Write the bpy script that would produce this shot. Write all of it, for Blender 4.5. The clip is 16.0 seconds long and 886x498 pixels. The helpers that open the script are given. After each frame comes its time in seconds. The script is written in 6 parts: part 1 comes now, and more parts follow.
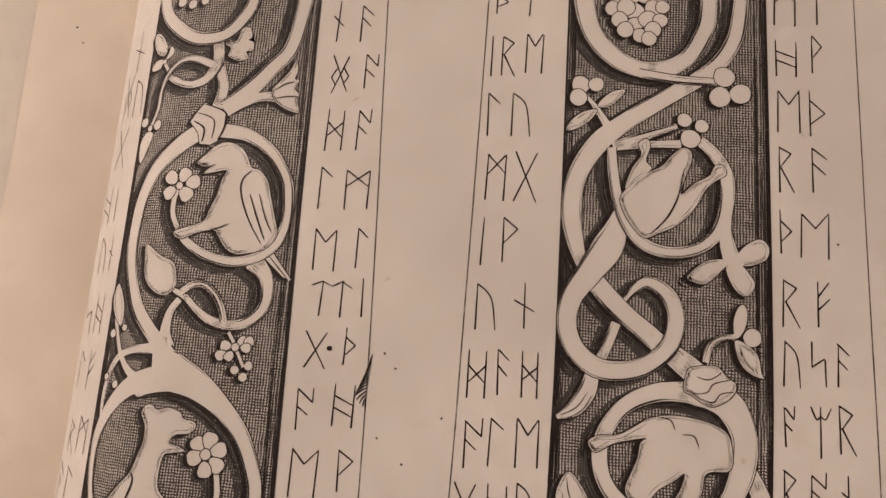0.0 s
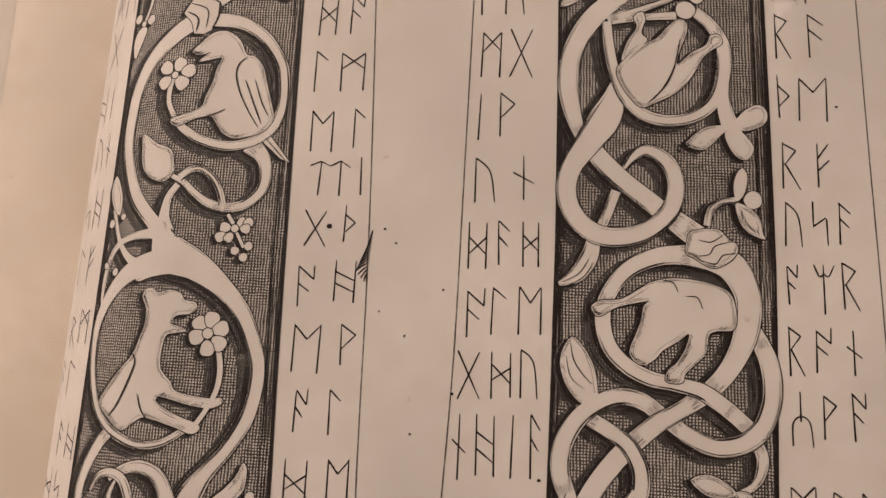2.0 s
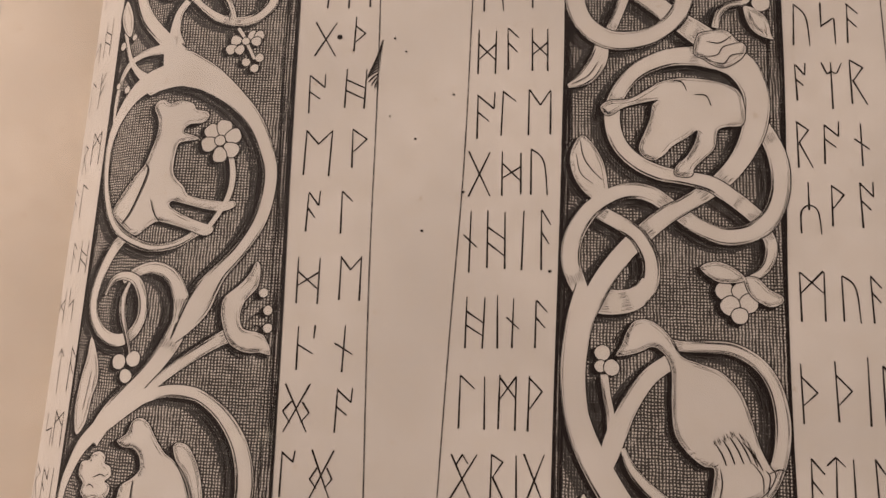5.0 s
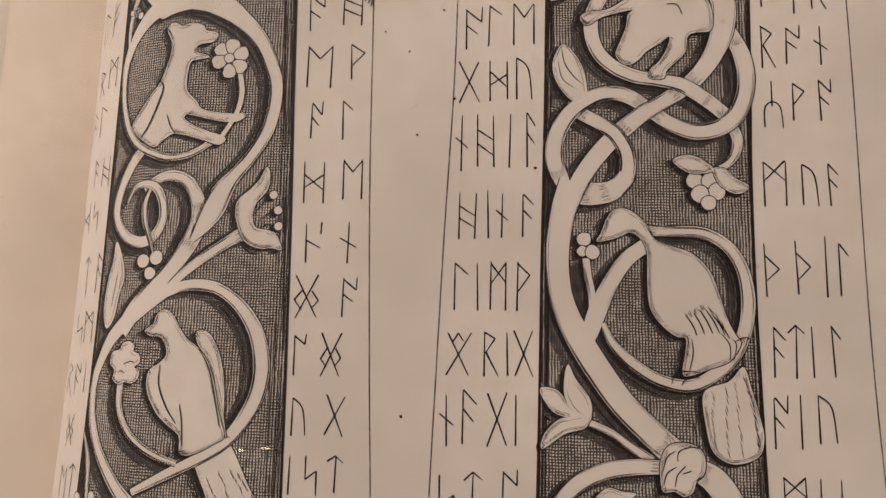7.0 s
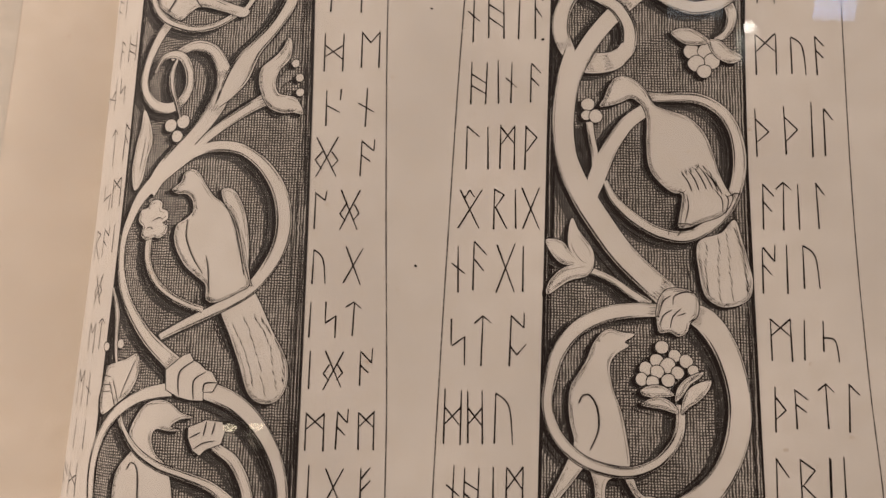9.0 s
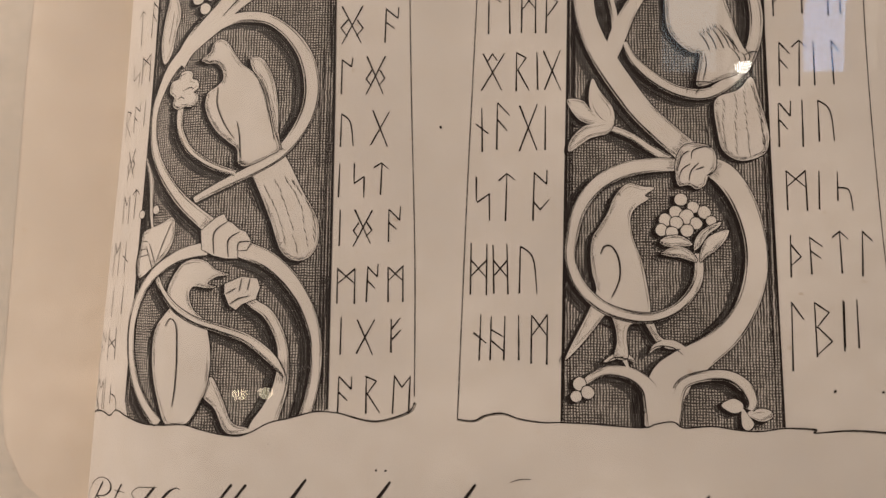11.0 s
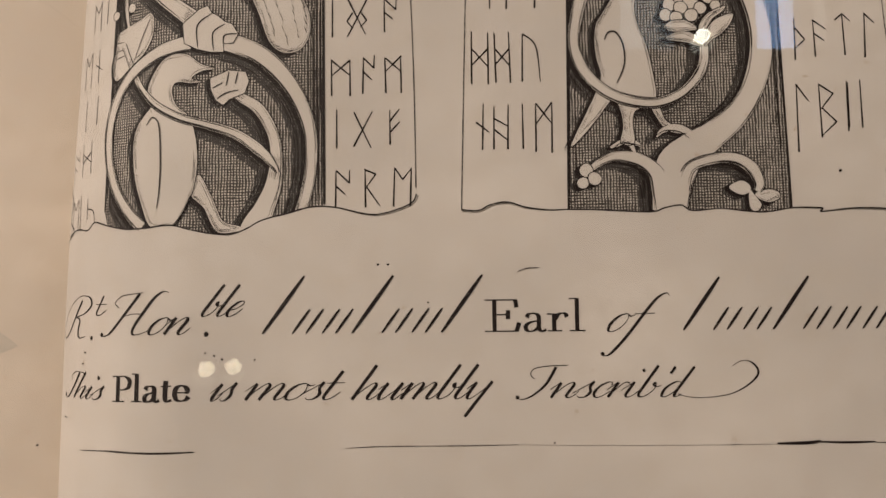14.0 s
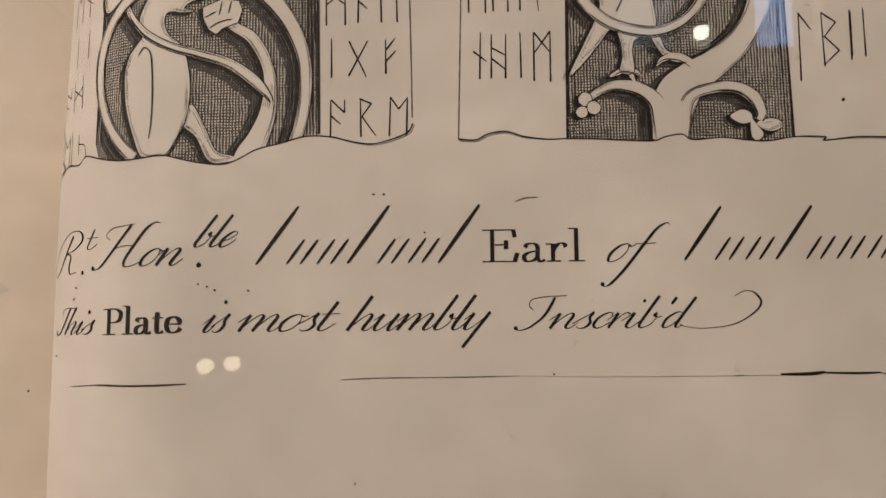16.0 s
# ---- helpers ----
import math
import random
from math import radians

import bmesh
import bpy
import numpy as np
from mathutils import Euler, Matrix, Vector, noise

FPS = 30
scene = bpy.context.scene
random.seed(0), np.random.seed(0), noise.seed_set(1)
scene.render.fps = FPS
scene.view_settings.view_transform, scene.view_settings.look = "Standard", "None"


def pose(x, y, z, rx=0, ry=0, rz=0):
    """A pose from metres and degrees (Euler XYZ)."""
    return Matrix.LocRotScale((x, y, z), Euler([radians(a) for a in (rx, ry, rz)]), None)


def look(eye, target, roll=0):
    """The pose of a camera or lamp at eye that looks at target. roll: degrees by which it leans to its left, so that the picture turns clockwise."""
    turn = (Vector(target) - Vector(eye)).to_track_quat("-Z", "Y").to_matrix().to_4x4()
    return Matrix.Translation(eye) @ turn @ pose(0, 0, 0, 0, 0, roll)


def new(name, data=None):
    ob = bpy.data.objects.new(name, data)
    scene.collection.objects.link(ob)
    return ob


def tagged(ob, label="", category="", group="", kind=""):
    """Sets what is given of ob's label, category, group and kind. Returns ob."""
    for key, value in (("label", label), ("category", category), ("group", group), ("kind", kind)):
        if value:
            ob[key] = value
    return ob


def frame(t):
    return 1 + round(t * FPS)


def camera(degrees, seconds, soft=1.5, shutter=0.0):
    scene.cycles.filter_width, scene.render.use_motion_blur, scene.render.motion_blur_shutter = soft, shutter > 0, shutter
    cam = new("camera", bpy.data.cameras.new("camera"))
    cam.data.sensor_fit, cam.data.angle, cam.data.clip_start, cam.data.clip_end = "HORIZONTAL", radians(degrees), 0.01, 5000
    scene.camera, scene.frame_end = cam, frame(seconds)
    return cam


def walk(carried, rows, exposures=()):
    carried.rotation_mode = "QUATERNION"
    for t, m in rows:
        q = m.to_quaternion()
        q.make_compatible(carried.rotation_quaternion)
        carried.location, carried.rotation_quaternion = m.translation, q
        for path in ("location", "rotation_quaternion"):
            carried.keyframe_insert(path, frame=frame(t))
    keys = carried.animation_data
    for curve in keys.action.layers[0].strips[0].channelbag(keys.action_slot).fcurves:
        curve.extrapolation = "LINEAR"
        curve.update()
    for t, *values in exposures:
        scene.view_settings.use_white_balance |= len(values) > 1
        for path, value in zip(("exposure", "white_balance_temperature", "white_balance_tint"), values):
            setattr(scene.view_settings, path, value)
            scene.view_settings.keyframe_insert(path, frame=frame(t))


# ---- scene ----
cam = camera(70.0, 16.0, soft=1.55)
# seconds; place in millimetres; tilt in degrees
PATH = [
    (0, -2.34, -4.60, 149.08, 9.979, 2.998, 4.270),
    (0.5, -2.34, -15.58, 146.96, 10.145, 2.858, 4.786),
    (1, -1.40, -19.75, 146.26, 10.067, 3.001, 4.090),
    (1.5, -0.75, -27.73, 144.62, 10.062, 3.189, 3.119),
    (2, -0.73, -34.02, 143.49, 10.108, 3.238, 2.753),
    (2.5, -2.65, -44.02, 141.94, 10.019, 3.275, 2.828),
    (3, -4.93, -55.01, 140.10, 9.921, 3.228, 2.988),
    (3.5, -5.47, -63.10, 138.53, 9.893, 3.248, 3.459),
    (4, -4.57, -66.52, 137.87, 9.896, 3.317, 3.383),
    (4.2, -3.78, -70.12, 137.22, 10.011, 3.317, 3.299),
    (6.3, -0.70, -84.88, 141.27, 8.347, 3.265, 1.105),
    (6.5, -1.22, -88.72, 143.38, 8.219, 3.434, 1.130),
    (7, 0.89, -98.92, 147.02, 8.086, 3.500, 1.221),
    (7.5, 1.23, -106.18, 150.92, 7.945, 3.238, 1.085),
    (8, -0.07, -111.95, 153.33, 7.852, 3.097, 1.172),
    (8.5, -0.27, -121.14, 151.51, 7.427, 2.810, 1.365),
    (9, -3.59, -132.74, 152.51, 7.632, 2.481, 1.628),
    (9.5, -7.52, -138.41, 150.68, 7.376, 2.259, 1.784),
    (9.7, -8.59, -144.95, 151.04, 7.446, 2.204, 1.606),
    (11.8, -8.41, -166.11, 154.97, 4.791, 3.242, 0.834),
    (12, -9.91, -167.73, 154.91, 4.694, 3.302, 0.775),
    (12.5, -13.73, -175.94, 153.93, 4.901, 2.853, 0.807),
    (13, -20.05, -182.34, 154.19, 4.706, 2.877, 0.582),
    (13.5, -19.94, -197.75, 144.70, 5.047, 1.131, -0.086),
    (14, -17.41, -209.37, 143.95, 4.892, -0.355, -0.499),
    (14.5, -12.01, -217.54, 152.13, 5.503, -1.309, -0.553),
    (15, -14.76, -222.25, 160.57, 6.104, -1.336, -0.491),
    (15.5, -20.23, -221.30, 145.82, 5.738, -0.583, -0.602),
    (16, -16.83, -225.65, 140.01, 5.209, -0.347, -0.614),
]
walk(cam, [(t, pose(x * 0.001, y * 0.001, z * 0.001, rx, ry, rz)) for t, x, y, z, rx, ry, rz in PATH],
     [(0.0, -0.02, 6700, 10.6), (3.5, -0.03, 6650, 11.2), (7.0, 0.0, 6500, 8.0), (9.5, 0.04, 6500, 6.2), (12.5, 0.0, 6500, 4.0), (14.5, -0.03, 6500, 3.2), (16.0, -0.04, 6500, 3.2)])

# ---- light: a warm gallery with ceiling spots, two skylights and added fill pendants ----
world = bpy.data.worlds.new("gallery_air")
scene.world = world
world.use_nodes = True
world.node_tree.nodes["Background"].inputs[0].default_value = (1.0, 0.86, 0.72, 1)
world.node_tree.nodes["Background"].inputs[1].default_value = 0.05


def lamp(name, kind, where, target, energy, colour, size, size_y=None):
    data = bpy.data.lights.new(name, kind)
    data.energy, data.color = energy, colour
    if kind == "AREA":
        data.shape, data.size = ("RECTANGLE", size) if size_y else ("DISK", size)
        if size_y:
            data.size_y = size_y
    ob = new(name, data)
    ob.matrix_world = look(where, target)
    return ob


SPOTS = [(-0.552, -0.355, 1.40), (-0.490, -0.350, 1.40), (0.62, 0.425, 1.40)]
# aims of the added tubes, which hide the lenses from earlier viewpoints
SPOT_AIMS = [(-0.016, -0.240, -0.07), (-0.016, -0.240, -0.07), (-0.016, -0.262, -0.07)]
# x and y of each skylight's opening, colour and strength of the daylight above it
SKYLIGHTS = [(1.12, 1.40, 0.57, 1.16, (0.30, 0.52, 1.0), 4.4), (0.58, 0.90, 0.68, 1.20, (0.72, 0.84, 1.0), 1.0)]
# added black wells over the skylights, slanted to narrow their reflection
WELL_DEPTH, WELL_SLANT = 0.5, (0.53, 0.457)
LENS = 6.5
PANE_Z = 0.036
GUTTER, FACE_TILT = (-117.5, -37.0), 0.42
# added fill lamps, kept outside what the glass reflects; they light the page
FILL_LAMPS = [(-1.70, -0.80, 1.60), (-1.25, 0.75, 1.25), (0.90, -1.40, 1.80), (0.85, 1.90, 1.80)]
for (x, y, z), watts, tint in zip(FILL_LAMPS, (24.0, 152.0, 8.0, 45.0), (0.0, 0.0, 0.055, 0.055)):
    bulb = lamp("fill_bulb", "POINT", (x, y, z), (x, y, 0), watts, (1.0, 0.885 + tint, 0.835 + 1.5 * tint), 0)
    bulb.data.shadow_soft_size = 0.09


# ---- materials ----
def material(name):
    m = bpy.data.materials.new(name)
    m.use_nodes = True
    t = m.node_tree
    return m, t, t.nodes["Principled BSDF"]


def node(t, kind, **given):
    n = t.nodes.new(kind)
    for key, value in given.items():
        n.inputs[key.replace("_", " ")].default_value = value
    return n


def sheet_coords(t):
    """Flat coordinates on the sheet in millimetres, from the mesh's own layout."""
    uvm = t.nodes.new("ShaderNodeUVMap")
    uvm.uv_map = "sheet"
    s = t.nodes.new("ShaderNodeVectorMath")
    s.operation = "SCALE"
    s.inputs["Scale"].default_value = 100.0
    t.links.new(uvm.outputs[0], s.inputs[0])
    return s.outputs[0]


def math_node(t, op, a, b=None, c=None):
    n = t.nodes.new("ShaderNodeMath")
    n.operation = op
    for i, v in enumerate((a, b, c)):
        if v is None:
            continue
        if isinstance(v, (int, float)):
            n.inputs[i].default_value = v
        else:
            t.links.new(v, n.inputs[i])
    return n.outputs[0]


def noise_of(t, co, scale, detail=4.0, rough=0.55):
    n = node(t, "ShaderNodeTexNoise", Scale=scale, Detail=detail, Roughness=rough)
    t.links.new(co, n.inputs["Vector"])
    return n.outputs[0]


def blend(t, fac, a, b):
    m = t.nodes.new("ShaderNodeMix")
    m.data_type = "RGBA"
    for socket, v in ((m.inputs[0], fac), (m.inputs[6], a), (m.inputs[7], b)):
        if isinstance(v, tuple):
            socket.default_value = (*v, 1)
        elif isinstance(v, (int, float)):
            socket.default_value = v
        else:
            t.links.new(v, socket)
    return m.outputs[2]


def ramp(t, value, low, high):
    n = t.nodes.new("ShaderNodeMapRange")
    n.inputs[1].default_value, n.inputs[2].default_value = low, high
    t.links.new(value, n.inputs[0])
    return n.outputs[0]


PAPER = (0.56, 0.475, 0.415)
INK = (0.010, 0.005, 0.004)


def paper_colour(t, co, base=PAPER):
    """Rag paper: fibres, faint laid lines, foxing and broad toning."""
    broad = noise_of(t, co, 0.018, 3.0)
    mottle = noise_of(t, co, 0.16, 5.0, 0.6)
    fibre = noise_of(t, co, 2.2, 3.0, 0.7)
    spots = noise_of(t, co, 0.34, 2.0, 0.4)
    tone = tuple(c * 0.88 for c in base)
    pale = tuple(min(1.0, c * 1.09) for c in base)
    c = blend(t, ramp(t, broad, 0.35, 0.68), tone, pale)
    c = blend(t, math_node(t, "MULTIPLY", ramp(t, mottle, 0.42, 0.70), 0.45), c, tuple(x * y for x, y in zip(base, (0.86, 0.83, 0.78))))
    c = blend(t, math_node(t, "MULTIPLY", ramp(t, fibre, 0.5, 0.8), 0.16), c, tuple(x * 0.72 for x in base))
    c = blend(t, math_node(t, "MULTIPLY", ramp(t, spots, 0.70, 0.79), 0.45), c, tuple(x * y for x, y in zip(base, (0.62, 0.50, 0.38))))
    return c, fibre, mottle


def paper_relief(t, b, fibre, mottle, strength=0.12):
    bump = node(t, "ShaderNodeBump", Strength=strength, Distance=0.00012)
    t.links.new(math_node(t, "ADD", fibre, math_node(t, "MULTIPLY", mottle, 1.5)), bump.inputs["Height"])
    t.links.new(bump.outputs[0], b.inputs["Normal"])


paper, t, b = material("rag_paper")
co = sheet_coords(t)
colour, fibre, mottle = paper_colour(t, co)
t.links.new(colour, b.inputs["Base Color"])
b.inputs["Roughness"].default_value = 0.82
b.inputs["Specular IOR Level"].default_value = 0.25
paper_relief(t, b, fibre, mottle)

facing_paper, t, b = material("facing_paper")
co = sheet_coords(t)
colour, fibre, mottle = paper_colour(t, co, (0.69, 0.555, 0.45))
t.links.new(colour, b.inputs["Base Color"])
b.inputs["Roughness"].default_value = 0.85
b.inputs["Specular IOR Level"].default_value = 0.25
paper_relief(t, b, fibre, mottle)

ink, t, b = material("printing_ink")
co = sheet_coords(t)
worn = noise_of(t, co, 1.6, 4.0, 0.65)
colour, fibre, mottle = paper_colour(t, co)
t.links.new(blend(t, math_node(t, "MULTIPLY", ramp(t, worn, 0.60, 0.80), 0.45), INK, colour), b.inputs["Base Color"])
b.inputs["Roughness"].default_value = 0.7
b.inputs["Specular IOR Level"].default_value = 0.15

faint_ink, t, b = material("faint_ink")
co = sheet_coords(t)
worn = noise_of(t, co, 0.9, 4.0, 0.65)
colour, fibre, mottle = paper_colour(t, co)
t.links.new(blend(t, ramp(t, worn, 0.50, 0.76), tuple(c * 2.2 for c in INK), colour), b.inputs["Base Color"])
b.inputs["Roughness"].default_value = 0.75


def hatch_lines(t, across, along, pitch, part, wobble):
    """1 on the engraved lines that run along one direction, 0 between them."""
    w = node(t, "ShaderNodeTexNoise", Scale=0.35, Detail=3.0)
    both = t.nodes.new("ShaderNodeCombineXYZ")
    t.links.new(across, both.inputs[0])
    t.links.new(along, both.inputs[1])
    t.links.new(both.outputs[0], w.inputs["Vector"])
    shake = node(t, "ShaderNodeTexNoise", Scale=2.6, Detail=2.0)
    t.links.new(both.outputs[0], shake.inputs["Vector"])
    place = math_node(t, "ADD", math_node(t, "DIVIDE", across, pitch), math_node(t, "MULTIPLY", w.outputs[0], wobble))
    place = math_node(t, "ADD", place, math_node(t, "MULTIPLY", shake.outputs[0], 0.26))
    row = math_node(t, "FLOOR", place)
    f = math_node(t, "ABSOLUTE", math_node(t, "SUBTRACT", math_node(t, "FRACT", place), 0.5))
    # each line swells, thins and breaks off on its own
    swell = node(t, "ShaderNodeTexNoise", Scale=1.0, Detail=2.0)
    v = t.nodes.new("ShaderNodeCombineXYZ")
    t.links.new(math_node(t, "MULTIPLY", row, 3.7), v.inputs[0])
    t.links.new(math_node(t, "MULTIPLY", along, 0.35), v.inputs[1])
    t.links.new(v.outputs[0], swell.inputs["Vector"])
    half = math_node(t, "ADD", part * 0.5 - 0.24, math_node(t, "MULTIPLY", swell.outputs[0], 0.48))
    n = t.nodes.new("ShaderNodeMapRange")
    n.interpolation_type = "SMOOTHSTEP"
    t.links.new(math_node(t, "SUBTRACT", half, f), n.inputs[0])
    n.inputs[1].default_value, n.inputs[2].default_value = -0.03, 0.06
    return n.outputs[0]


def hatched(name, pitch, wide, cross, ground, dark, third=False):
    """Cross-hatching cut line by line, closer or more open."""
    m, t, b = material(name)
    co = sheet_coords(t)
    sep = t.nodes.new("ShaderNodeSeparateXYZ")
    t.links.new(co, sep.inputs[0])
    upright = hatch_lines(t, sep.outputs[0], sep.outputs[1], pitch, wide, 0.9)
    level = hatch_lines(t, sep.outputs[1], sep.outputs[0], pitch * 0.95, cross, 1.1)
    patch = noise_of(t, co, 0.06, 2.0)
    level = math_node(t, "MULTIPLY", level, math_node(t, "ADD", 0.65, math_node(t, "MULTIPLY", ramp(t, patch, 0.36, 0.55), 0.35)))
    lines = math_node(t, "MAXIMUM", upright, level)
    if third:
        skew = math_node(t, "ADD", sep.outputs[0], math_node(t, "MULTIPLY", sep.outputs[1], 0.8))
        lines = math_node(t, "MAXIMUM", lines, hatch_lines(t, skew, sep.outputs[1], pitch * 0.9, 0.55, 1.2))
    deep = noise_of(t, co, 0.10, 3.0)
    lines = math_node(t, "MAXIMUM", math_node(t, "MULTIPLY", lines, 0.95), math_node(t, "MULTIPLY", ramp(t, deep, 0.50, 0.78), 0.20))
    colour, fibre, mottle = paper_colour(t, co)
    colour = blend(t, ground, colour, INK)
    t.links.new(blend(t, lines, colour, dark), b.inputs["Base Color"])
    b.inputs["Roughness"].default_value = 0.78
    b.inputs["Specular IOR Level"].default_value = 0.25
    return m


hatching = hatched("engraved_cross_hatching", 0.70, 0.56, 0.54, 0.02, (0.012, 0.007, 0.005))
dense_hatching = hatched("close_hatching", 0.62, 0.84, 0.70, 0.12, (0.007, 0.004, 0.003), True)


def plain(name, colour, rough=0.6, grain=30.0, vary=0.12, metal=0.0, bump=0.0):
    m, t, b = material(name)
    co = t.nodes.new("ShaderNodeTexCoord").outputs["Object"]
    n = noise_of(t, co, grain, 5.0, 0.6)
    n2 = noise_of(t, co, grain * 0.13, 3.0)
    c = blend(t, n, tuple(v * (1 - vary) for v in colour), tuple(min(1, v * (1 + vary)) for v in colour))
    c = blend(t, math_node(t, "MULTIPLY", n2, 0.35), c, tuple(v * (1 - 1.6 * vary) for v in colour))
    t.links.new(c, b.inputs["Base Color"])
    b.inputs["Roughness"].default_value, b.inputs["Metallic"].default_value = rough, metal
    if bump:
        k = node(t, "ShaderNodeBump", Strength=bump, Distance=0.002)
        t.links.new(n, k.inputs["Height"])
        t.links.new(k.outputs[0], b.inputs["Normal"])
    return m


page_edges = plain("page_edges", (0.50, 0.42, 0.31), 0.9, 900.0, 0.25)
leather = plain("brown_leather", (0.12, 0.06, 0.035), 0.5, 260.0, 0.3, bump=0.3)
baize = plain("case_lining", (0.30, 0.27, 0.23), 0.95, 500.0, 0.15)
oak = plain("oak", (0.20, 0.11, 0.055), 0.45, 40.0, 0.3, bump=0.1)
plaster = plain("plaster", (0.30, 0.26, 0.22), 0.9, 6.0, 0.06)
ceiling_paint = plain("ceiling_paint", (0.10, 0.080, 0.066), 0.9, 6.0, 0.05)
# near-black walls of the added wells, so that they return no light
well_black = plain("matte_black_well", (0.012, 0.011, 0.010), 0.95, 6.0, 0.2)
boards = plain("floor_boards", (0.16, 0.09, 0.05), 0.5, 12.0, 0.3)
white_wood = plain("white_painted_wood", (0.74, 0.72, 0.68), 0.45, 20.0, 0.05)
dark_metal = plain("dark_metal", (0.05, 0.05, 0.05), 0.4, 60.0, 0.1, metal=0.8)

glass = bpy.data.materials.new("clear_glass")
glass.use_nodes = True
t = glass.node_tree
t.nodes.remove(t.nodes["Principled BSDF"])
mix, clear, gloss, fres = (t.nodes.new("ShaderNode" + k) for k in ("MixShader", "BsdfTransparent", "BsdfGlossy", "LayerWeight"))
gloss.inputs["Roughness"].default_value = 0.0
clear.inputs[0].default_value = (0.985, 0.995, 0.985, 1)
fres.inputs[0].default_value = 0.5
sheen = math_node(t, "ADD", 0.036, math_node(t, "MULTIPLY", math_node(t, "POWER", fres.outputs[1], 4.0), 0.55))
for a, z in ((sheen, mix.inputs[0]), (clear.outputs[0], mix.inputs[1]), (gloss.outputs[0], mix.inputs[2]), (mix.outputs[0], t.nodes["Material Output"].inputs[0])):
    t.links.new(a, z)


def glow(name, colour, strength):
    m = bpy.data.materials.new(name)
    m.use_nodes = True
    t = m.node_tree
    t.nodes.remove(t.nodes["Principled BSDF"])
    e = t.nodes.new("ShaderNodeEmission")
    e.inputs[0].default_value, e.inputs[1].default_value = (*colour, 1), strength
    t.links.new(e.outputs[0], t.nodes["Material Output"].inputs[0])
    return m


# ---- the sheet: flat over most of its width, rolling down into the gutter ----
BEND = 50.0          # radius of the roll, mm
STEEP = 1.12         # how far it turns before it runs straight down, radians


def roll_start(v):
    k = min(1.0, max(0.0, (-v - 80.0) / 140.0))
    return -70.0 - 3.0 * k * k * (3.0 - 2.0 * k)


def on_sheet(u, v, h=0.0):
    """Place in metres of a point of the sheet given in millimetres: u across, v up the page, h above the paper."""
    start = roll_start(v)
    s = start - u
    if s <= 0:
        return Vector((u, v, h)) * 0.001
    a = min(s / BEND, STEEP)
    x = start - BEND * math.sin(a)
    z = -BEND * (1 - math.cos(a))
    over = s - BEND * a
    x, z = x - over * math.cos(a), z - over * math.sin(a)
    return Vector((x - h * math.sin(a), v, z + h * math.cos(a))) * 0.001


def part(name, bm, materials, parent=None, label="", place=None, category="", kind=""):
    """Links a bmesh as one mesh object; place maps its flat millimetre coordinates into the room."""
    if place:
        layer = bm.loops.layers.uv.new("sheet")
        for f in bm.faces:
            for loop in f.loops:
                loop[layer].uv = (loop.vert.co.x * 0.01, loop.vert.co.y * 0.01)
        for v in bm.verts:
            v.co = place(*v.co)
    me = bpy.data.meshes.new(name)
    bm.to_mesh(me)
    bm.free()
    for m in materials if isinstance(materials, (list, tuple)) else (materials,):
        me.materials.append(m)
    ob = new(name, me)
    ob.parent = parent
    if label:
        ob["label"] = label
    if category:
        ob["category"] = category
    if kind:
        ob["kind"] = kind
    return ob


def block(bm, x0, x1, y0, y1, z0, z1, bevel=0.0, mat=0):
    r = bmesh.ops.create_cube(bm, size=1.0, matrix=Matrix.LocRotScale(((x0 + x1) / 2, (y0 + y1) / 2, (z0 + z1) / 2), None, (x1 - x0, y1 - y0, z1 - z0)))
    faces = {f for v in r["verts"] for f in v.link_faces}
    for f in faces:
        f.material_index = mat
    if bevel:
        bmesh.ops.bevel(bm, geom=list({e for f in faces for e in f.edges}), offset=bevel, segments=2, affect="EDGES", profile=0.7)
    return bm


# ---- room ----
def room():
    x0, x1, y0, y1, z0, z1 = -2.9, 2.7, -2.6, 2.8, -0.92, 2.1
    for name, box, mat, label in (
            ("floor", (x0, x1, y0, y1, z0 - 0.1, z0), boards, "dark wooden floor of the gallery"),
            ("wall_west", (x0 - 0.15, x0, y0, y1, z0, z1), plaster, "plain drab plaster wall"),
            ("wall_east", (x1, x1 + 0.15, y0, y1, z0, z1), plaster, "plain drab plaster wall"),
            ("wall_south", (x0, x1, y0 - 0.15, y0, z0, z1), plaster, "plain drab plaster wall"),
            ("wall_north", (x0, x1, y1, y1 + 0.15, z0, z1), plaster, "plain drab plaster wall")):
        part(name, block(bmesh.new(), *box), mat, kind="structure", label=label, category=name.split("_")[0])
    (a, c, d, e), (f, g, d, e) = (w[:4] for w in SKYLIGHTS)
    bm = bmesh.new()
    for xa, xc, ya, yc in ((x0, f, d, e), (g, a, d, e), (c, x1, d, e), (x0, x1, y0, d), (x0, x1, e, y1)):
        block(bm, xa, xc, ya, yc, z1, z1 + 0.2)
    part("ceiling", bm, ceiling_paint, kind="structure", label="dim plaster ceiling with two small skylights", category="ceiling")
    for number, opening in enumerate(SKYLIGHTS):
        skylight(number + 1, z1, *opening)


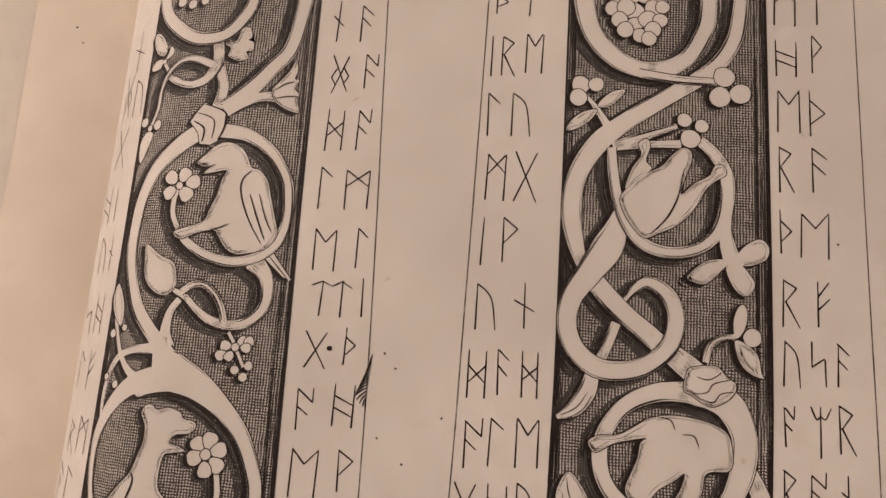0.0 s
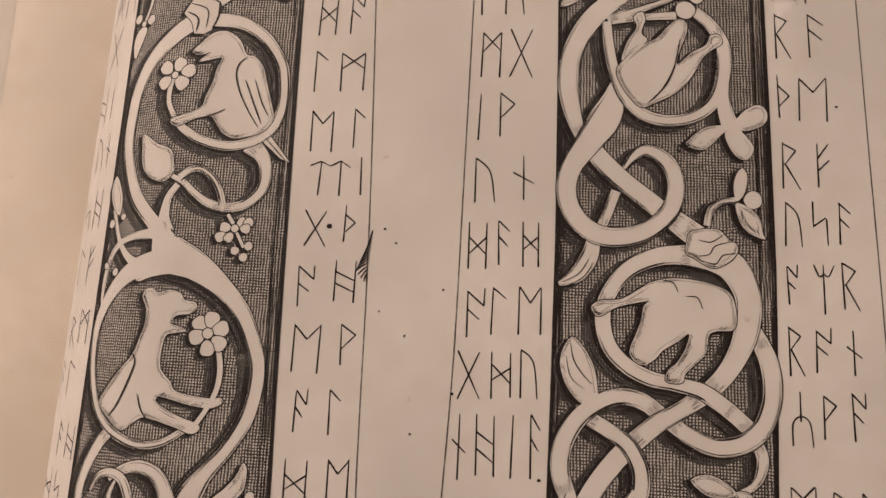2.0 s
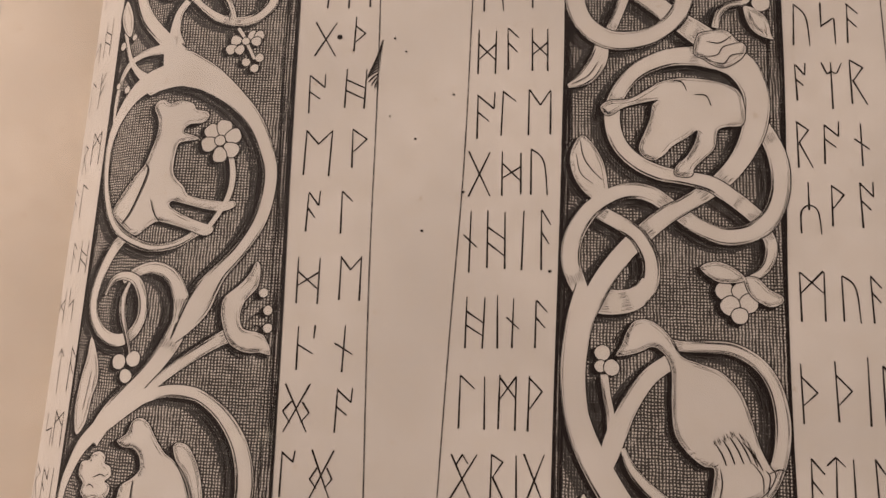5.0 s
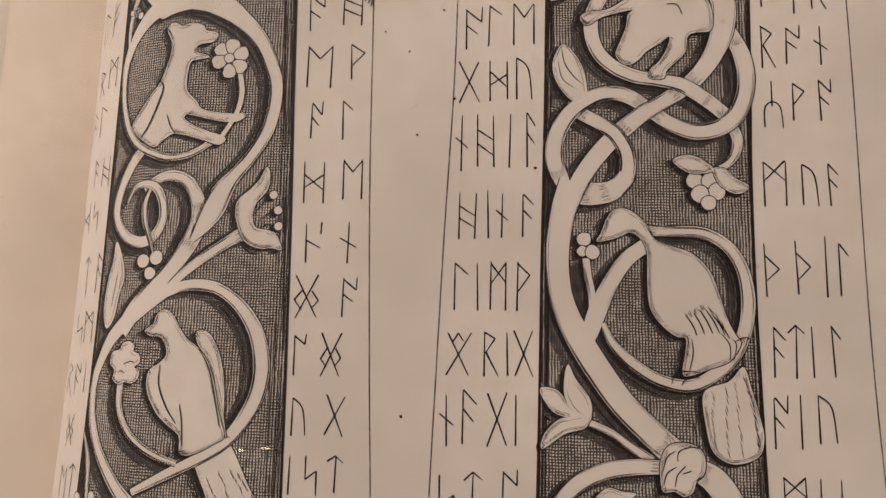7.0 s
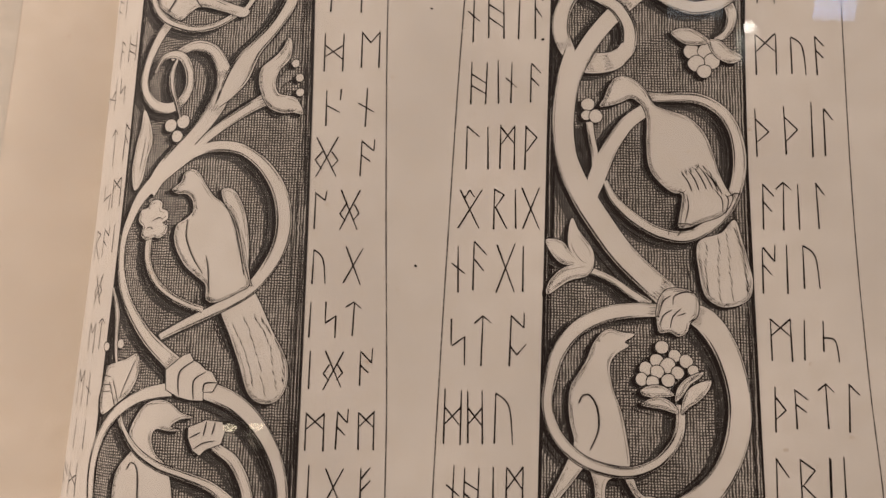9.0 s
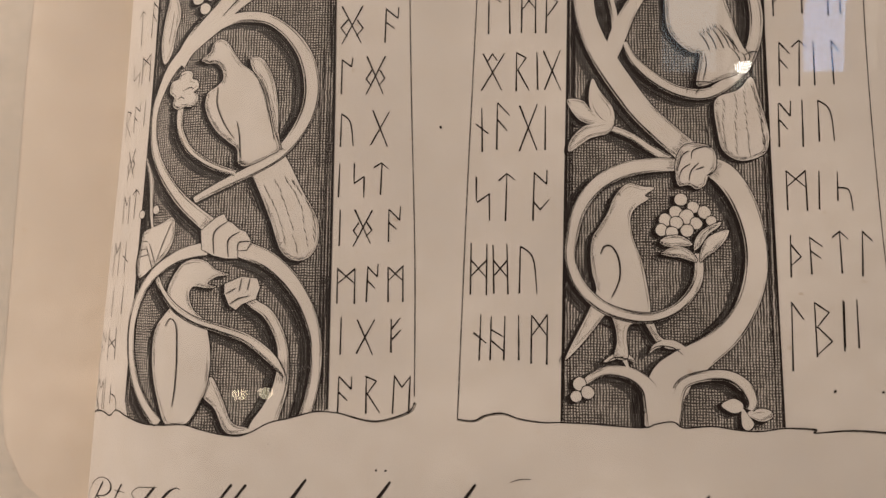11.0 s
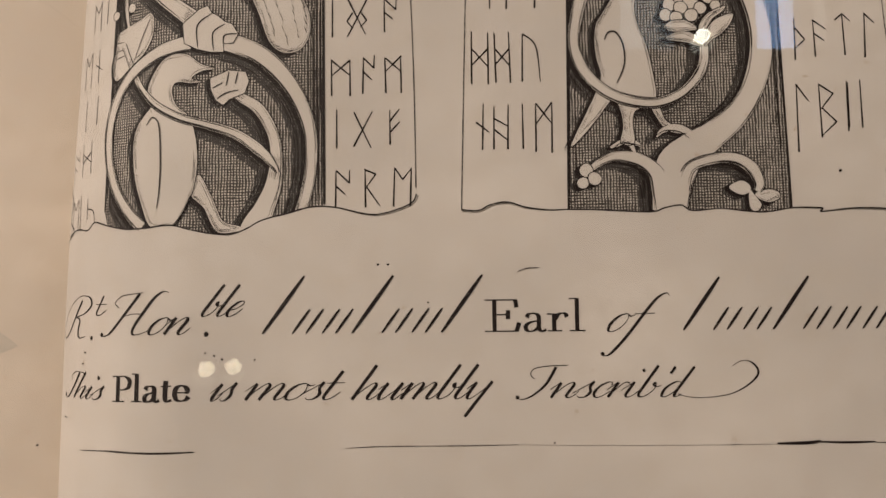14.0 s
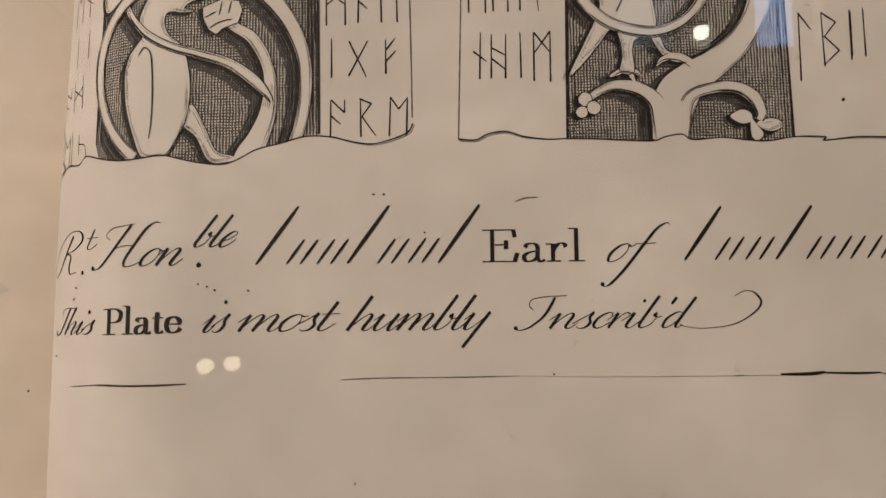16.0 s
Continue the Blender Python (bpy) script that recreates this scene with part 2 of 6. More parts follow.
def skylight(number, z1, a, c, d, e, colour, strength):
    """A small roof window at the foot of a slanting black well, added unseen to clip the view of its daylight."""
    win = tagged(new("window_%d" % number), "small white-framed skylight below an added slanting well", "window", kind="structure")
    bm = bmesh.new()
    for x in (a + 0.006, c - 0.006):
        block(bm, x - 0.006, x + 0.006, d, e, z1 + 0.05, z1 + 0.10, 0.002)
    for y in (d + 0.006, e - 0.006):
        block(bm, a + 0.012, c - 0.012, y - 0.006, y + 0.006, z1 + 0.055, z1 + 0.095, 0.002)
    part("window_frame", bm, white_wood, win)
    part("pane", block(bmesh.new(), a, c, d, e, z1 + 0.07, z1 + 0.076), glass, win).visible_shadow = False
    run = WELL_DEPTH * WELL_SLANT[0], WELL_DEPTH * WELL_SLANT[1]
    bm = bmesh.new()
    low = [bm.verts.new((x, y, z1 + 0.2)) for x, y in ((a, d), (c, d), (c, e), (a, e))]
    high = [bm.verts.new((x + run[0], y + run[1], z1 + 0.2 + WELL_DEPTH)) for x, y in ((a, d), (c, d), (c, e), (a, e))]
    for k in range(4):
        bm.faces.new((low[k], low[(k + 1) % 4], high[(k + 1) % 4], high[k]))
    part("masking_well", bm, well_black, win, "added black slanting well that clips the view of the daylight")
    part("daylight", block(bmesh.new(), a + run[0] - 0.1, c + run[0] + 0.1, d + run[1] - 0.1, e + run[1] + 0.1, z1 + 0.2 + WELL_DEPTH, z1 + 0.22 + WELL_DEPTH), glow("daylight", colour, strength), win, "pale blue daylight")


def hang_fill_lamp(where):
    """An added fill lamp, unseen, shaped as a pendant: rod and the cup above its bulb."""
    top = tagged(new("fill_pendant"), "added unseen fill lamp shaped as a pendant on a dark metal rod", "lamp", "pendant lamps")
    top.location = where
    drop = 2.1 - where[2]
    bm = bmesh.new()
    bmesh.ops.create_cone(bm, cap_ends=True, segments=12, radius1=0.007, radius2=0.007, depth=drop - 0.10, matrix=Matrix.Translation((0, 0, 0.10 + (drop - 0.10) / 2)))
    part("rod", bm, dark_metal, top)
    bm = bmesh.new()
    bmesh.ops.create_cone(bm, cap_ends=True, segments=20, radius1=0.06, radius2=0.03, depth=0.03, matrix=Matrix.Translation((0, 0, 0.11)))
    part("cup", bm, dark_metal, top)


def spot_fitting(where, aim, glow_stuff):
    """A spotlight, its warm lens set deep in an added black tube that hides it from viewpoints off its aim at the case.
    """
    top = tagged(new("ceiling_spotlight"), "spotlight with a warm recessed lens in an added slim dark tube", "lamp", "gallery spotlights")
    top.matrix_world = look(where, aim)
    bm = bmesh.new()
    rings = []
    for r, z in ((0.024, 0.01), (0.024, -0.36), (0.030, -0.36), (0.030, 0.05)):
        rings.append([bm.verts.new((r * math.cos(i * math.pi / 12), r * math.sin(i * math.pi / 12), z)) for i in range(24)])
    for a, c in zip(rings, rings[1:]):
        for i in range(24):
            bm.faces.new((a[i], a[(i + 1) % 24], c[(i + 1) % 24], c[i]))
    bm.faces.new(rings[-1])
    part("masking_tube", bm, dark_metal, top)
    bm = bmesh.new()
    bmesh.ops.create_cone(bm, cap_ends=True, segments=20, radius1=0.018, radius2=0.018, depth=0.004)
    part("lens", bm, glow_stuff, top, "warm white glowing lens")
    bm = bmesh.new()
    block(bm, -0.006, 0.006, -0.006, 0.006, 0.05, (2.102 - where[2]) / top.matrix_world.to_3x3().col[2].z)
    part("stem", bm, dark_metal, top)


room()
for where in FILL_LAMPS:
    hang_fill_lamp(where)
lens_glow = glow("lens_glow", (1.0, 0.84, 0.62), LENS)
bright_glow = glow("bright_lens_glow", (1.0, 0.93, 0.84), 2.7 * LENS)
for where, aim, stuff in zip(SPOTS, SPOT_AIMS, (lens_glow, lens_glow, bright_glow)):
    spot_fitting(where, aim, stuff)


# ---- display case and book ----
def lid_rise(y):
    """How far the lid lifts over its flat front part."""
    run = min(max(y + 0.115, 0.0), 0.09)
    return 0.8 * run * run + 0.144 * max(0.0, y + 0.025)


def display_case():
    case = tagged(new("display_case"), "oak table case with a clear glass lid and pale lining", "display case")
    bm = bmesh.new()
    block(bm, -0.50, 0.36, -0.46, 0.30, -0.115, -0.095)
    part("bed", bm, baize, case, "pale felt lining")
    for n, (a, c, d, e) in enumerate(((-0.53, -0.50, -0.49, 0.33), (0.36, 0.39, -0.49, 0.33), (-0.50, 0.36, -0.49, -0.46), (-0.50, 0.36, 0.30, 0.33))):
        bm = block(bmesh.new(), a, c, d, e, -0.16, PANE_Z - 0.002, 0.003)
        bmesh.ops.bisect_plane(bm, geom=list(bm.verts) + list(bm.edges) + list(bm.faces), plane_co=(0, -0.07, 0), plane_no=(0, 1, 0))
        for v in bm.verts:
            if v.co.z > 0:
                v.co.z += lid_rise(v.co.y)
        part("side_board", bm, oak, case)
    for x in (-0.50, 0.36):
        for y in (-0.46, 0.30):
            part("leg", block(bmesh.new(), x - 0.03, x + 0.03, y - 0.03, y + 0.03, -0.92, -0.16, 0.004), oak, case)
    # flat over the front, bowed gently upwards towards the back
    bm = bmesh.new()
    for thick in (0.0, 0.003):
        rows = [[bm.verts.new((x, y, PANE_Z + lid_rise(y) + thick)) for x in (-0.53, 0.39)] for y in (-0.49 + 0.01 * i for i in range(83))]
        for a, c in zip(rows, rows[1:]):
            f = bm.faces.new((a[0], a[1], c[1], c[0]) if thick else (a[1], a[0], c[0], c[1]))
            f.smooth = True
    for x in (-0.53, 0.39):
        rows = [[bm.verts.new((x, y, PANE_Z + lid_rise(y) + h)) for h in (0.0, 0.003)] for y in (-0.49 + 0.01 * i for i in range(83))]
        for a, c in zip(rows, rows[1:]):
            bm.faces.new((a[0], a[1], c[1], c[0]))
    pane = part("glass_lid", bm, glass, case, "clear glass lid, bowed slightly")
    pane.visible_shadow = False


def facing(u, v, h=0.0):
    """The facing page: rises out of the gutter and levels off; u in millimetres leftward from the gutter."""
    s = -u
    a0 = FACE_TILT
    run = 46.0
    k = min(s, run)
    # the slope dies away evenly over the first stretch
    ang = a0 * (1 - k / run)
    n = 12
    x = z = 0.0
    for i in range(n):
        m = a0 * (1 - (i + 0.5) / n * k / run)
        x += math.cos(m) * k / n
        z += math.sin(m) * k / n
    if s > run:
        x += s - run
    return Vector((GUTTER[0] - x + h * math.sin(ang), v, GUTTER[1] + z + h * math.cos(ang))) * 0.001


def grid(us, vs, h=0.0):
    bm = bmesh.new()
    rows = [[bm.verts.new((u, v, h)) for v in vs] for u in us]
    for a, c in zip(rows, rows[1:]):
        for i in range(len(vs) - 1):
            bm.faces.new((a[i], c[i], c[i + 1], a[i + 1]))
    return bm


TOP, FOOT, FORE = 168.0, -312.0, 132.0


def book():
    bk = tagged(new("open_book"), "large old folio lying open, brown leather binding", "book")
    us = [FORE - 6.0 * i for i in range(34)]
    us += [us[-1] - 2.0 * i for i in range(1, 32)]
    vs = [FOOT + 10.0 * i for i in range(49)]
    # the leaves under the plate follow its roll
    bm = grid(us, vs, -1.2)
    low = bmesh.ops.extrude_face_region(bm, geom=list(bm.faces))
    for v in low["geom"]:
        if isinstance(v, bmesh.types.BMVert):
            v.co.z = -20.0
    bmesh.ops.recalc_face_normals(bm, faces=bm.faces)
    part("page_block", bm, page_edges, bk, "thick block of rag paper leaves", lambda u, v, h: (on_sheet(u, v, h) if h > -10 else Vector((max(-118.0, on_sheet(u, v, 0).x * 1000) , v, -78.0)) * 0.001))
    fu = [-1.5 * i for i in range(40)] + [-60 - 8.0 * i for i in range(24)]
    page = part("facing_page", grid(fu, vs), facing_paper, bk, "blank margin of the facing page with faint offset print", facing)
    bm = grid(fu, vs, -1.2)
    low = bmesh.ops.extrude_face_region(bm, geom=list(bm.faces))
    for v in low["geom"]:
        if isinstance(v, bmesh.types.BMVert):
            v.co.z = -20.0
    bmesh.ops.recalc_face_normals(bm, faces=bm.faces)
    part("page_block", bm, page_edges, bk, "thick block of rag paper leaves", lambda u, v, h: (facing(u, v, h) if h > -10 else Vector((facing(u, v, 0).x * 1000 - 2.0, v, -78.0)) * 0.001))
    bm = bmesh.new()
    block(bm, -0.385, 0.142, -0.320, 0.176, -0.094, -0.079, 0.003)
    part("cover", bm, leather, bk, "worn brown leather boards")
    return page


display_case()
facing_leaf = book()

us = [FORE + 0.5 - 3.0 * i for i in range(66)]
us += [us[-1] - 1.0 * i for i in range(1, 62)]
plate = tagged(part("engraved_plate", grid(us, [FOOT - 0.5 + 6.0 * i for i in range(81)]), paper, place=on_sheet),
               "cream printed leaf with two hatched panels of scrolling vines and runes", "engraving")


# ---- drawing on the sheet ----
INK_STEP = 0.009     # height between the layers of the print, mm
SHADE = (-1.15, -0.65)   # the way the engraver's dark edges fall, mm


def smooth(points, closed=False, steps=8):
    """A Catmull-Rom curve through the points; every coordinate, widths too, is carried along."""
    p = [np.array(q, float) for q in points]
    n = len(p)
    if n < 3:
        return [p[0] + (p[-1] - p[0]) * i / steps for i in range(steps + 1)]
    out = []
    for i in range(n if closed else n - 1):
        a, c, d, e = (p[(i + k) % n] if closed else p[min(max(i + k, 0), n - 1)] for k in (-1, 0, 1, 2))
        for j in range(steps):
            x = j / steps
            out.append(0.5 * (2 * c + (d - a) * x + (2 * a - 5 * c + 4 * d - e) * x * x + (3 * c - a - 3 * d + e) * x ** 3))
    if not closed:
        out.append(p[-1])
    return out


def sides(path):
    """Unit vectors across a path."""
    out = []
    for i in range(len(path)):
        d = path[min(i + 1, len(path) - 1)][:2] - path[max(i - 1, 0)][:2]
        length = math.hypot(*d) or 1.0
        out.append(np.array((-d[1], d[0])) / length)
    return out


def strip(bm, path, left, right, h, mat):
    """A flat band along a path, from its left offset to its right offset."""
    n = sides(path)
    rows = []
    for q, m, a, c in zip(path, n, left, right):
        rows.append((bm.verts.new((*(q[:2] + m * a), h)), bm.verts.new((*(q[:2] + m * c), h))))
    for (a, c), (d, e) in zip(rows, rows[1:]):
        bm.faces.new((c, e, d, a)).material_index = mat


def patch_face(bm, outline, h, mat):
    vs = [bm.verts.new((x, y, h)) for x, y in outline]
    f = bm.faces.new(vs)
    f.material_index = mat
    f.normal_update()
    if f.normal.z < 0:
        f.normal_flip()
    bmesh.ops.triangulate(bm, faces=[f], ngon_method="EAR_CLIP")


def fit_roll(bm):
    """Cuts faces in narrow upright slices where the sheet rolls, so that they lie on it."""
    if min(v.co.x for v in bm.verts) < -68:
        for i in range(40):
            if -69.0 - 1.25 * i < min(v.co.x for v in bm.verts):
                break
            bmesh.ops.bisect_plane(bm, geom=list(bm.verts) + list(bm.edges) + list(bm.faces), plane_co=(-69.0 - 1.25 * i, 0, 0), plane_no=(1, 0, 0))
        low, high = min(v.co.y for v in bm.verts), max(v.co.y for v in bm.verts)
        for i in range(30):
            v = -80.0 - 5.0 * i
            if low < v < high:
                bmesh.ops.bisect_plane(bm, geom=list(bm.verts) + list(bm.edges) + list(bm.faces), plane_co=(0, v, 0), plane_no=(0, 1, 0))
    return bm


def grown(outline, d):
    """An outline pushed outwards by d."""
    p = [np.array(q[:2], float) for q in outline]
    area = sum(a[0] * c[1] - c[0] * a[1] for a, c in zip(p, p[1:] + p[:1]))
    out = []
    for i in range(len(p)):
        e = p[(i + 1) % len(p)] - p[i - 1]
        length = math.hypot(*e) or 1.0
        n = np.array((e[1], -e[0])) / length * (1 if area > 0 else -1)
        out.append(p[i] + n * d)
    return out


rnd = random.Random(7)
count = [0]


def height(layer):
    count[0] += 1
    return 0.10 + INK_STEP * 3.6 * layer + 0.0006 * (count[0] % 9)


def keep_inside(bm, panel):
    """Dark edges stop at the panel's left side."""
    for v in bm.verts:
        if v.co.z < 0.09:
            k = min(1.0, max(0.0, -v.co.y / 188.0))
            v.co.x = max(v.co.x, -96.4 if panel.name == "carved_panel" else 15.7 - 3.2 * k * k)


def cast_edge(bm, outline, h, reach=1.0):
    """The dark engraved edge beside a form: its outline drawn again, shifted, in solid ink, with a ragged border."""
    moved = []
    for x, y in outline:
        k = reach * (1.0 + 0.45 * rnd.random())
        moved.append((x + SHADE[0] * k, y + SHADE[1] * k))
    patch_face(bm, moved, h - 0.017, 2)
    patch_face(bm, [(x + 0.75 * SHADE[0] * reach, y + 0.75 * SHADE[1] * reach) for x, y in outline], h, 1)


STEMS, SHAPES = [], []


def vine(panel, name, layer, points):
    """A rounded stem: pale band, ink outline, dark edge on one side."""
    path = smooth(points)
    half = [max(0.12, q[2] * 0.5) for q in path]
    h = height(layer)
    bm = bmesh.new()
    rag = [1.0 + 0.5 * (rnd.random() - 0.5) for _ in path]
    moved = [np.array((q[0] + 2.15 * SHADE[0], q[1] + 2.15 * SHADE[1])) for q in path]
    strip(bm, moved, [w + 0.55 * r for w, r in zip(half, rag)], [-w - 0.55 * r for w, r in zip(half, rag)], 0.058 + 0.001 * (count[0] % 11), 2)
    near = [np.array((q[0] + 0.75 * SHADE[0], q[1] + 0.75 * SHADE[1])) for q in path]
    strip(bm, near, [w + 0.10 * r for w, r in zip(half, rag)], [-w - 0.10 * r for w, r in zip(half, rag)], 0.075 + 0.001 * (count[0] % 11), 1)
    keep_inside(bm, panel)
    line = 0.24
    strip(bm, path, [w + line * (0.7 + 0.3 * r) for w, r in zip(half, rag)], [-w - line * (0.7 + 0.3 * r) for w, r in zip(half, rag)], h, 1)
    strip(bm, path, half, [-w for w in half], h + INK_STEP, 0)
    STEMS.append((panel, layer, h, np.array([q[:2] for q in path]), np.array(half)))
    return part(name, fit_roll(bm), (paper, ink, dense_hatching), panel, place=on_sheet)


def covered(points, panel, layer, own, least):
    """Which points lie under or inside other stems and shapes of the panel, from a layer up."""
    p = np.array(points)
    hit = np.zeros(len(p), bool)
    low, high = p.min(axis=0), p.max(axis=0)
    for other in STEMS:
        if other[3] is own or other[0] is not panel or other[1] < layer + least:
            continue
        q, half = other[3], other[4] + 0.3
        if (q.min(axis=0) - 5 > high).any() or (q.max(axis=0) + 5 < low).any():
            continue
        gap = np.hypot(p[:, None, 0] - q[None, :, 0], p[:, None, 1] - q[None, :, 1]) - half[None, :]
        hit |= gap.min(axis=1) < 0
    for other in SHAPES:
        if other[3] is own or other[0] is not panel or other[1] < layer + least:
            continue
        q = other[3]
        if (q.min(axis=0) > high).any() or (q.max(axis=0) < low).any():
            continue
        a, c = q, np.roll(q, -1, axis=0)
        x, y = p[:, None, 0], p[:, None, 1]
        rise = np.where(c[:, 1] == a[:, 1], 1e-9, c[:, 1] - a[:, 1])
        cross = ((a[:, 1] > y) != (c[:, 1] > y)) & (x < (c[:, 0] - a[:, 0]) * (y - a[:, 1]) / rise + a[:, 0])
        hit |= cross.sum(axis=1) % 2 == 1
    return hit


def fine_line(bm, run, fat, h):
    """One tapering burin line."""
    n = len(run)
    w = [fat * math.sin(math.pi * (i + 0.5) / n) * (0.75 + 0.5 * rnd.random()) + 0.012 for i in range(n)]
    strip(bm, run, w, [-a for a in w], h, 0)


def shade_stem(panel, layer, h, path, half):
    """Lines along a stem's rims, short marks where it dives under another, and a ragged border of lines in its shade."""
    bm = bmesh.new()
    n = len(path)
    normal = np.array(sides(path))
    dark = np.sign(normal @ np.array(SHADE))
    k = 0
    if half.max() > 0.75 and n > 12:
        for _ in range(12 + n // 2):
            a = rnd.randrange(0, n - 8)
            side = dark[a] * rnd.choice((1, 1, 1, -1))
            c = min(n, a + rnd.randrange(8, 26))
            f = 1 - rnd.choice((0.10, 0.18, 0.27, 0.38, 0.50)) / max(0.8, half[a])
            run = path[a:c] + normal[a:c] * (side * half[a:c] * f)[:, None]
            free = ~covered(run, panel, layer, path, -0.05)
            if free.all():
                fine_line(bm, run, rnd.uniform(0.03, 0.07), h + INK_STEP * 2 + 0.0001 * k)
                k += 1
        under = covered(path, panel, layer, path, 0.2)
        for i in range(2, n - 2):
            if under[i] == under[i + 1] or rnd.random() < 0.3:
                continue
            step = 1 if under[i] else -1
            start = path[i + 1] if under[i] else path[i]
            ahead = path[i + step * 2] - path[i] if 0 <= i + step * 2 < n else path[i + step] - path[i]
            ahead = ahead / (math.hypot(*ahead) or 1.0)
            marks = max(4, int(half[i] * 5))
            for m in range(marks):
                off = half[i] * (-0.86 + 1.72 * (m + rnd.random() * 0.6) / marks)
                base = start + normal[i] * off - ahead * 0.9
                length = 1.3 + rnd.uniform(0.1, 0.9) + 0.7 * abs(off) / half[i]
                run = [base + ahead * length * g for g in (0, 0.3, 0.6, 0.85, 1)]
                fine_line(bm, run, rnd.uniform(0.03, 0.058), h + INK_STEP * 2 + 0.0001 * k)
                k += 1
    for _ in range(n // 2 if half.max() > 0.5 else 0):
        a = rnd.randrange(0, max(1, n - 7))
        c = min(n, a + rnd.randrange(6, 18))
        reach = abs(normal[a] @ np.array(SHADE))
        if c - a < 4 or (dark[a:c] != dark[a]).any():
            continue
        off = dark[a] * (half[a:c] + 0.15 + (0.25 + 1.9 * reach) * rnd.random())
        run = path[a:c] + normal[a:c] * off[:, None]
        fine_line(bm, run, rnd.uniform(0.05, 0.13), 0.0865 + 0.00002 * k)
        k += 1
    keep_inside(bm, panel)
    if bm.verts:
        part("shading_lines", fit_roll(bm), ink, panel, place=on_sheet)


def shade_shape(panel, layer, h, outline, corners):
    """Short lines inside a shape's rim and ragged ones in its shade."""
    span = np.ptp(outline[:, 0])
    if corners or span < 3 or len(outline) < 16:
        return
    bm = bmesh.new()
    n = len(outline)
    rims = [np.array(grown(outline, -d)) for d in (0.26, 0.50, 0.78)]
    k = 0
    for _ in range(int(span * 2.6) if span > 5 else 0):
        a, m = rnd.randrange(n), rnd.randrange(5, 12)
        run = rnd.choice(rims)[[(a + i) % n for i in range(m)]]
        turn = max(math.hypot(*(run[i + 1] - 2 * run[i] + run[i - 1])) for i in range(1, m - 1))
        if turn < 0.3 and not covered(run, panel, layer, outline, -0.05).any():
            fine_line(bm, run, rnd.uniform(0.03, 0.06), h + INK_STEP * 2 + 0.0001 * k)
            k += 1
    # short slanting cuts that round the form off on its shaded side
    if span > 7:
        out = np.array(grown(outline, 1.0)) - outline
        away = np.array(SHADE) / math.hypot(*SHADE)
        for i in range(n):
            if out[i] @ away < 0.35 or rnd.random() < 0.15:
                continue
            for part_way in (0.0, 0.5):
                base = outline[i] + (outline[(i + 1) % n] - outline[i]) * part_way - out[i] * 0.12
                along = np.array((-out[i][1], out[i][0]))
                length = rnd.uniform(0.5, 1.5) * min(1.0, span / 13)
                run = np.array([base + (-out[i] * 0.75 + along * 0.65) * length * g for g in (0, 0.35, 0.7, 1)])
                if not covered(run, panel, layer, outline, -0.05).any():
                    fine_line(bm, run, rnd.uniform(0.022, 0.045), h + INK_STEP * 2 + 0.0001 * (k % 200))
                    k += 1
    for _ in range(int(span * 2.5)):
        a, m = rnd.randrange(n), rnd.randrange(5, 10)
        outer = np.array(grown(outline, 0.2))[[(a + i) % n for i in range(m)]] + np.array(SHADE) * rnd.uniform(0.5, 1.9)
        fine_line(bm, outer, rnd.uniform(0.05, 0.12), 0.0866 + 0.00002 * k)
        k += 1
    keep_inside(bm, panel)
    if bm.verts:
        part("shading_lines", fit_roll(bm), ink, panel, place=on_sheet)


def ease(k):
    k = min(1.0, k)
    return k * k * (3 - 2 * k)


def lower_margin(edge, depth=14.0):
    """Bare paper below a panel's broken edge, where the carving stops."""
    top = smooth(edge, steps=5)
    bm = bmesh.new()
    h = height(6.2)
    last = len(top) - 1
    rows = [(bm.verts.new((q[0], q[1], 0.012 + (h - 0.012) * ease(min(i, last - i) / 10))), bm.verts.new((q[0], edge[0][1] - depth, 0.012))) for i, q in enumerate(top)]
    for (a, c), (d, e) in zip(rows, rows[1:]):
        bm.faces.new((a, c, e, d))
    bmesh.ops.recalc_face_normals(bm, faces=bm.faces)
    return part("lower_margin", fit_roll(bm), paper, plate, place=on_sheet)


def joint(panel, layer, points):
    """Where one stem grows out of another: pale paper with no outline between them."""
    path = smooth(points)
    bm = bmesh.new()
    strip(bm, path, [q[2] * 0.5 for q in path], [-q[2] * 0.5 for q in path], height(layer) + INK_STEP * 1.5, 0)
    return part("stem_joint", fit_roll(bm), paper, panel, place=on_sheet)


def form(panel, name, layer, points, corners=False, label="", reach=1.0):
    """A pale leaf, bud or figure with an ink outline and a dark edge."""
    outline = [np.array(q, float) for q in points] if corners else smooth(points, True, 6)
    h = height(layer)
    bm = bmesh.new()
    cast_edge(bm, grown(outline, 0.15), 0.075 + 0.002 * (count[0] % 11), reach)
    keep_inside(bm, panel)
    patch_face(bm, grown(outline, 0.24), h, 1)
    patch_face(bm, [q[:2] for q in outline], h + INK_STEP, 0)
    SHAPES.append((panel, layer, h, np.array([q[:2] for q in outline]), corners))
    return part(name, fit_roll(bm), (paper, ink, dense_hatching), panel, label, on_sheet)


def berry(panel, layer, balls, name="berry"):
    """Round fruits, each one a form of its own."""
    for i, (x, y, r) in enumerate(balls):
        k = rnd.random() * 6
        ring = [(x + r * (1 + 0.05 * math.sin(3 * a + k)) * math.cos(a), y + r * (1 + 0.05 * math.cos(2 * a + k)) * math.sin(a)) for a in (i * math.pi / 4 for i in range(8))]
        form(panel, name, layer + 0.35 * i, ring)


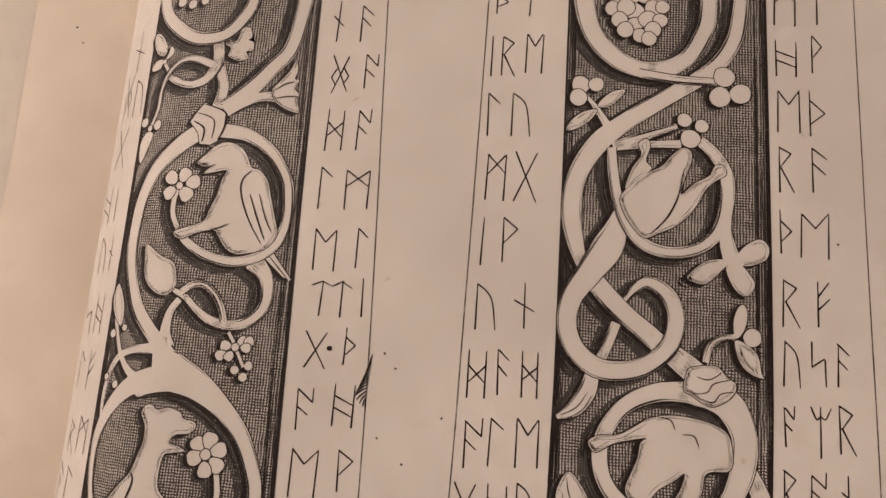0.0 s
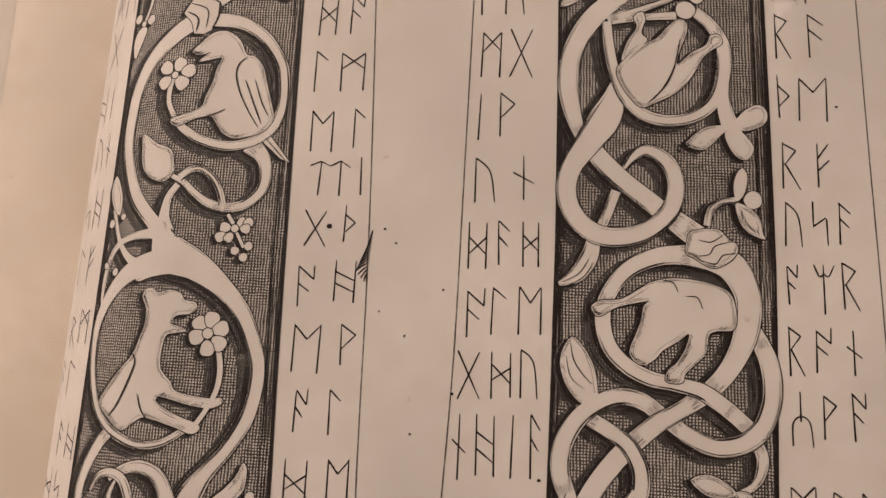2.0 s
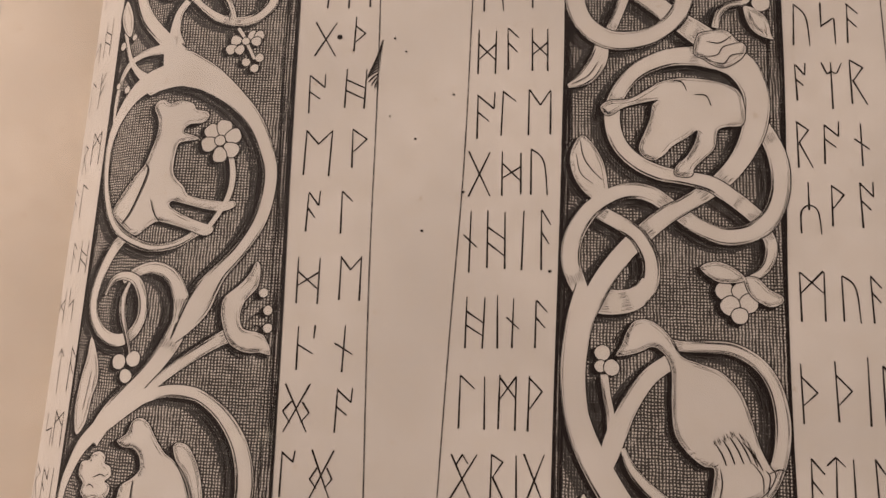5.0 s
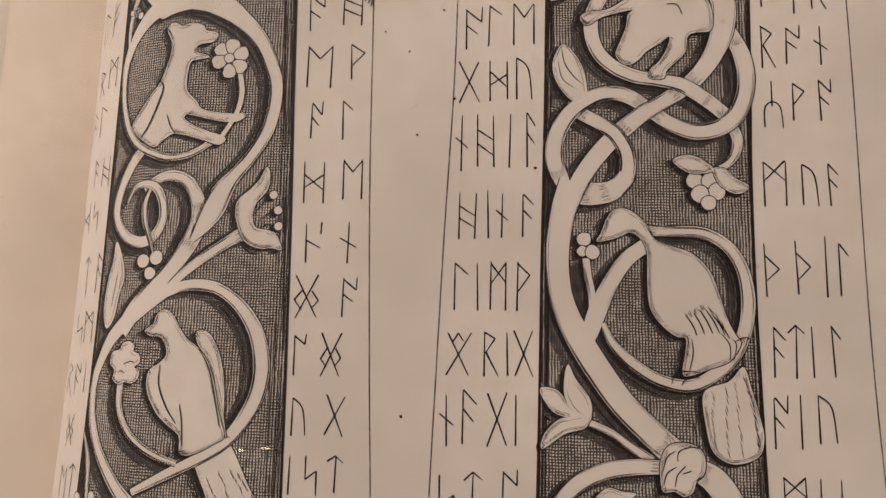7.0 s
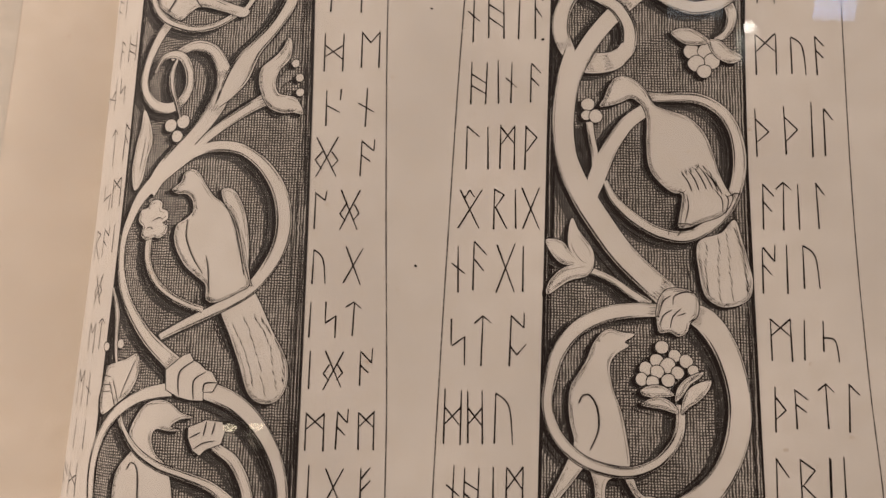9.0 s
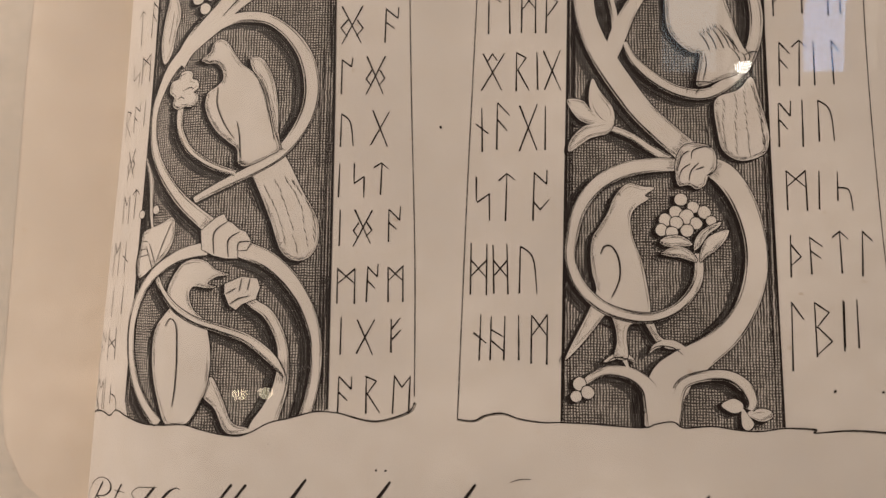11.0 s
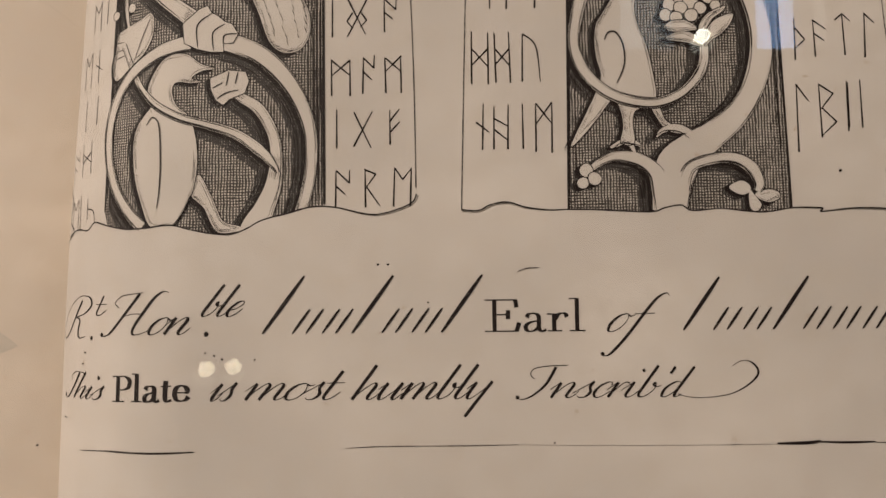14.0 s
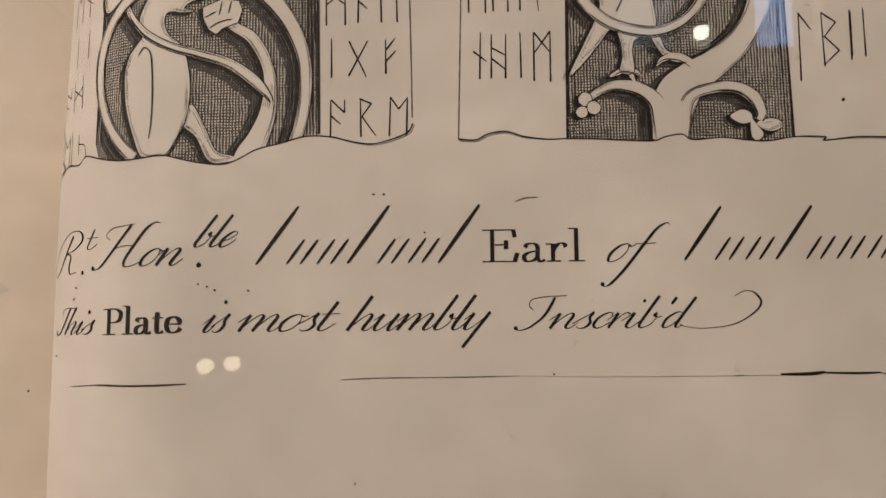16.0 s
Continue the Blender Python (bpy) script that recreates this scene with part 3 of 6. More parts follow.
def flower(panel, layer, eye, petals):
    """A flower with its petals round a small ringed eye."""
    base = None
    for i, (x, y, r) in enumerate(petals):
        d = math.atan2(y - eye[1], x - eye[0])
        x, y, r = eye[0] + (x - eye[0]) * 0.90, eye[1] + (y - eye[1]) * 0.90, r * 0.93
        ring = []
        for k in range(10):
            a = k * math.pi / 5
            q = (r * (1.12 * math.cos(a) - 0.10 * (k == 0)), r * 0.95 * math.sin(a) * (1 + 0.22 * math.cos(a)) + r * rnd.uniform(-0.05, 0.05))
            ring.append((x + q[0] * math.cos(d) - q[1] * math.sin(d), y + q[0] * math.sin(d) + q[1] * math.cos(d)))
        form(panel, "petal", layer + 0.35 * i, ring)
    form(panel, "flower_eye", layer + 0.35 * len(petals), [(eye[0] + eye[2] * math.cos(i * math.pi / 4), eye[1] + eye[2] * math.sin(i * math.pi / 4)) for i in range(8)], reach=0.2)


def stroke(panel, layer, width, points, name="engraved_line", mat=None, taper=True):
    """A single engraved ink line, swelling in the middle."""
    path = smooth(points, steps=7)
    n = len(path)
    w = [width * 0.5 * ((0.45 + 0.55 * math.sin(math.pi * (i + 0.4) / (n + 0.3))) if taper else 0.85 + 0.3 * rnd.random()) for i in range(n)]
    bm = bmesh.new()
    strip(bm, path, w, [-a for a in w], height(layer), 0)
    return part(name, fit_roll(bm), mat or ink, panel, place=on_sheet)


def ticks(panel, layer, points, number):
    """A row of short slanting shading marks along a line."""
    path = smooth(points, steps=10)
    bm = bmesh.new()
    h = height(layer)
    for i in range(number * 2):
        q = path[min(len(path) - 1, int((i + 0.5) / (number * 2) * len(path)))][:2] + np.array((rnd.uniform(-0.25, 0.25), 0))
        d = np.array((0.35 + 0.2 * rnd.random(), -0.9 - 0.5 * rnd.random()))
        line = [q - d * 0.6, q, q + d * 0.6]
        strip(bm, line, [0.03, 0.085, 0.03], [-0.03, -0.085, -0.03], h, 0)
    return part("shading_marks", fit_roll(bm), ink, panel, place=on_sheet)


def panel_of(name, outline, label):
    bm = bmesh.new()
    patch_face(bm, outline, 0.05, 0)
    fit_roll(bm)
    return part(name, bm, hatching, plate, label, on_sheet)


# ---- the two hatched panels ----
left_panel = panel_of("carved_panel", [(-97.0, 166), (-49.9, 166), (-47.2, 2), (-44.6, -95), (-43.5, -186.8), (-46.6, -187.1), (-52.1, -188.5), (-57.6, -190), (-61.7, -192.1), (-65.2, -193.3), (-70.1, -193), (-74.4, -192.1), (-78.9, -191.1), (-85.2, -191.6), (-90.5, -191.6), (-96.9, -190.5), (-98.2, -187), (-96.6, -95), (-96.3, 0)], "dark cross-hatched panel with pale vine scrolls")
right_panel = panel_of("carved_panel", [(14.6, 166), (62.9, 166), (64.4, 5), (62.6, -80), (64.1, -188), (57.9, -188.9), (52.7, -188.6), (47.5, -188.1), (41, -188.6), (38.4, -187.3), (34.5, -187.9), (31.8, -188.8), (23.9, -188.5), (18.6, -188.2), (12.4, -188.1), (13.2, -140), (14.2, -85), (15.6, 0)], "dark cross-hatched panel with pale vine scrolls and fruit")


def panel_rims(panel, left, right):
    """Dense upright hatching along a panel's two sides, line by line."""
    for side, edge, reach in ((1, left, 1.6), (-1, right, 3.4)):
        stroke(panel, 0.12, 0.55, [(u + side * 0.15, v) for u, v in edge], "rim_line", taper=False)
        bm = bmesh.new()
        path = smooth(edge, steps=26)
        for k in range(46):
            a = rnd.randrange(0, len(path) - 10)
            run = path[a:a + rnd.randrange(8, 24)]
            off = side * (0.4 + reach * rnd.random() ** 1.5)
            run = [np.array((q[0] + off + 0.05 * rnd.random(), q[1])) for q in run]
            w = [0.11 * math.sin(math.pi * (i + 0.5) / len(run)) + 0.03 for i in range(len(run))]
            strip(bm, run, w, [-x for x in w], 0.062 + 0.0002 * k, 0)
        part("rim_hatching", fit_roll(bm), ink, panel, place=on_sheet)


panel_rims(left_panel, [(-97.0, 166), (-96.3, 0), (-96.6, -95), (-98.2, -187)], [(-49.9, 166), (-47.2, 2), (-44.6, -95), (-43.4, -186.5)])
panel_rims(right_panel, [(14.6, 166), (15.6, 0), (14.2, -85), (12.4, -188)], [(62.9, 166), (64.4, 5), (62.6, -80), (64.1, -188)])

# left panel
vine(left_panel, "scroll_vine", 3, [(-96.1, 93.6, 4.2), (-92.8, 82.5, 3.9), (-87.3, 76.6, 3.7), (-80.4, 72.9, 3.6), (-72.7, 73.7, 3.5), (-68, 79, 3.5), (-66.1, 83.9, 3.2), (-65.7, 90.4, 3.3)])
vine(left_panel, "scroll_vine", 2, [(-52.4, 90.9, 4.1), (-52.7, 82.8, 4), (-54.8, 70.9, 3.9), (-59.2, 64.9, 4), (-64, 59.1, 4.3), (-69.9, 53.6, 4.2)])
berry(left_panel, 3, [(-87.3, 84.1, 1.4), (-83.6, 82.8, 1.3), (-79.8, 83.5, 1.1), (-85.7, 86.5, 1.6), (-82, 86.4, 1.5)])
vine(left_panel, "curling_vine", 2, [(-74.5, 72.4, 2.8), (-73.6, 67.7, 2.8), (-74.4, 63.8, 2.8), (-77.1, 61.1, 2.7), (-81.1, 60.2, 2.2), (-86, 61.7, 1.8), (-88.3, 63.3, 1.3)])
vine(left_panel, "curling_vine", 3, [(-74.9, 65.3, 1.9), (-79.8, 67, 1.9), (-84.6, 66.6, 1.8), (-88.3, 63.5, 1.6), (-89.9, 59.2, 1.5), (-90.1, 54.5, 1.3), (-91.8, 49.7, 1.1)])
vine(left_panel, "stem", 1, [(-72.8, 64.6, 2.6), (-71.3, 60, 2.6), (-71.5, 56.6, 2.7), (-72.4, 53.1, 3)])
form(left_panel, "collar_knot", 4, [(-77.1, 52.7), (-75.4, 54.8), (-69.7, 52.4), (-69.7, 48.6), (-70.9, 44.8), (-72.7, 43.7), (-75.4, 43.9), (-76.3, 46.9), (-78.9, 49.7)], corners=True)
stroke(left_panel, 7, 0.48, [(-75.4, 54.5), (-69.7, 52.4), (-69.5, 48.6), (-70.8, 45.1)])
stroke(left_panel, 7, 0.48, [(-77.8, 49.9), (-74.8, 48), (-74.9, 44.4)])
stroke(left_panel, 7, 0.32, [(-77.1, 52.2), (-72.5, 50.3), (-72.4, 45.5)])
form(left_panel, "lobed_bud", 3, [(-72.3, 71.2), (-69.4, 72.1), (-68.3, 75.4), (-66.4, 75.8), (-65.5, 73.5), (-66.3, 72.4), (-64.9, 71.8), (-64.9, 69.6), (-66.6, 69.2), (-65.8, 67.5), (-67.9, 66.6), (-69.5, 67), (-71.1, 67.8), (-70.7, 70)])
form(left_panel, "leaf", 2, [(-95.7, 76.2), (-93, 75.1), (-90.3, 71.3), (-91.2, 69.1), (-94.2, 70.4), (-96.2, 74.1)])
form(left_panel, "leaf", 2, [(-89.5, 69.4), (-88.9, 71.4), (-87.6, 70.1), (-88.3, 68.6), (-90.2, 67.9)])
form(left_panel, "leaf", 2, [(-91.3, 67.8), (-91.9, 65.6), (-94.9, 65.2), (-95.1, 66.8), (-93.2, 68.1)])
berry(left_panel, 2, [(-90.6, 67.3, 0.7)])
vine(left_panel, "stem", 1, [(-90.5, 67, 1), (-87.6, 63.1, 1)])
berry(left_panel, 2, [(-94.7, 50.7, 1.3), (-89.5, 49.5, 1.3), (-92.2, 48.8, 0.8)])
form(left_panel, "leaf", 2, [(-93.1, 47.8), (-90.7, 47.1), (-92, 43.1), (-93.9, 39.4), (-95.2, 42.6), (-95, 45.7)])
vine(left_panel, "stem", 2, [(-70.1, 52.8, 3.6), (-65.7, 55.5, 2.9), (-60.8, 57.1, 2.4), (-57.1, 57.3, 2.7)])
form(left_panel, "tulip_bud", 3, [(-58.4, 59.1), (-56.6, 61.5), (-54.3, 64.7), (-53.2, 67.4), (-52.4, 64.8), (-53, 62.4), (-51.8, 62), (-52.7, 59.7), (-51.4, 58.2), (-51.8, 56.7), (-51.1, 53.4), (-54.6, 54.3), (-57.3, 56.1)])
stroke(left_panel, 7, 0.32, [(-57.6, 59.1), (-55.3, 60.8), (-52.9, 61.5)])
stroke(left_panel, 7, 0.32, [(-57.1, 56.9), (-54.2, 57.5), (-51.6, 57.6)])
vine(left_panel, "main_vine", 2.2, [(-75.4, 47.4, 4.5), (-81.2, 43.5, 4.5), (-87.4, 37.4, 4.3), (-90.7, 30.1, 4.1), (-91.8, 22.7, 4), (-91.6, 15.4, 3.7), (-89.5, 8.2, 3.4), (-85.9, 1.2, 3.6), (-80, -5, 3.6), (-75.6, -9.3, 4.5)])
vine(left_panel, "ring_vine", 3, [(-70.3, 47.6, 3.6), (-63.1, 46.8, 3.3), (-56.8, 42.9, 2.9), (-52.5, 37, 2.7), (-51.1, 32.1, 2.7), (-50.9, 25.6, 2.5), (-52.6, 19.9, 2.5), (-57, 16.1, 2.3), (-63.2, 14.5, 2.3), (-69.7, 15.7, 2.2), (-74.8, 18.5, 2), (-78.4, 21.9, 1.4)])
vine(left_panel, "stem", 2, [(-78, 21.9, 1.3), (-80, 25.5, 1.3), (-80.3, 29.1, 1.3), (-79.7, 32, 1.2)])
flower(left_panel, 3, (-79.3, 32.9, 0.9), [(-82.2, 35.2, 1.9), (-78.1, 36, 1.9), (-75.2, 34, 1.9), (-77, 30.6, 2), (-82.2, 30.9, 1.8)])
form(left_panel, "pale_figure", 4, [(-75.1, 39.2), (-73.2, 41.2), (-71.2, 43.3), (-68.6, 44.5), (-65.7, 44.1), (-63.1, 42), (-61.2, 38.4), (-59.1, 37.8), (-56.8, 35.3), (-55.4, 31.1), (-53.9, 26.2), (-52.8, 22), (-54, 19.5), (-55.9, 17.9), (-59.3, 16.9), (-62.3, 16.5), (-65, 17.7), (-67.1, 20.4), (-68.7, 22), (-72.7, 21.2), (-76.2, 19.6), (-78.2, 19.8), (-78.8, 21.2), (-75.9, 22.3), (-73, 23.3), (-71, 24.7), (-70.3, 27.3), (-69, 31), (-68.3, 34.7), (-67.4, 37.3), (-70.5, 36.7), (-73.1, 36.2), (-72.1, 37.4), (-70.3, 38.8), (-72.2, 38.2), (-74.3, 38.2)], label="plain pale figure shape without features")
stroke(left_panel, 9, 0.38, [(-60.9, 37.6), (-62.8, 35.7), (-63.2, 32.8), (-61.9, 28.5), (-59.4, 23.7), (-56.5, 19.4)])
stroke(left_panel, 9, 0.38, [(-60.7, 31.5), (-58.3, 25.9), (-55.8, 20.4)])
stroke(left_panel, 9, 0.30, [(-58.3, 31.6), (-56.2, 26), (-54.2, 22.3)])
stroke(left_panel, 9, 0.30, [(-65.1, 23.8), (-67.1, 22.8), (-69.6, 21.9)])
form(left_panel, "tail_feathers", 2, [(-55.4, 16.2), (-53.4, 17.6), (-47.9, 10.9), (-50.2, 11.7)], corners=True)
stroke(left_panel, 7, 0.29, [(-54.3, 16.7), (-49, 11.3)])
form(left_panel, "heart_leaf", 3, [(-86.5, 17.8), (-81.9, 15.1), (-77.8, 13.4), (-76.5, 10), (-76.3, 7.9), (-77.8, 5.8), (-80.1, 5.4), (-83.3, 6.9), (-85.6, 9.7), (-86.4, 13.9)])
vine(left_panel, "curling_vine", 2, [(-57.9, 15.1, 4.7), (-54.4, 11.7, 3.3), (-53.4, 7.4, 3), (-54.2, 3.5, 2.7), (-57.4, 0.3, 2.4), (-61.8, -0.8, 2.3), (-66.8, 0.2, 2), (-70.7, 2.8, 1.6), (-73.2, 5.1, 1.4), (-76.7, 6.8, 1.1)])
vine(left_panel, "curling_vine", 3, [(-74.6, 6.4, 1.5), (-72, 8.3, 1.6), (-69.1, 8.5, 1.6), (-66.3, 6.5, 1.6), (-64.2, 3.2, 1.6), (-63.1, -0.1, 1.6)])
vine(left_panel, "stem", 2.2, [(-74.8, 4.6, 1.6), (-76.8, 1.4, 1.9), (-77.4, -3.1, 2.7), (-76.8, -6.7, 4.5)])
vine(left_panel, "thin_stem", 2.2, [(-93.5, -1.1, 1.2), (-91.9, -5.2, 1.2), (-89.7, -9.6, 1.3), (-86.8, -12.9, 1.8), (-83.4, -15, 2.6), (-79.1, -16.3, 3.4)])
form(left_panel, "leaf", 3, [(-94.5, 7.7), (-91.3, 2.5), (-91.2, -2.5), (-94, -0.5), (-95.9, 3.8)])
berry(left_panel, 3, [(-93.8, -4.7, 1), (-89.8, -3.1, 0.8), (-93.6, -15.3, 0.8), (-90, -16.8, 0.9)])
vine(left_panel, "stem", 2.25, [(-76.7, -7, 3.4), (-81.4, -7.6, 2.4), (-85.9, -8.2, 1.8), (-90, -10, 1.6), (-92.5, -13.6, 1.5), (-93.6, -18.6, 1.4), (-93.7, -23.4, 0.9), (-93.4, -25.5, 0.3)])
joint(left_panel, 2.5, [(-83.7, -15.8, 1.2), (-80.6, -15.6, 2.4), (-77.4, -15.0, 3.0)])
form(left_panel, "vine_fork", 2.2, [(-78.7, -4.7), (-77.5, -3.5), (-75.9, -5.3), (-74.8, -7.2), (-71.9, -10.4), (-67, -12.9), (-64.4, -15), (-67.7, -17.4), (-74.1, -17.2), (-79.2, -18.1), (-82.2, -19.1), (-83.3, -17.8), (-80.8, -15.2), (-78.4, -13.6), (-77.3, -12.1), (-78.8, -9.6), (-81.5, -7.8), (-80.9, -5.9)])
vine(left_panel, "stem", 1, [(-61.6, -2.4, 0.8), (-60, -4.7, 0.8)])
flower(left_panel, 2, (-59.5, -5.8, 0.9), [(-62.1, -5.6, 1.3), (-63.2, -8.1, 1.3), (-60.9, -8.2, 1.2), (-57.8, -4.2, 1.3), (-56, -4.1, 1.2), (-56.7, -5.8, 1.2)])
vine(left_panel, "stem", 2, [(-59.1, -6.5, 0.7), (-57, -10.3, 0.7)])
berry(left_panel, 2, [(-59, -11.1, 1), (-55.8, -9.9, 1), (-56.8, -12.6, 1)])
# left panel
vine(left_panel, "main_vine", 2.2, [(-78.4, -4.5, 2.6), (-77.7, -8.1, 4.6), (-74.7, -12.1, 8.7), (-68, -15, 6.9), (-61.4, -19.6, 4.9), (-55.3, -26.1, 3.8), (-51.5, -34.6, 3.3), (-50.8, -41.1, 3.2), (-52.2, -48.9, 3.2), (-55.9, -55.8, 3.2), (-60.2, -61.1, 3.7), (-62.6, -64.8, 5.1), (-64.6, -69, 5.8), (-66.9, -73.1, 4.1), (-69.3, -76.9, 1.2)])
joint(left_panel, 2.3, [(-63.1, -66.1, 2.7), (-65.2, -69.6, 3.4), (-68.1, -73.5, 2.9)])
vine(left_panel, "ring_vine", 2.2, [(-76.1, -14.1, 6.2), (-84.1, -16.3, 4.8), (-90.1, -21.6, 3.5), (-93.8, -29, 2.6), (-94, -36.7, 2.2), (-92.4, -43.7, 2.2), (-89.2, -49.7, 2.1), (-84.4, -53.6, 2.1), (-77.7, -56, 1.9), (-71.6, -55.4, 1.6), (-66.7, -52.6, 1.4), (-63.7, -50.5, 1.1)])
vine(left_panel, "thin_stem", 4, [(-64.8, -52.4, 1.1), (-62, -48.1, 1.1), (-59.9, -43.5, 1.2), (-59.4, -38.9, 1.3), (-60.2, -34.4, 1.2)])
form(left_panel, "pale_figure", 4, [(-80.3, -22.8), (-79.7, -21), (-77.9, -20.6), (-76.3, -21.6), (-73.5, -20.9), (-70.6, -21.7), (-69.6, -23.1), (-67, -23.6), (-66.5, -24.9), (-68, -26.3), (-71, -26.8), (-72.2, -28.6), (-69.6, -29.5), (-68.4, -30.3), (-71.4, -30.9), (-73.1, -31.6), (-73.7, -35), (-73.4, -38.9), (-70.8, -41.7), (-68.8, -44), (-61.1, -45.1), (-58.7, -44.8), (-58.2, -46), (-60.8, -47.2), (-65.4, -46.8), (-71.6, -45.4), (-73.2, -45.2), (-73.5, -46.4), (-70.6, -48.2), (-66.8, -49.7), (-63.3, -50.8), (-62.8, -52), (-64.7, -53), (-68.8, -51.7), (-73.7, -50.4), (-76.5, -50.1), (-78.8, -51.5), (-81.6, -53.2), (-85.6, -51), (-89.3, -47.5), (-87.1, -43.5), (-84, -39.5), (-81.3, -36.4), (-79.8, -32.4), (-78.8, -29), (-78.9, -25.6)], label="plain pale figure shape without features")
stroke(left_panel, 9, 0.50, [(-81.4, -35.7), (-80.1, -37.8), (-81.4, -42.4), (-83.7, -47.7), (-85.8, -50.4)])
stroke(left_panel, 9, 0.34, [(-78.4, -45), (-77.1, -48.2), (-75.6, -50.1)])
flower(left_panel, 5, (-63.2, -30.6, 1.2), [(-65.4, -28.3, 1.9), (-62.5, -27.1, 1.9), (-59.9, -29.3, 1.9), (-60.1, -32.9, 1.9), (-63, -34.4, 1.8), (-65.9, -31.6, 1.9)])
vine(left_panel, "curling_vine", 2, [(-84.4, -53.2, 2.3), (-87.8, -56.7, 2.9), (-90.8, -62, 3), (-92.2, -67.5, 3.1), (-91.3, -71.9, 3), (-87.8, -75.7, 2.7), (-83.1, -77.2, 2.7), (-79.4, -75.7, 2.4), (-77.4, -72.2, 2.2), (-77.5, -67.9, 2.2), (-79.6, -63.9, 2.2), (-83, -62.6, 1.8), (-86.4, -63.6, 1.4), (-88.4, -67, 0.8)])
vine(left_panel, "main_vine", 1.6, [(-83.3, -64, 1), (-80.2, -61.8, 2), (-75.6, -60.7, 2.7), (-71.4, -62.2, 3.1), (-68.8, -66.4, 3.4), (-67.9, -71, 3.9), (-69.1, -75.7, 4.3), (-71.8, -80.7, 4), (-75.4, -85.3, 3.7), (-79, -89.2, 4.2), (-83.3, -94, 4.4), (-86.7, -99.1, 4.1)])
vine(left_panel, "stem", 1.6, [(-74.2, -88.4, 1.6), (-70.3, -84.4, 2.1), (-65.7, -80.7, 2.4), (-61, -77.5, 2.6), (-57.5, -75.4, 3.1), (-55.1, -74.4, 3.6)])
form(left_panel, "flame_leaf", 3, [(-58.4, -72.8), (-59, -69.8), (-58.5, -66.8), (-55.6, -64.1), (-53.4, -61.5), (-52, -58.6), (-51, -60.1), (-51.2, -63.9), (-52.5, -65.8), (-54, -67.7), (-54.7, -70.8), (-53.7, -73.5), (-50.7, -74.2), (-48.7, -75.2), (-47.1, -78.8), (-49.6, -78.5), (-52.1, -78.7), (-54.7, -78), (-56.8, -76.3)])
berry(left_panel, 3, [(-49.8, -65.5, 1), (-48.5, -69.3, 1), (-48.2, -73.2, 1)])
stroke(left_panel, 5, 0.25, [(-54.3, -70.4), (-52.7, -67.9), (-50.5, -66)])
stroke(left_panel, 5, 0.25, [(-53.4, -72.5), (-51.7, -70.6), (-49.3, -69.6)])
stroke(left_panel, 5, 0.25, [(-52.7, -73.7), (-50.9, -72.8), (-49.1, -73.2)])
vine(left_panel, "thin_stem", 4, [(-81.4, -64.1, 0.6), (-82.7, -67.6, 1.5), (-82.3, -71.9, 1.5), (-80.7, -75.8, 1), (-79.2, -80, 0.6)])
berry(left_panel, 3, [(-81.8, -81.9, 1.7), (-78.1, -81.1, 1.7), (-79.6, -84.9, 1.5)])
form(left_panel, "long_leaf", 2, [(-91.2, -76.7), (-88.4, -81.1), (-87.3, -85.8), (-88.5, -90.2), (-89.6, -95.8), (-92.2, -98.3), (-93.9, -93.3), (-93.2, -86.5), (-91.9, -81.4)])
stroke(left_panel, 5, 0.19, [(-89.6, -84.3), (-90.2, -88.6), (-90.9, -92.9)])
stroke(left_panel, 5, 0.19, [(-88.3, -85.3), (-88.6, -89)])
# left panel
vine(left_panel, "main_vine", 1.6, [(-74.1, -87.8, 4.1), (-77.6, -90.4, 4.2), (-81.8, -93.7, 4), (-89.2, -100.1, 3.4), (-92.9, -105.9, 2.9), (-94.9, -111.6, 2.6), (-94.4, -118.8, 2.6), (-92.3, -124.4, 2.8), (-88.6, -129.7, 3), (-83.4, -135.5, 3.3), (-78.1, -139.8, 3.8), (-72.6, -143.8, 4.3)])
vine(left_panel, "ring_vine", 1.6, [(-75.1, -90.1, 1.6), (-71.2, -88.1, 2.4), (-66.4, -87.6, 2.7), (-61.5, -88.6, 2.7), (-56.4, -92.3, 3.1), (-52.3, -98.1, 3.6), (-50.4, -105.2, 3.9), (-50.8, -111.7, 3.7), (-53.2, -117.5, 3.4), (-57.6, -123.3, 2.9), (-64, -127.6, 2.5), (-71.7, -131.6, 2.2), (-79.5, -135.7, 1.5)])
vine(left_panel, "thin_stem", 2, [(-85.4, -110.8, 1.8), (-85, -116.7, 1.8), (-82.2, -122, 1.8), (-78, -125.3, 1.8), (-73.4, -127.5, 1.8), (-69, -128.7, 1.3)])
form(left_panel, "lobed_bud", 3, [(-86.1, -111.5), (-88, -110.3), (-87.7, -108.2), (-89.3, -106.6), (-88.8, -104), (-86.6, -103.3), (-85.8, -101.9), (-83.8, -101.3), (-82.2, -102.2), (-82.2, -103.6), (-80.6, -104.3), (-80.2, -106.1), (-81.6, -107.3), (-80.2, -108.1), (-80.4, -109.9), (-82.1, -111.1), (-84, -110.9)])
stroke(left_panel, 6, 0.28, [(-84.9, -106.8), (-82.9, -106), (-81.6, -106.3)])
stroke(left_panel, 6, 0.28, [(-86.4, -108.8), (-85.4, -108.3), (-84.3, -108.9)])
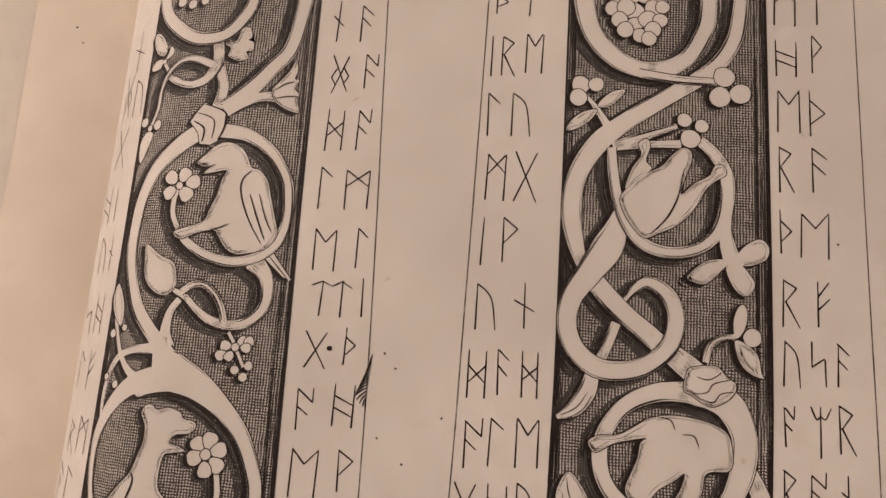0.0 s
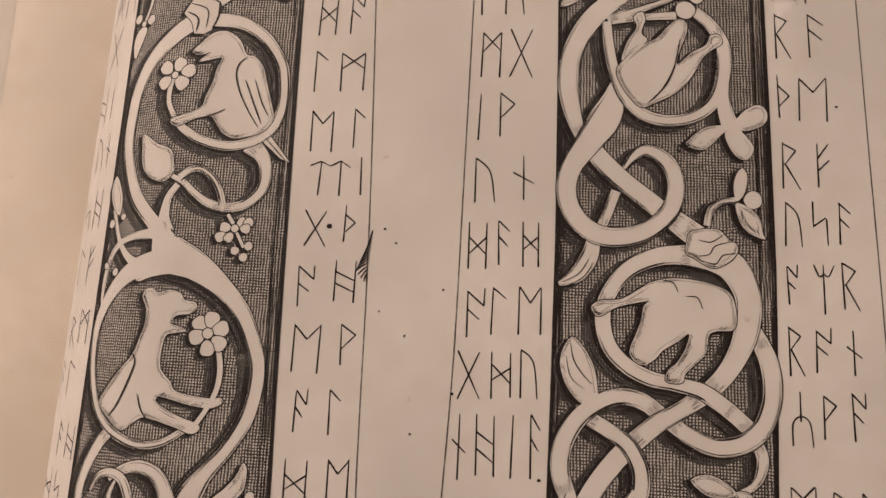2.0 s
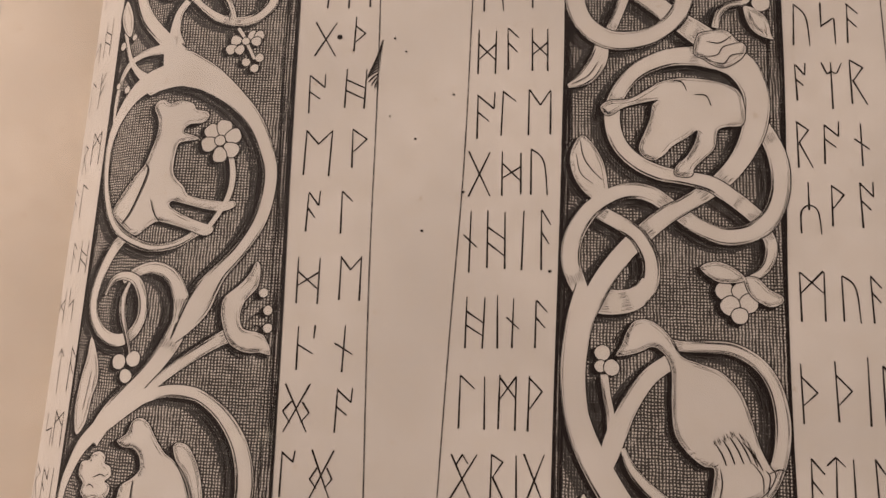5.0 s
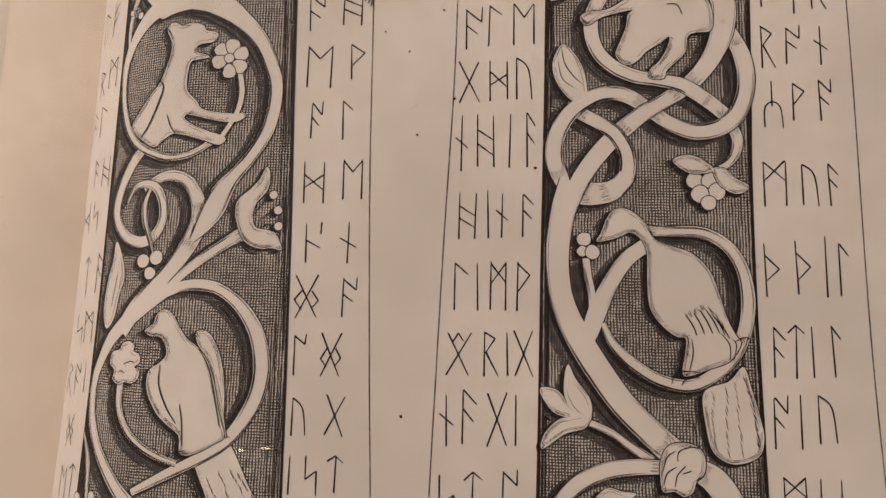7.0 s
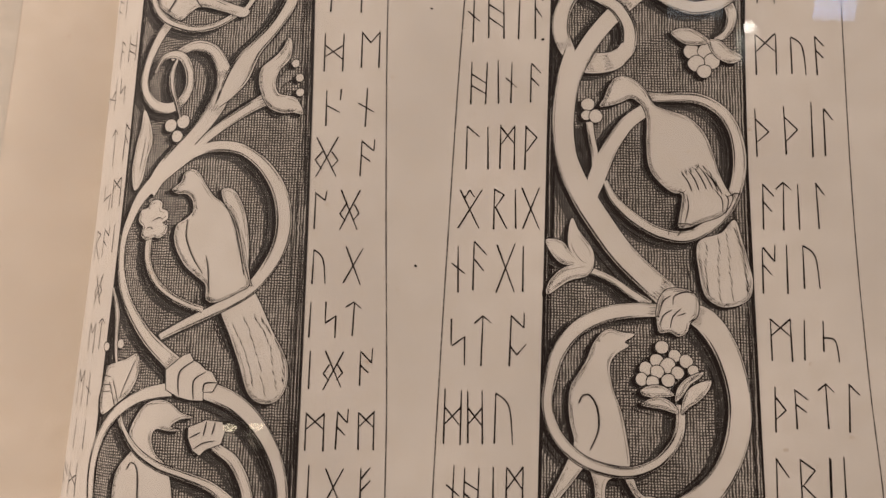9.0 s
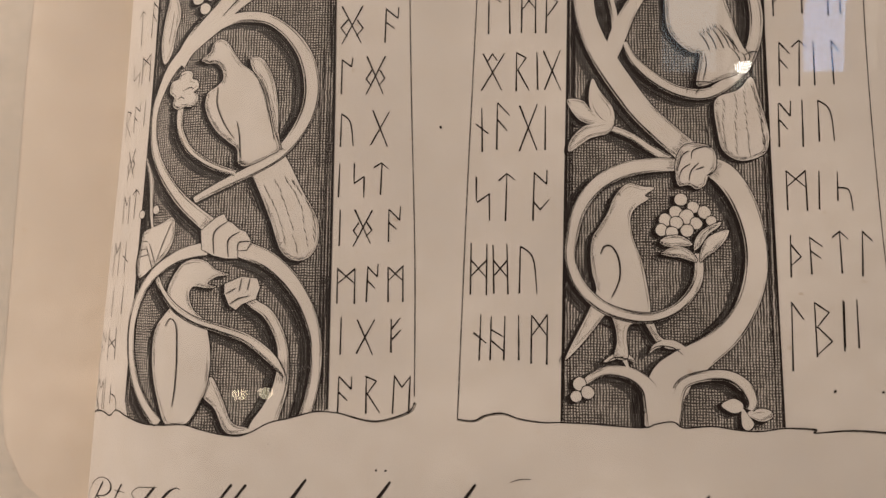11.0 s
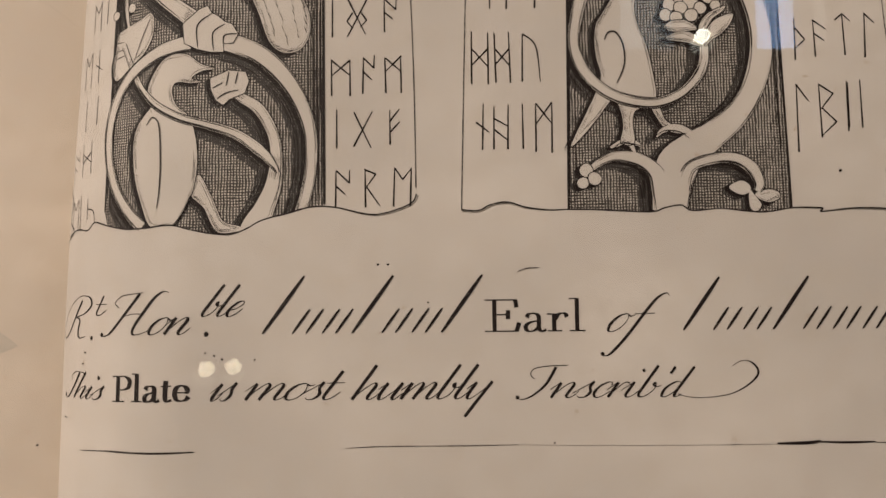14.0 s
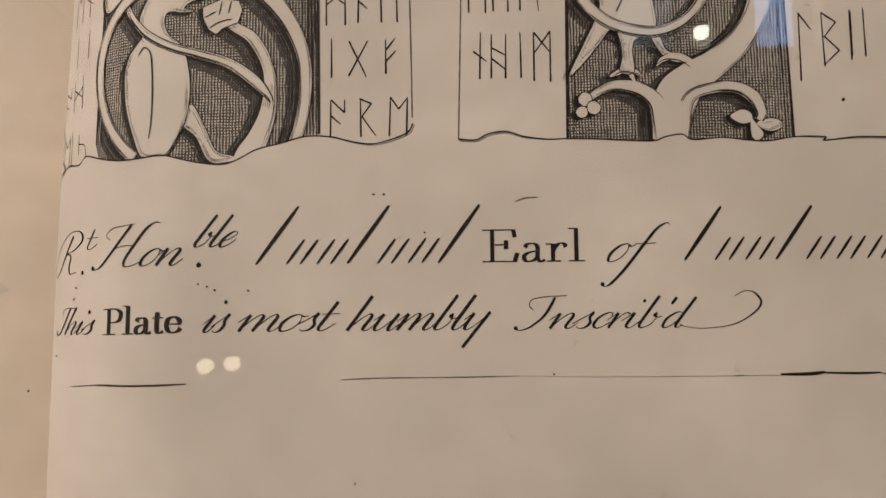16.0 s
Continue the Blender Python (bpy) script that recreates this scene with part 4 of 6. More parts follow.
form(left_panel, "pale_figure", 4, [(-79.6, -98.8), (-77.4, -97), (-76.5, -94.7), (-74.8, -93.6), (-72.7, -94.5), (-70.7, -97.5), (-68.5, -100.4), (-65.9, -102.3), (-63.2, -105.5), (-61.2, -110.7), (-59.7, -117.1), (-58.1, -122.3), (-60.2, -124), (-65.4, -126.7), (-68.3, -126.4), (-68.8, -122.7), (-71.3, -120.6), (-74.3, -118.1), (-76.8, -114.4), (-77.9, -111.1), (-77.4, -107.9), (-75, -106.2), (-73.4, -104.2), (-73.9, -101.6), (-75.5, -100), (-77.8, -99.9)], label="plain pale figure shape without features")
form(left_panel, "wing", 3, [(-66.5, -99), (-64.9, -98.3), (-62.7, -99.6), (-60.3, -104.2), (-58.9, -110.6), (-58.4, -118.3), (-57.5, -122.7), (-59, -119), (-60.7, -112), (-63, -105.5), (-65.7, -101.9)])
stroke(left_panel, 9, 0.34, [(-74.6, -106.5), (-74.6, -111), (-72.4, -116.1), (-69.7, -119.9)])
stroke(left_panel, 9, 0.27, [(-69.2, -115.4), (-68.4, -119.2), (-67.9, -124.9)])
stroke(left_panel, 9, 0.28, [(-65.7, -102.3), (-62.9, -106.8), (-61, -113.3), (-59.4, -120.2)])
stroke(left_panel, 9, 0.26, [(-71.4, -127.3), (-69.2, -126.2), (-66.8, -125.8)])
stroke(left_panel, 9, 0.26, [(-70, -127.8), (-68.1, -126.6), (-67.1, -128)])
# left panel
form(left_panel, "striped_tail", 1.1, [(-65.0, -127.0), (-60.6, -124.4), (-57.0, -123.6), (-51.7, -133.1), (-48.7, -138.1), (-47.3, -141.7), (-47.3, -146.3), (-49.1, -149.6), (-51.9, -150.7), (-54.7, -150), (-56.9, -147.5), (-59.3, -141), (-61.7, -135.3)])
ticks(left_panel, 5, [(-61, -132.4), (-57.9, -138.9), (-55.6, -146)], 6)
ticks(left_panel, 5, [(-58.5, -130.9), (-55.1, -138.2), (-52.6, -148.2)], 6)
ticks(left_panel, 5, [(-56.1, -130.2), (-52, -136.7), (-49.8, -146.7)], 6)
ticks(left_panel, 5, [(-54.2, -130.9), (-49.4, -137.7), (-48, -145.3)], 8)
form(left_panel, "clasping_bud", 6, [(-77, -143.5), (-75, -141.8), (-73.1, -140.1), (-71.3, -139.3), (-70.2, -141.1), (-69.1, -141.5), (-67.1, -143.2), (-65.5, -143.7), (-64, -146.1), (-65.1, -148.2), (-67.4, -148.4), (-67.3, -150.4), (-70.4, -150.4), (-73.4, -149.7), (-76.5, -148.2)], corners=True)
stroke(left_panel, 8, 0.38, [(-70.1, -141.1), (-73.5, -144), (-73.3, -149.3)])
stroke(left_panel, 8, 0.38, [(-67, -143.7), (-69.8, -145.8), (-69.6, -150.1)])
stroke(left_panel, 8, 0.38, [(-64.1, -146.1), (-67, -146.4), (-67.4, -148.4)])
vine(left_panel, "ring_vine", 5.6, [(-75.3, -148, 3.2), (-82.7, -149.8, 3), (-89.9, -153.9, 2.9), (-95.2, -160, 2.8), (-97.5, -167.3, 2.7), (-97, -174.6, 2.6), (-94.3, -181.8, 2.7), (-90, -187.6, 2.8), (-86, -191.4, 2.8)])
vine(left_panel, "ring_vine", 3, [(-67, -147.8, 4.3), (-59.7, -150.6, 4.3), (-53.8, -155.6, 4), (-49.4, -162.3, 3.4), (-46.9, -169.9, 2.8), (-46.7, -177.5, 2.6), (-47.8, -184.4, 2.6), (-49, -188.1, 2.4), (-50.3, -191.9, 2.4)])
vine(left_panel, "thin_stem", 5.2, [(-93.5, -146.8, 1.2), (-91.3, -151.3, 1.2), (-89, -155.8, 1.3), (-86.9, -159.1, 1.4), (-83.2, -162.8, 1.7), (-77.5, -165.9, 1.8), (-71.2, -167.7, 2), (-64, -170.1, 2.2), (-58.2, -174.2, 2.4), (-55.2, -177.5, 1.4), (-54.2, -179.1, 0.4)])
vine(left_panel, "stem", 3, [(-65.2, -159.7, 1.7), (-62.9, -161.4, 2.1), (-58.8, -164.2, 2.5), (-55.5, -170, 2.5), (-54.6, -175.5, 2.8), (-55.2, -181.8, 3.6), (-57.2, -187.3, 4.6), (-59.2, -191.4, 6), (-60.2, -194.5, 6.2)])
form(left_panel, "square_bud", 5, [(-70.2, -156.8), (-66, -154.9), (-62.1, -155.3), (-61.3, -157.4), (-62.2, -160.3), (-65.7, -161.7), (-67.1, -163.1), (-68.8, -162), (-70.1, -159.2)], corners=True)
stroke(left_panel, 8, 0.30, [(-65.9, -155.2), (-66.5, -158.6)])
stroke(left_panel, 8, 0.30, [(-63.8, -155.3), (-64.4, -158.2)])
stroke(left_panel, 8, 0.30, [(-69.8, -159.2), (-67.3, -157.8)])
stroke(left_panel, 8, 0.30, [(-68.6, -161.7), (-66.5, -160.3), (-63.6, -159.6)])
form(left_panel, "pale_figure", 4, [(-69.3, -154.4), (-72.5, -153.3), (-75.5, -151.1), (-78.7, -150.7), (-81.8, -152), (-84.3, -155.3), (-85.6, -158.8), (-84.5, -162.5), (-86, -164.6), (-88.2, -167.4), (-89.2, -171.7), (-88.6, -178.8), (-86.4, -185.8), (-83.6, -191.3), (-78.1, -191.1), (-76, -188.3), (-74, -184.1), (-72.9, -177.9), (-73.2, -171.6), (-74.9, -166), (-78, -163.2), (-79.3, -159.7), (-78.3, -157.5), (-74.8, -157.8), (-72.3, -157.5), (-74.6, -156.7), (-72.4, -155)], label="plain pale figure shape without features")
form(left_panel, "leg", 3, [(-73.7, -181.6), (-72.1, -179.7), (-69, -185.4), (-66.7, -190.2), (-62.9, -191.5), (-62.3, -192.4), (-66.6, -193), (-68.8, -191.7), (-71.1, -187.1), (-74, -184.4)])
stroke(left_panel, 9, 0.36, [(-85.5, -167.4), (-84.2, -165.6), (-82.3, -167.5), (-81.6, -175.9), (-81.7, -182.9), (-82.2, -187.1)])
stroke(left_panel, 9, 0.29, [(-74, -184.1), (-76, -188.6), (-78.1, -191.1)])
form(left_panel, "striped_leaf", 2, [(-85.9, -139.9), (-84.7, -141.7), (-85, -145.8), (-87, -149.4), (-90.6, -152.1), (-95.7, -155.2), (-97.2, -151.7), (-96.4, -147.3), (-95.6, -143.6), (-92.5, -142.4), (-88.6, -141.2)])
stroke(left_panel, 5, 0.23, [(-90.1, -151.4), (-88.1, -146.4), (-85.8, -141.4)])
stroke(left_panel, 5, 0.24, [(-96.4, -148), (-93.6, -147.8)])
stroke(left_panel, 5, 0.24, [(-96.2, -149.8), (-92.9, -149.3)])
stroke(left_panel, 5, 0.24, [(-96.1, -145.8), (-93.6, -145.9)])
berry(left_panel, 3, [(-96.9, -138.6, 1.1), (-91.4, -137.7, 1.1)])
vine(left_panel, "thin_stem", 2, [(-96.8, -123.6, 0.5), (-94.2, -129.4, 1.8), (-93.5, -134.8, 1.4), (-92.7, -140.8, 0.8), (-90.4, -147.7, 0.7)])
# right panel
vine(right_panel, "scroll_vine", 3, [(18.8, 93.8, 5.1), (19.2, 85.9, 5), (21.6, 78.3, 4.9), (26.7, 72.4, 4.8), (33, 69.4, 4.2), (39.2, 69.6, 4.2), (44.6, 72.5, 4.2), (48, 78, 4.2), (49.8, 84.2, 4.3), (50, 95.1, 4.4)])
vine(right_panel, "main_vine", 2, [(58.2, 95.4, 3.4), (57.6, 86.1, 3.7), (56.2, 78.4, 3.9), (52.8, 72.2, 3.9), (48.1, 67.8, 3.9), (42.7, 64, 3.8), (35.9, 59.5, 4.1), (29.9, 55.1, 4.4), (24.6, 50.6, 4.9), (20.7, 44.9, 4.8), (18.4, 38.4, 4.8), (18, 31.4, 4.7), (19.2, 24.6, 3.8), (21.4, 17.7, 1.9)])
vine(right_panel, "stem", 4, [(33, 68.2, 2.1), (39.9, 67.2, 2.1), (45.4, 66.8, 1.9), (51.9, 66.7, 1.8)])
berry(right_panel, 5, [(53.6, 68.1, 2.5), (52.6, 62.9, 2.5), (57.5, 63.9, 2.5)])
berry(right_panel, 3, [(19, 64.5, 2.2), (22.8, 64.7, 1.8), (18.5, 61.1, 2.1)])
form(right_panel, "leaf", 3, [(23.3, 59.3), (26.3, 62.7), (29.8, 63.6), (28.4, 61.2), (25.7, 59)])
form(right_panel, "leaf", 3, [(23.1, 58.1), (19.6, 57.2), (16.9, 54.8), (16, 52.4), (19, 53.3), (21.7, 55.5)])
vine(right_panel, "stem", 2, [(20.5, 61.6, 0.7), (23, 58.5, 1.3), (26.3, 53.4, 2)])
berry(right_panel, 4, [(27.2, 88.6, 2), (30.6, 88.8, 2.2), (34, 89.4, 2.2), (37.1, 89, 2), (26.2, 85.3, 1.9), (29.5, 85.8, 2.2), (36.3, 85.7, 2.2), (38.5, 86.1, 1.7), (27.9, 82.3, 2), (34.9, 82.6, 2.2), (38, 82.4, 1.8), (29.4, 79.6, 2), (36.2, 79.9, 2), (35.3, 77.4, 1.8)])
berry(right_panel, 5, [(31.8, 84.6, 2.3), (31.6, 80.9, 2), (33.1, 78.2, 1.8)])
vine(right_panel, "ring_vine", 3, [(27, 48.6, 2), (27.4, 43.2, 2.4), (28.6, 36.2, 2.5), (30.9, 30.1, 2.7), (34.6, 25.6, 2.9), (39.9, 23.7, 2.7), (45.7, 24.3, 2.7), (50.2, 26.8, 2.8), (53, 31.1, 3), (54.4, 37.8, 3.3), (54.1, 43.3, 3.1), (51.5, 48.1, 2.8), (47.9, 51.5, 2.6)])
vine(right_panel, "stem", 2, [(27.3, 48.9, 2), (31.4, 50.8, 2), (36.1, 52.5, 2), (42.5, 54.9, 1.4)])
vine(right_panel, "stem", 2, [(28, 48.6, 1.4), (36.1, 49.9, 1.6), (43.5, 50.4, 2)])
berry(right_panel, 5, [(44.2, 56.5, 1.7), (48.3, 55.2, 1.6), (45.6, 51.8, 2.3)])
vine(right_panel, "stem", 3, [(54.4, 33.6, 1.9), (54, 30.2, 2.6), (54.4, 26.2, 3.5), (55.7, 21.8, 4)])
form(right_panel, "trefoil_lobe", 3, [(56, 22.9), (58.6, 26.4), (61.9, 28), (63.8, 26.1), (63.1, 23.4), (59.9, 21.8), (57.3, 21.7)])
form(right_panel, "trefoil_lobe", 3, [(55.4, 22.5), (52.2, 22.7), (49, 21.8), (45.8, 18.9), (45.5, 17.6), (49, 16.7), (51.6, 18.6), (53.1, 20.3)])
form(right_panel, "trefoil_lobe", 3, [(54.1, 20.8), (56.7, 22.2), (59.2, 19.8), (60.5, 17.3), (59.2, 14.8), (57.3, 14.8), (55.4, 16.9)])
form(right_panel, "pale_figure", 4, [(29.4, 36.3), (31.6, 39.2), (34.9, 42.2), (38.9, 44.5), (41.5, 47.5), (43.9, 49.4), (45.8, 48.5), (45.8, 45.7), (44.2, 41.3), (43.6, 37.8), (46.9, 40.8), (50.2, 42.8), (51.5, 45.3), (53.5, 45.4), (54, 43.3), (51.9, 41.8), (49.5, 39.6), (47.6, 36), (45.6, 33.1), (42.4, 30.1), (38.5, 28.1), (35.2, 26.8), (32.5, 29.2), (30.2, 32.8)], label="plain pale figure shape without features")
form(right_panel, "limb", 4, [(33.4, 49.9), (35.4, 51.2), (36.1, 49.1), (35.2, 45.8), (36.5, 43.7), (32.9, 40.7), (30.5, 38.6), (31.9, 43.4), (34.1, 47.1)])
stroke(right_panel, 9, 0.30, [(44.2, 44.2), (43, 37.8), (40.4, 32.1), (36.5, 27.7)])
stroke(right_panel, 9, 0.22, [(43.6, 39.9), (42.3, 35.7), (39.4, 30.6)])
stroke(right_panel, 9, 0.22, [(43, 37.1), (41, 32.8), (37.8, 28.8)])
vine(right_panel, "looping_vine", 2.5, [(29.3, 34.9, 0.8), (28.6, 29.3, 4.7), (26.6, 23.7, 7.3), (22.6, 17.6, 5.9), (18.9, 11.7, 4.8), (17.9, 5.7, 4.6), (19.9, 0, 4.5), (24.4, -3.9, 4.5), (30.1, -4.6, 4.3), (36.5, -2.7, 4.1), (41.2, 1.7, 4), (42.9, 7.5, 3.9), (41.7, 12.4, 3.7), (38.8, 15.4, 3.2), (35.7, 16.2, 2.7), (32.9, 14.2, 2.1), (31.1, 11.7, 1.1)])
vine(right_panel, "straight_stem", 1.6, [(23.4, 16.5, 4.3), (27.1, 12.3, 4.5), (31.7, 8, 4.4), (37, 3.9, 4.4), (39.6, 1.6, 4.4)])
vine(right_panel, "stem", 1, [(29.2, 6.3, 2.2), (27.4, 1.2, 2.2), (25.4, -3.4, 2.2)])
vine(right_panel, "hanging_leaf", 2, [(24.2, -4.8, 2.8), (23.3, -9.3, 3.8), (20.6, -13.5, 3.7), (16.5, -15.8, 1)])
stroke(right_panel, 6, 0.20, [(23.1, -9.9), (20.9, -13.3), (17.2, -15.4)])
stroke(right_panel, 6, 0.20, [(24.1, -10.5), (22.2, -13.8), (18.5, -16.2)])
vine(right_panel, "stem", 2, [(40.8, 0.9, 4.3), (44, -1.4, 5.1), (47.8, -4.3, 5.5)])
form(right_panel, "clasping_bud", 6, [(44.7, -7.6), (45.3, -3.8), (46.6, -2.5), (51, -1.9), (52.8, -2.6), (54.1, -4.2), (56, -5.5), (55.9, -7.4), (54.1, -9.4), (51, -10.9), (48.5, -10.1), (46.6, -8.8)])
stroke(right_panel, 9, 0.26, [(47.5, -4.6), (50.3, -5), (53.1, -3.2)])
stroke(right_panel, 9, 0.26, [(46.2, -8.4), (49.7, -7.9), (51.2, -5.9), (55, -4.7)])
stroke(right_panel, 9, 0.26, [(48.5, -9.5), (51.2, -9.9), (52.8, -8), (55.7, -7.4)])
vine(right_panel, "thin_stem", 3, [(49.5, -1.2, 1.5), (50.4, 2.3, 1.5), (52.5, 4.3, 1.5), (56, 5, 1.3)])
berry(right_panel, 3, [(59.9, 5.1, 2)])
form(right_panel, "leaf", 3, [(56, 5), (55.7, 8.4), (56.6, 11.4), (57.9, 12.5), (58.8, 10.6), (58.3, 7.3), (57, 5.1)])
form(right_panel, "leaf", 3, [(56, 4), (58.5, 3.5), (61, 1.1), (61.8, -2.6), (62.2, -3.9), (59.1, -2.8), (57, -0.4)])
ticks(right_panel, 5, [(57.2, 2.1), (58.7, -0.9), (60.9, -2.6)], 8)
# right panel
vine(right_panel, "ring_vine", 4, [(48.9, -8.5, 5.6), (43.4, -8.2, 4.4), (37.8, -9, 4), (31.8, -12.1, 3.6), (27.6, -17.6, 3.4), (26.3, -23.1, 3.4), (27.6, -28.9, 3.3), (31.3, -33.2, 3.3), (36.5, -35.8, 3.3), (41.9, -36.8, 3), (47.3, -38, 3.4), (51, -40.2, 3.5)])
vine(right_panel, "ring_vine", 1.7, [(49, -38.8, 3.3), (53.7, -42.2, 3.4), (59.4, -47.3, 3.1)])
joint(right_panel, 4.7, [(49, -38.9, 2.7), (51, -40.2, 2.8), (52.9, -41.6, 2.8)])
vine(right_panel, "ring_vine", 3, [(47.7, -8, 5.3), (54.4, -10.2, 6.6), (57.9, -16.6, 5.7), (57.6, -23.7, 5.4), (55.6, -29.5, 4.5), (52.3, -34.7, 4), (48.1, -38.8, 3.7), (42.4, -42.6, 3.4), (37.1, -46, 3.9), (30.5, -52, 4.1), (25.8, -57.8, 4.2), (22.6, -63.3, 4.3), (20.3, -69, 4), (19, -76.1, 3.9), (18.8, -82.9, 3.8), (19.8, -90.9, 3.7)])
vine(right_panel, "interlaced_vine", 2, [(58.9, -24.2, 3.3), (61.9, -31.1, 4), (62.4, -38.5, 3.9), (60.1, -45.1, 3.9), (56.2, -48.5, 3.9), (50.6, -49.6, 3.9), (45.3, -47.9, 3.6), (41, -45.1, 3.2), (35.3, -41, 3.5), (30.4, -40, 3.5), (25.6, -41.6, 3.5), (21.1, -45.2, 3.7), (18, -50.7, 4), (17.4, -56.2, 4), (19, -61.1, 3.6), (20.9, -64.3, 2.8)])
vine(right_panel, "interlaced_vine", 1.7, [(20.3, -43.3, 2.5), (23.9, -45.2, 3), (27.1, -46.9, 3.1)])
vine(right_panel, "interlaced_vine", 4, [(26.4, -46.5, 3.1), (29.1, -48.1, 3.2), (32.1, -50.5, 3.4), (34.4, -55.2, 3.6), (34.1, -60.6, 3.8), (31.7, -63.2, 4.3)])
vine(right_panel, "interlaced_vine", 2.6, [(33.5, -61.2, 3.9), (30.6, -64, 4.7), (25.3, -64.7, 5.4), (20.7, -63.7, 5.4)])
joint(right_panel, 4.6, [(34.1, -60, 3.3), (32.7, -62.4, 3.8), (30, -64.1, 4.2)])
joint(right_panel, 4.6, [(25.1, -45.9, 2.5), (26.9, -46.8, 2.6), (28.3, -47.5, 2.6)])
form(right_panel, "leaf", 2, [(19.5, -27.6), (21.8, -29.2), (24.3, -33.5), (25.3, -38.5), (25, -40.4), (22, -41.9), (18.9, -38.8), (17.2, -34.5), (17.5, -30.7)])
stroke(right_panel, 6, 0.27, [(19.3, -28.9), (20, -32.5), (21.9, -35.5), (24.1, -37.7)])
stroke(right_panel, 6, 0.20, [(18.4, -31.9), (19.4, -36.3), (22.2, -38.7)])
form(right_panel, "pale_figure", 5, [(23.9, -20.4), (26, -19.2), (30.3, -18.7), (34.1, -16.5), (37.1, -14.6), (41.5, -13.6), (46.4, -13.8), (51.3, -14.9), (54.5, -17), (55.4, -21.8), (54.5, -24.5), (51.1, -24.9), (49.3, -26), (48.6, -29.8), (46.1, -32.5), (44.2, -34.4), (43.5, -36.3), (41.5, -36.6), (39.9, -36), (40.4, -34), (42.5, -32), (44.4, -28.7), (45, -25.8), (42.6, -27.6), (39.5, -29.6), (37.7, -31.6), (35.3, -33), (33.1, -32.1), (32.2, -30), (33.4, -26.7), (34.7, -23.4), (35.3, -20.1), (36.5, -18.9), (32.8, -19.6), (29.1, -20.7), (25.7, -22.7), (24.2, -21.9)], label="plain pale figure shape without features")
stroke(right_panel, 9, 0.28, [(39.6, -14.1), (41.8, -14.6), (42.8, -16.6)])
stroke(right_panel, 9, 0.27, [(44.5, -17.5), (47, -17.7), (48.1, -20.2)])
vine(right_panel, "curling_vine", 1, [(58.6, -47.8, 2.4), (59.9, -51.3, 2.5), (59.3, -54.9, 2.1), (57.4, -57.4, 1.6), (54.8, -58.7, 0.9)])
berry(right_panel, 4, [(49.8, -61.4, 1.9), (53.3, -61.4, 1.9), (54.7, -64, 1.9)])
berry(right_panel, 5, [(50.9, -64.6, 2), (52.8, -66.7, 1.7)])
form(right_panel, "leaf", 6, [(44.9, -56.7), (47.6, -55.3), (50.5, -55.8), (53.3, -57.6), (54.1, -59), (51.6, -59.7), (48.1, -59.4)])
form(right_panel, "leaf", 6, [(54.1, -58.5), (56.8, -58.6), (59, -60.8), (61.8, -62.4), (61.2, -63.9), (58.9, -64.5), (56.1, -63.1), (54.6, -61.1)])
# right panel
vine(right_panel, "main_vine", 3, [(21, -61.5, 4.6), (18.9, -69.7, 4.9), (17.9, -79.1, 4.9), (18.5, -86.9, 5), (20.4, -93.4, 5.4), (23.6, -99.7, 5.8), (27.5, -105.9, 5.8), (32.4, -112.6, 5.7), (38, -118.2, 5.8), (43, -122.7, 6)])
vine(right_panel, "ring_vine", 3, [(37.5, -73, 2.1), (41.2, -73.5, 2.1), (45.7, -73.4, 2.4), (51.4, -73.8, 2.6), (56.4, -76.6, 2.7), (59.6, -81.7, 2.8), (60.7, -88.8, 3.1), (59.7, -95.8, 3), (57, -101.5, 3), (52.4, -105.9, 2.8), (47.1, -108.3, 2.7), (40.4, -107.1, 2.6), (34.2, -103.2, 2.4), (30.2, -98.9, 1.9), (28.4, -94.8, 1)])
vine(right_panel, "ring_vine", 3, [(38.6, -76.5, 3.2), (33.8, -80.2, 3.4), (29.8, -86.1, 3.6), (27.1, -92, 4.1), (25.6, -96.5, 3.6), (24.8, -100.9, 1.3)])
form(right_panel, "pale_figure", 5, [(27.1, -75.9), (28.3, -73.6), (29.3, -70.9), (31, -68.6), (33.6, -68.2), (36.2, -69.5), (38.7, -72.2), (40.5, -75.5), (44.3, -77), (48.7, -78.6), (52.4, -82.5), (54.3, -87.6), (55.7, -92.7), (57.4, -96.5), (58.6, -98.9), (56, -102.7), (51, -104.7), (47.8, -106), (45.7, -105.7), (46.4, -101.1), (46.6, -97.9), (44.4, -97.4), (41.3, -94.9), (38.9, -91.1), (38.4, -85.3), (38.5, -78.8), (37.3, -75.5), (34.8, -73.8), (32.2, -74.9), (29.6, -75.7)], label="plain pale figure shape without features")
stroke(right_panel, 9, 0.28, [(40.5, -75.5), (39.3, -73.8), (38.4, -72.2)])
ticks(right_panel, 9, [(47, -92.9), (51.4, -90.9), (55, -95.2)], 10)
stroke(right_panel, 9, 0.33, [(47.1, -93.1), (48.3, -95.1), (49, -97.1)])
stroke(right_panel, 9, 0.33, [(48.4, -92.1), (49.8, -94.3), (50.7, -96.8)])
stroke(right_panel, 9, 0.33, [(49.8, -91.4), (51.3, -93.8), (52.5, -96.6)])
stroke(right_panel, 9, 0.33, [(51.2, -91.4), (52.8, -93.8), (54, -96.5)])
stroke(right_panel, 9, 0.33, [(52.4, -92.3), (54.1, -94.5), (55.2, -97)])
stroke(right_panel, 9, 0.33, [(53.6, -93.5), (55, -95.5), (56.2, -97.7)])
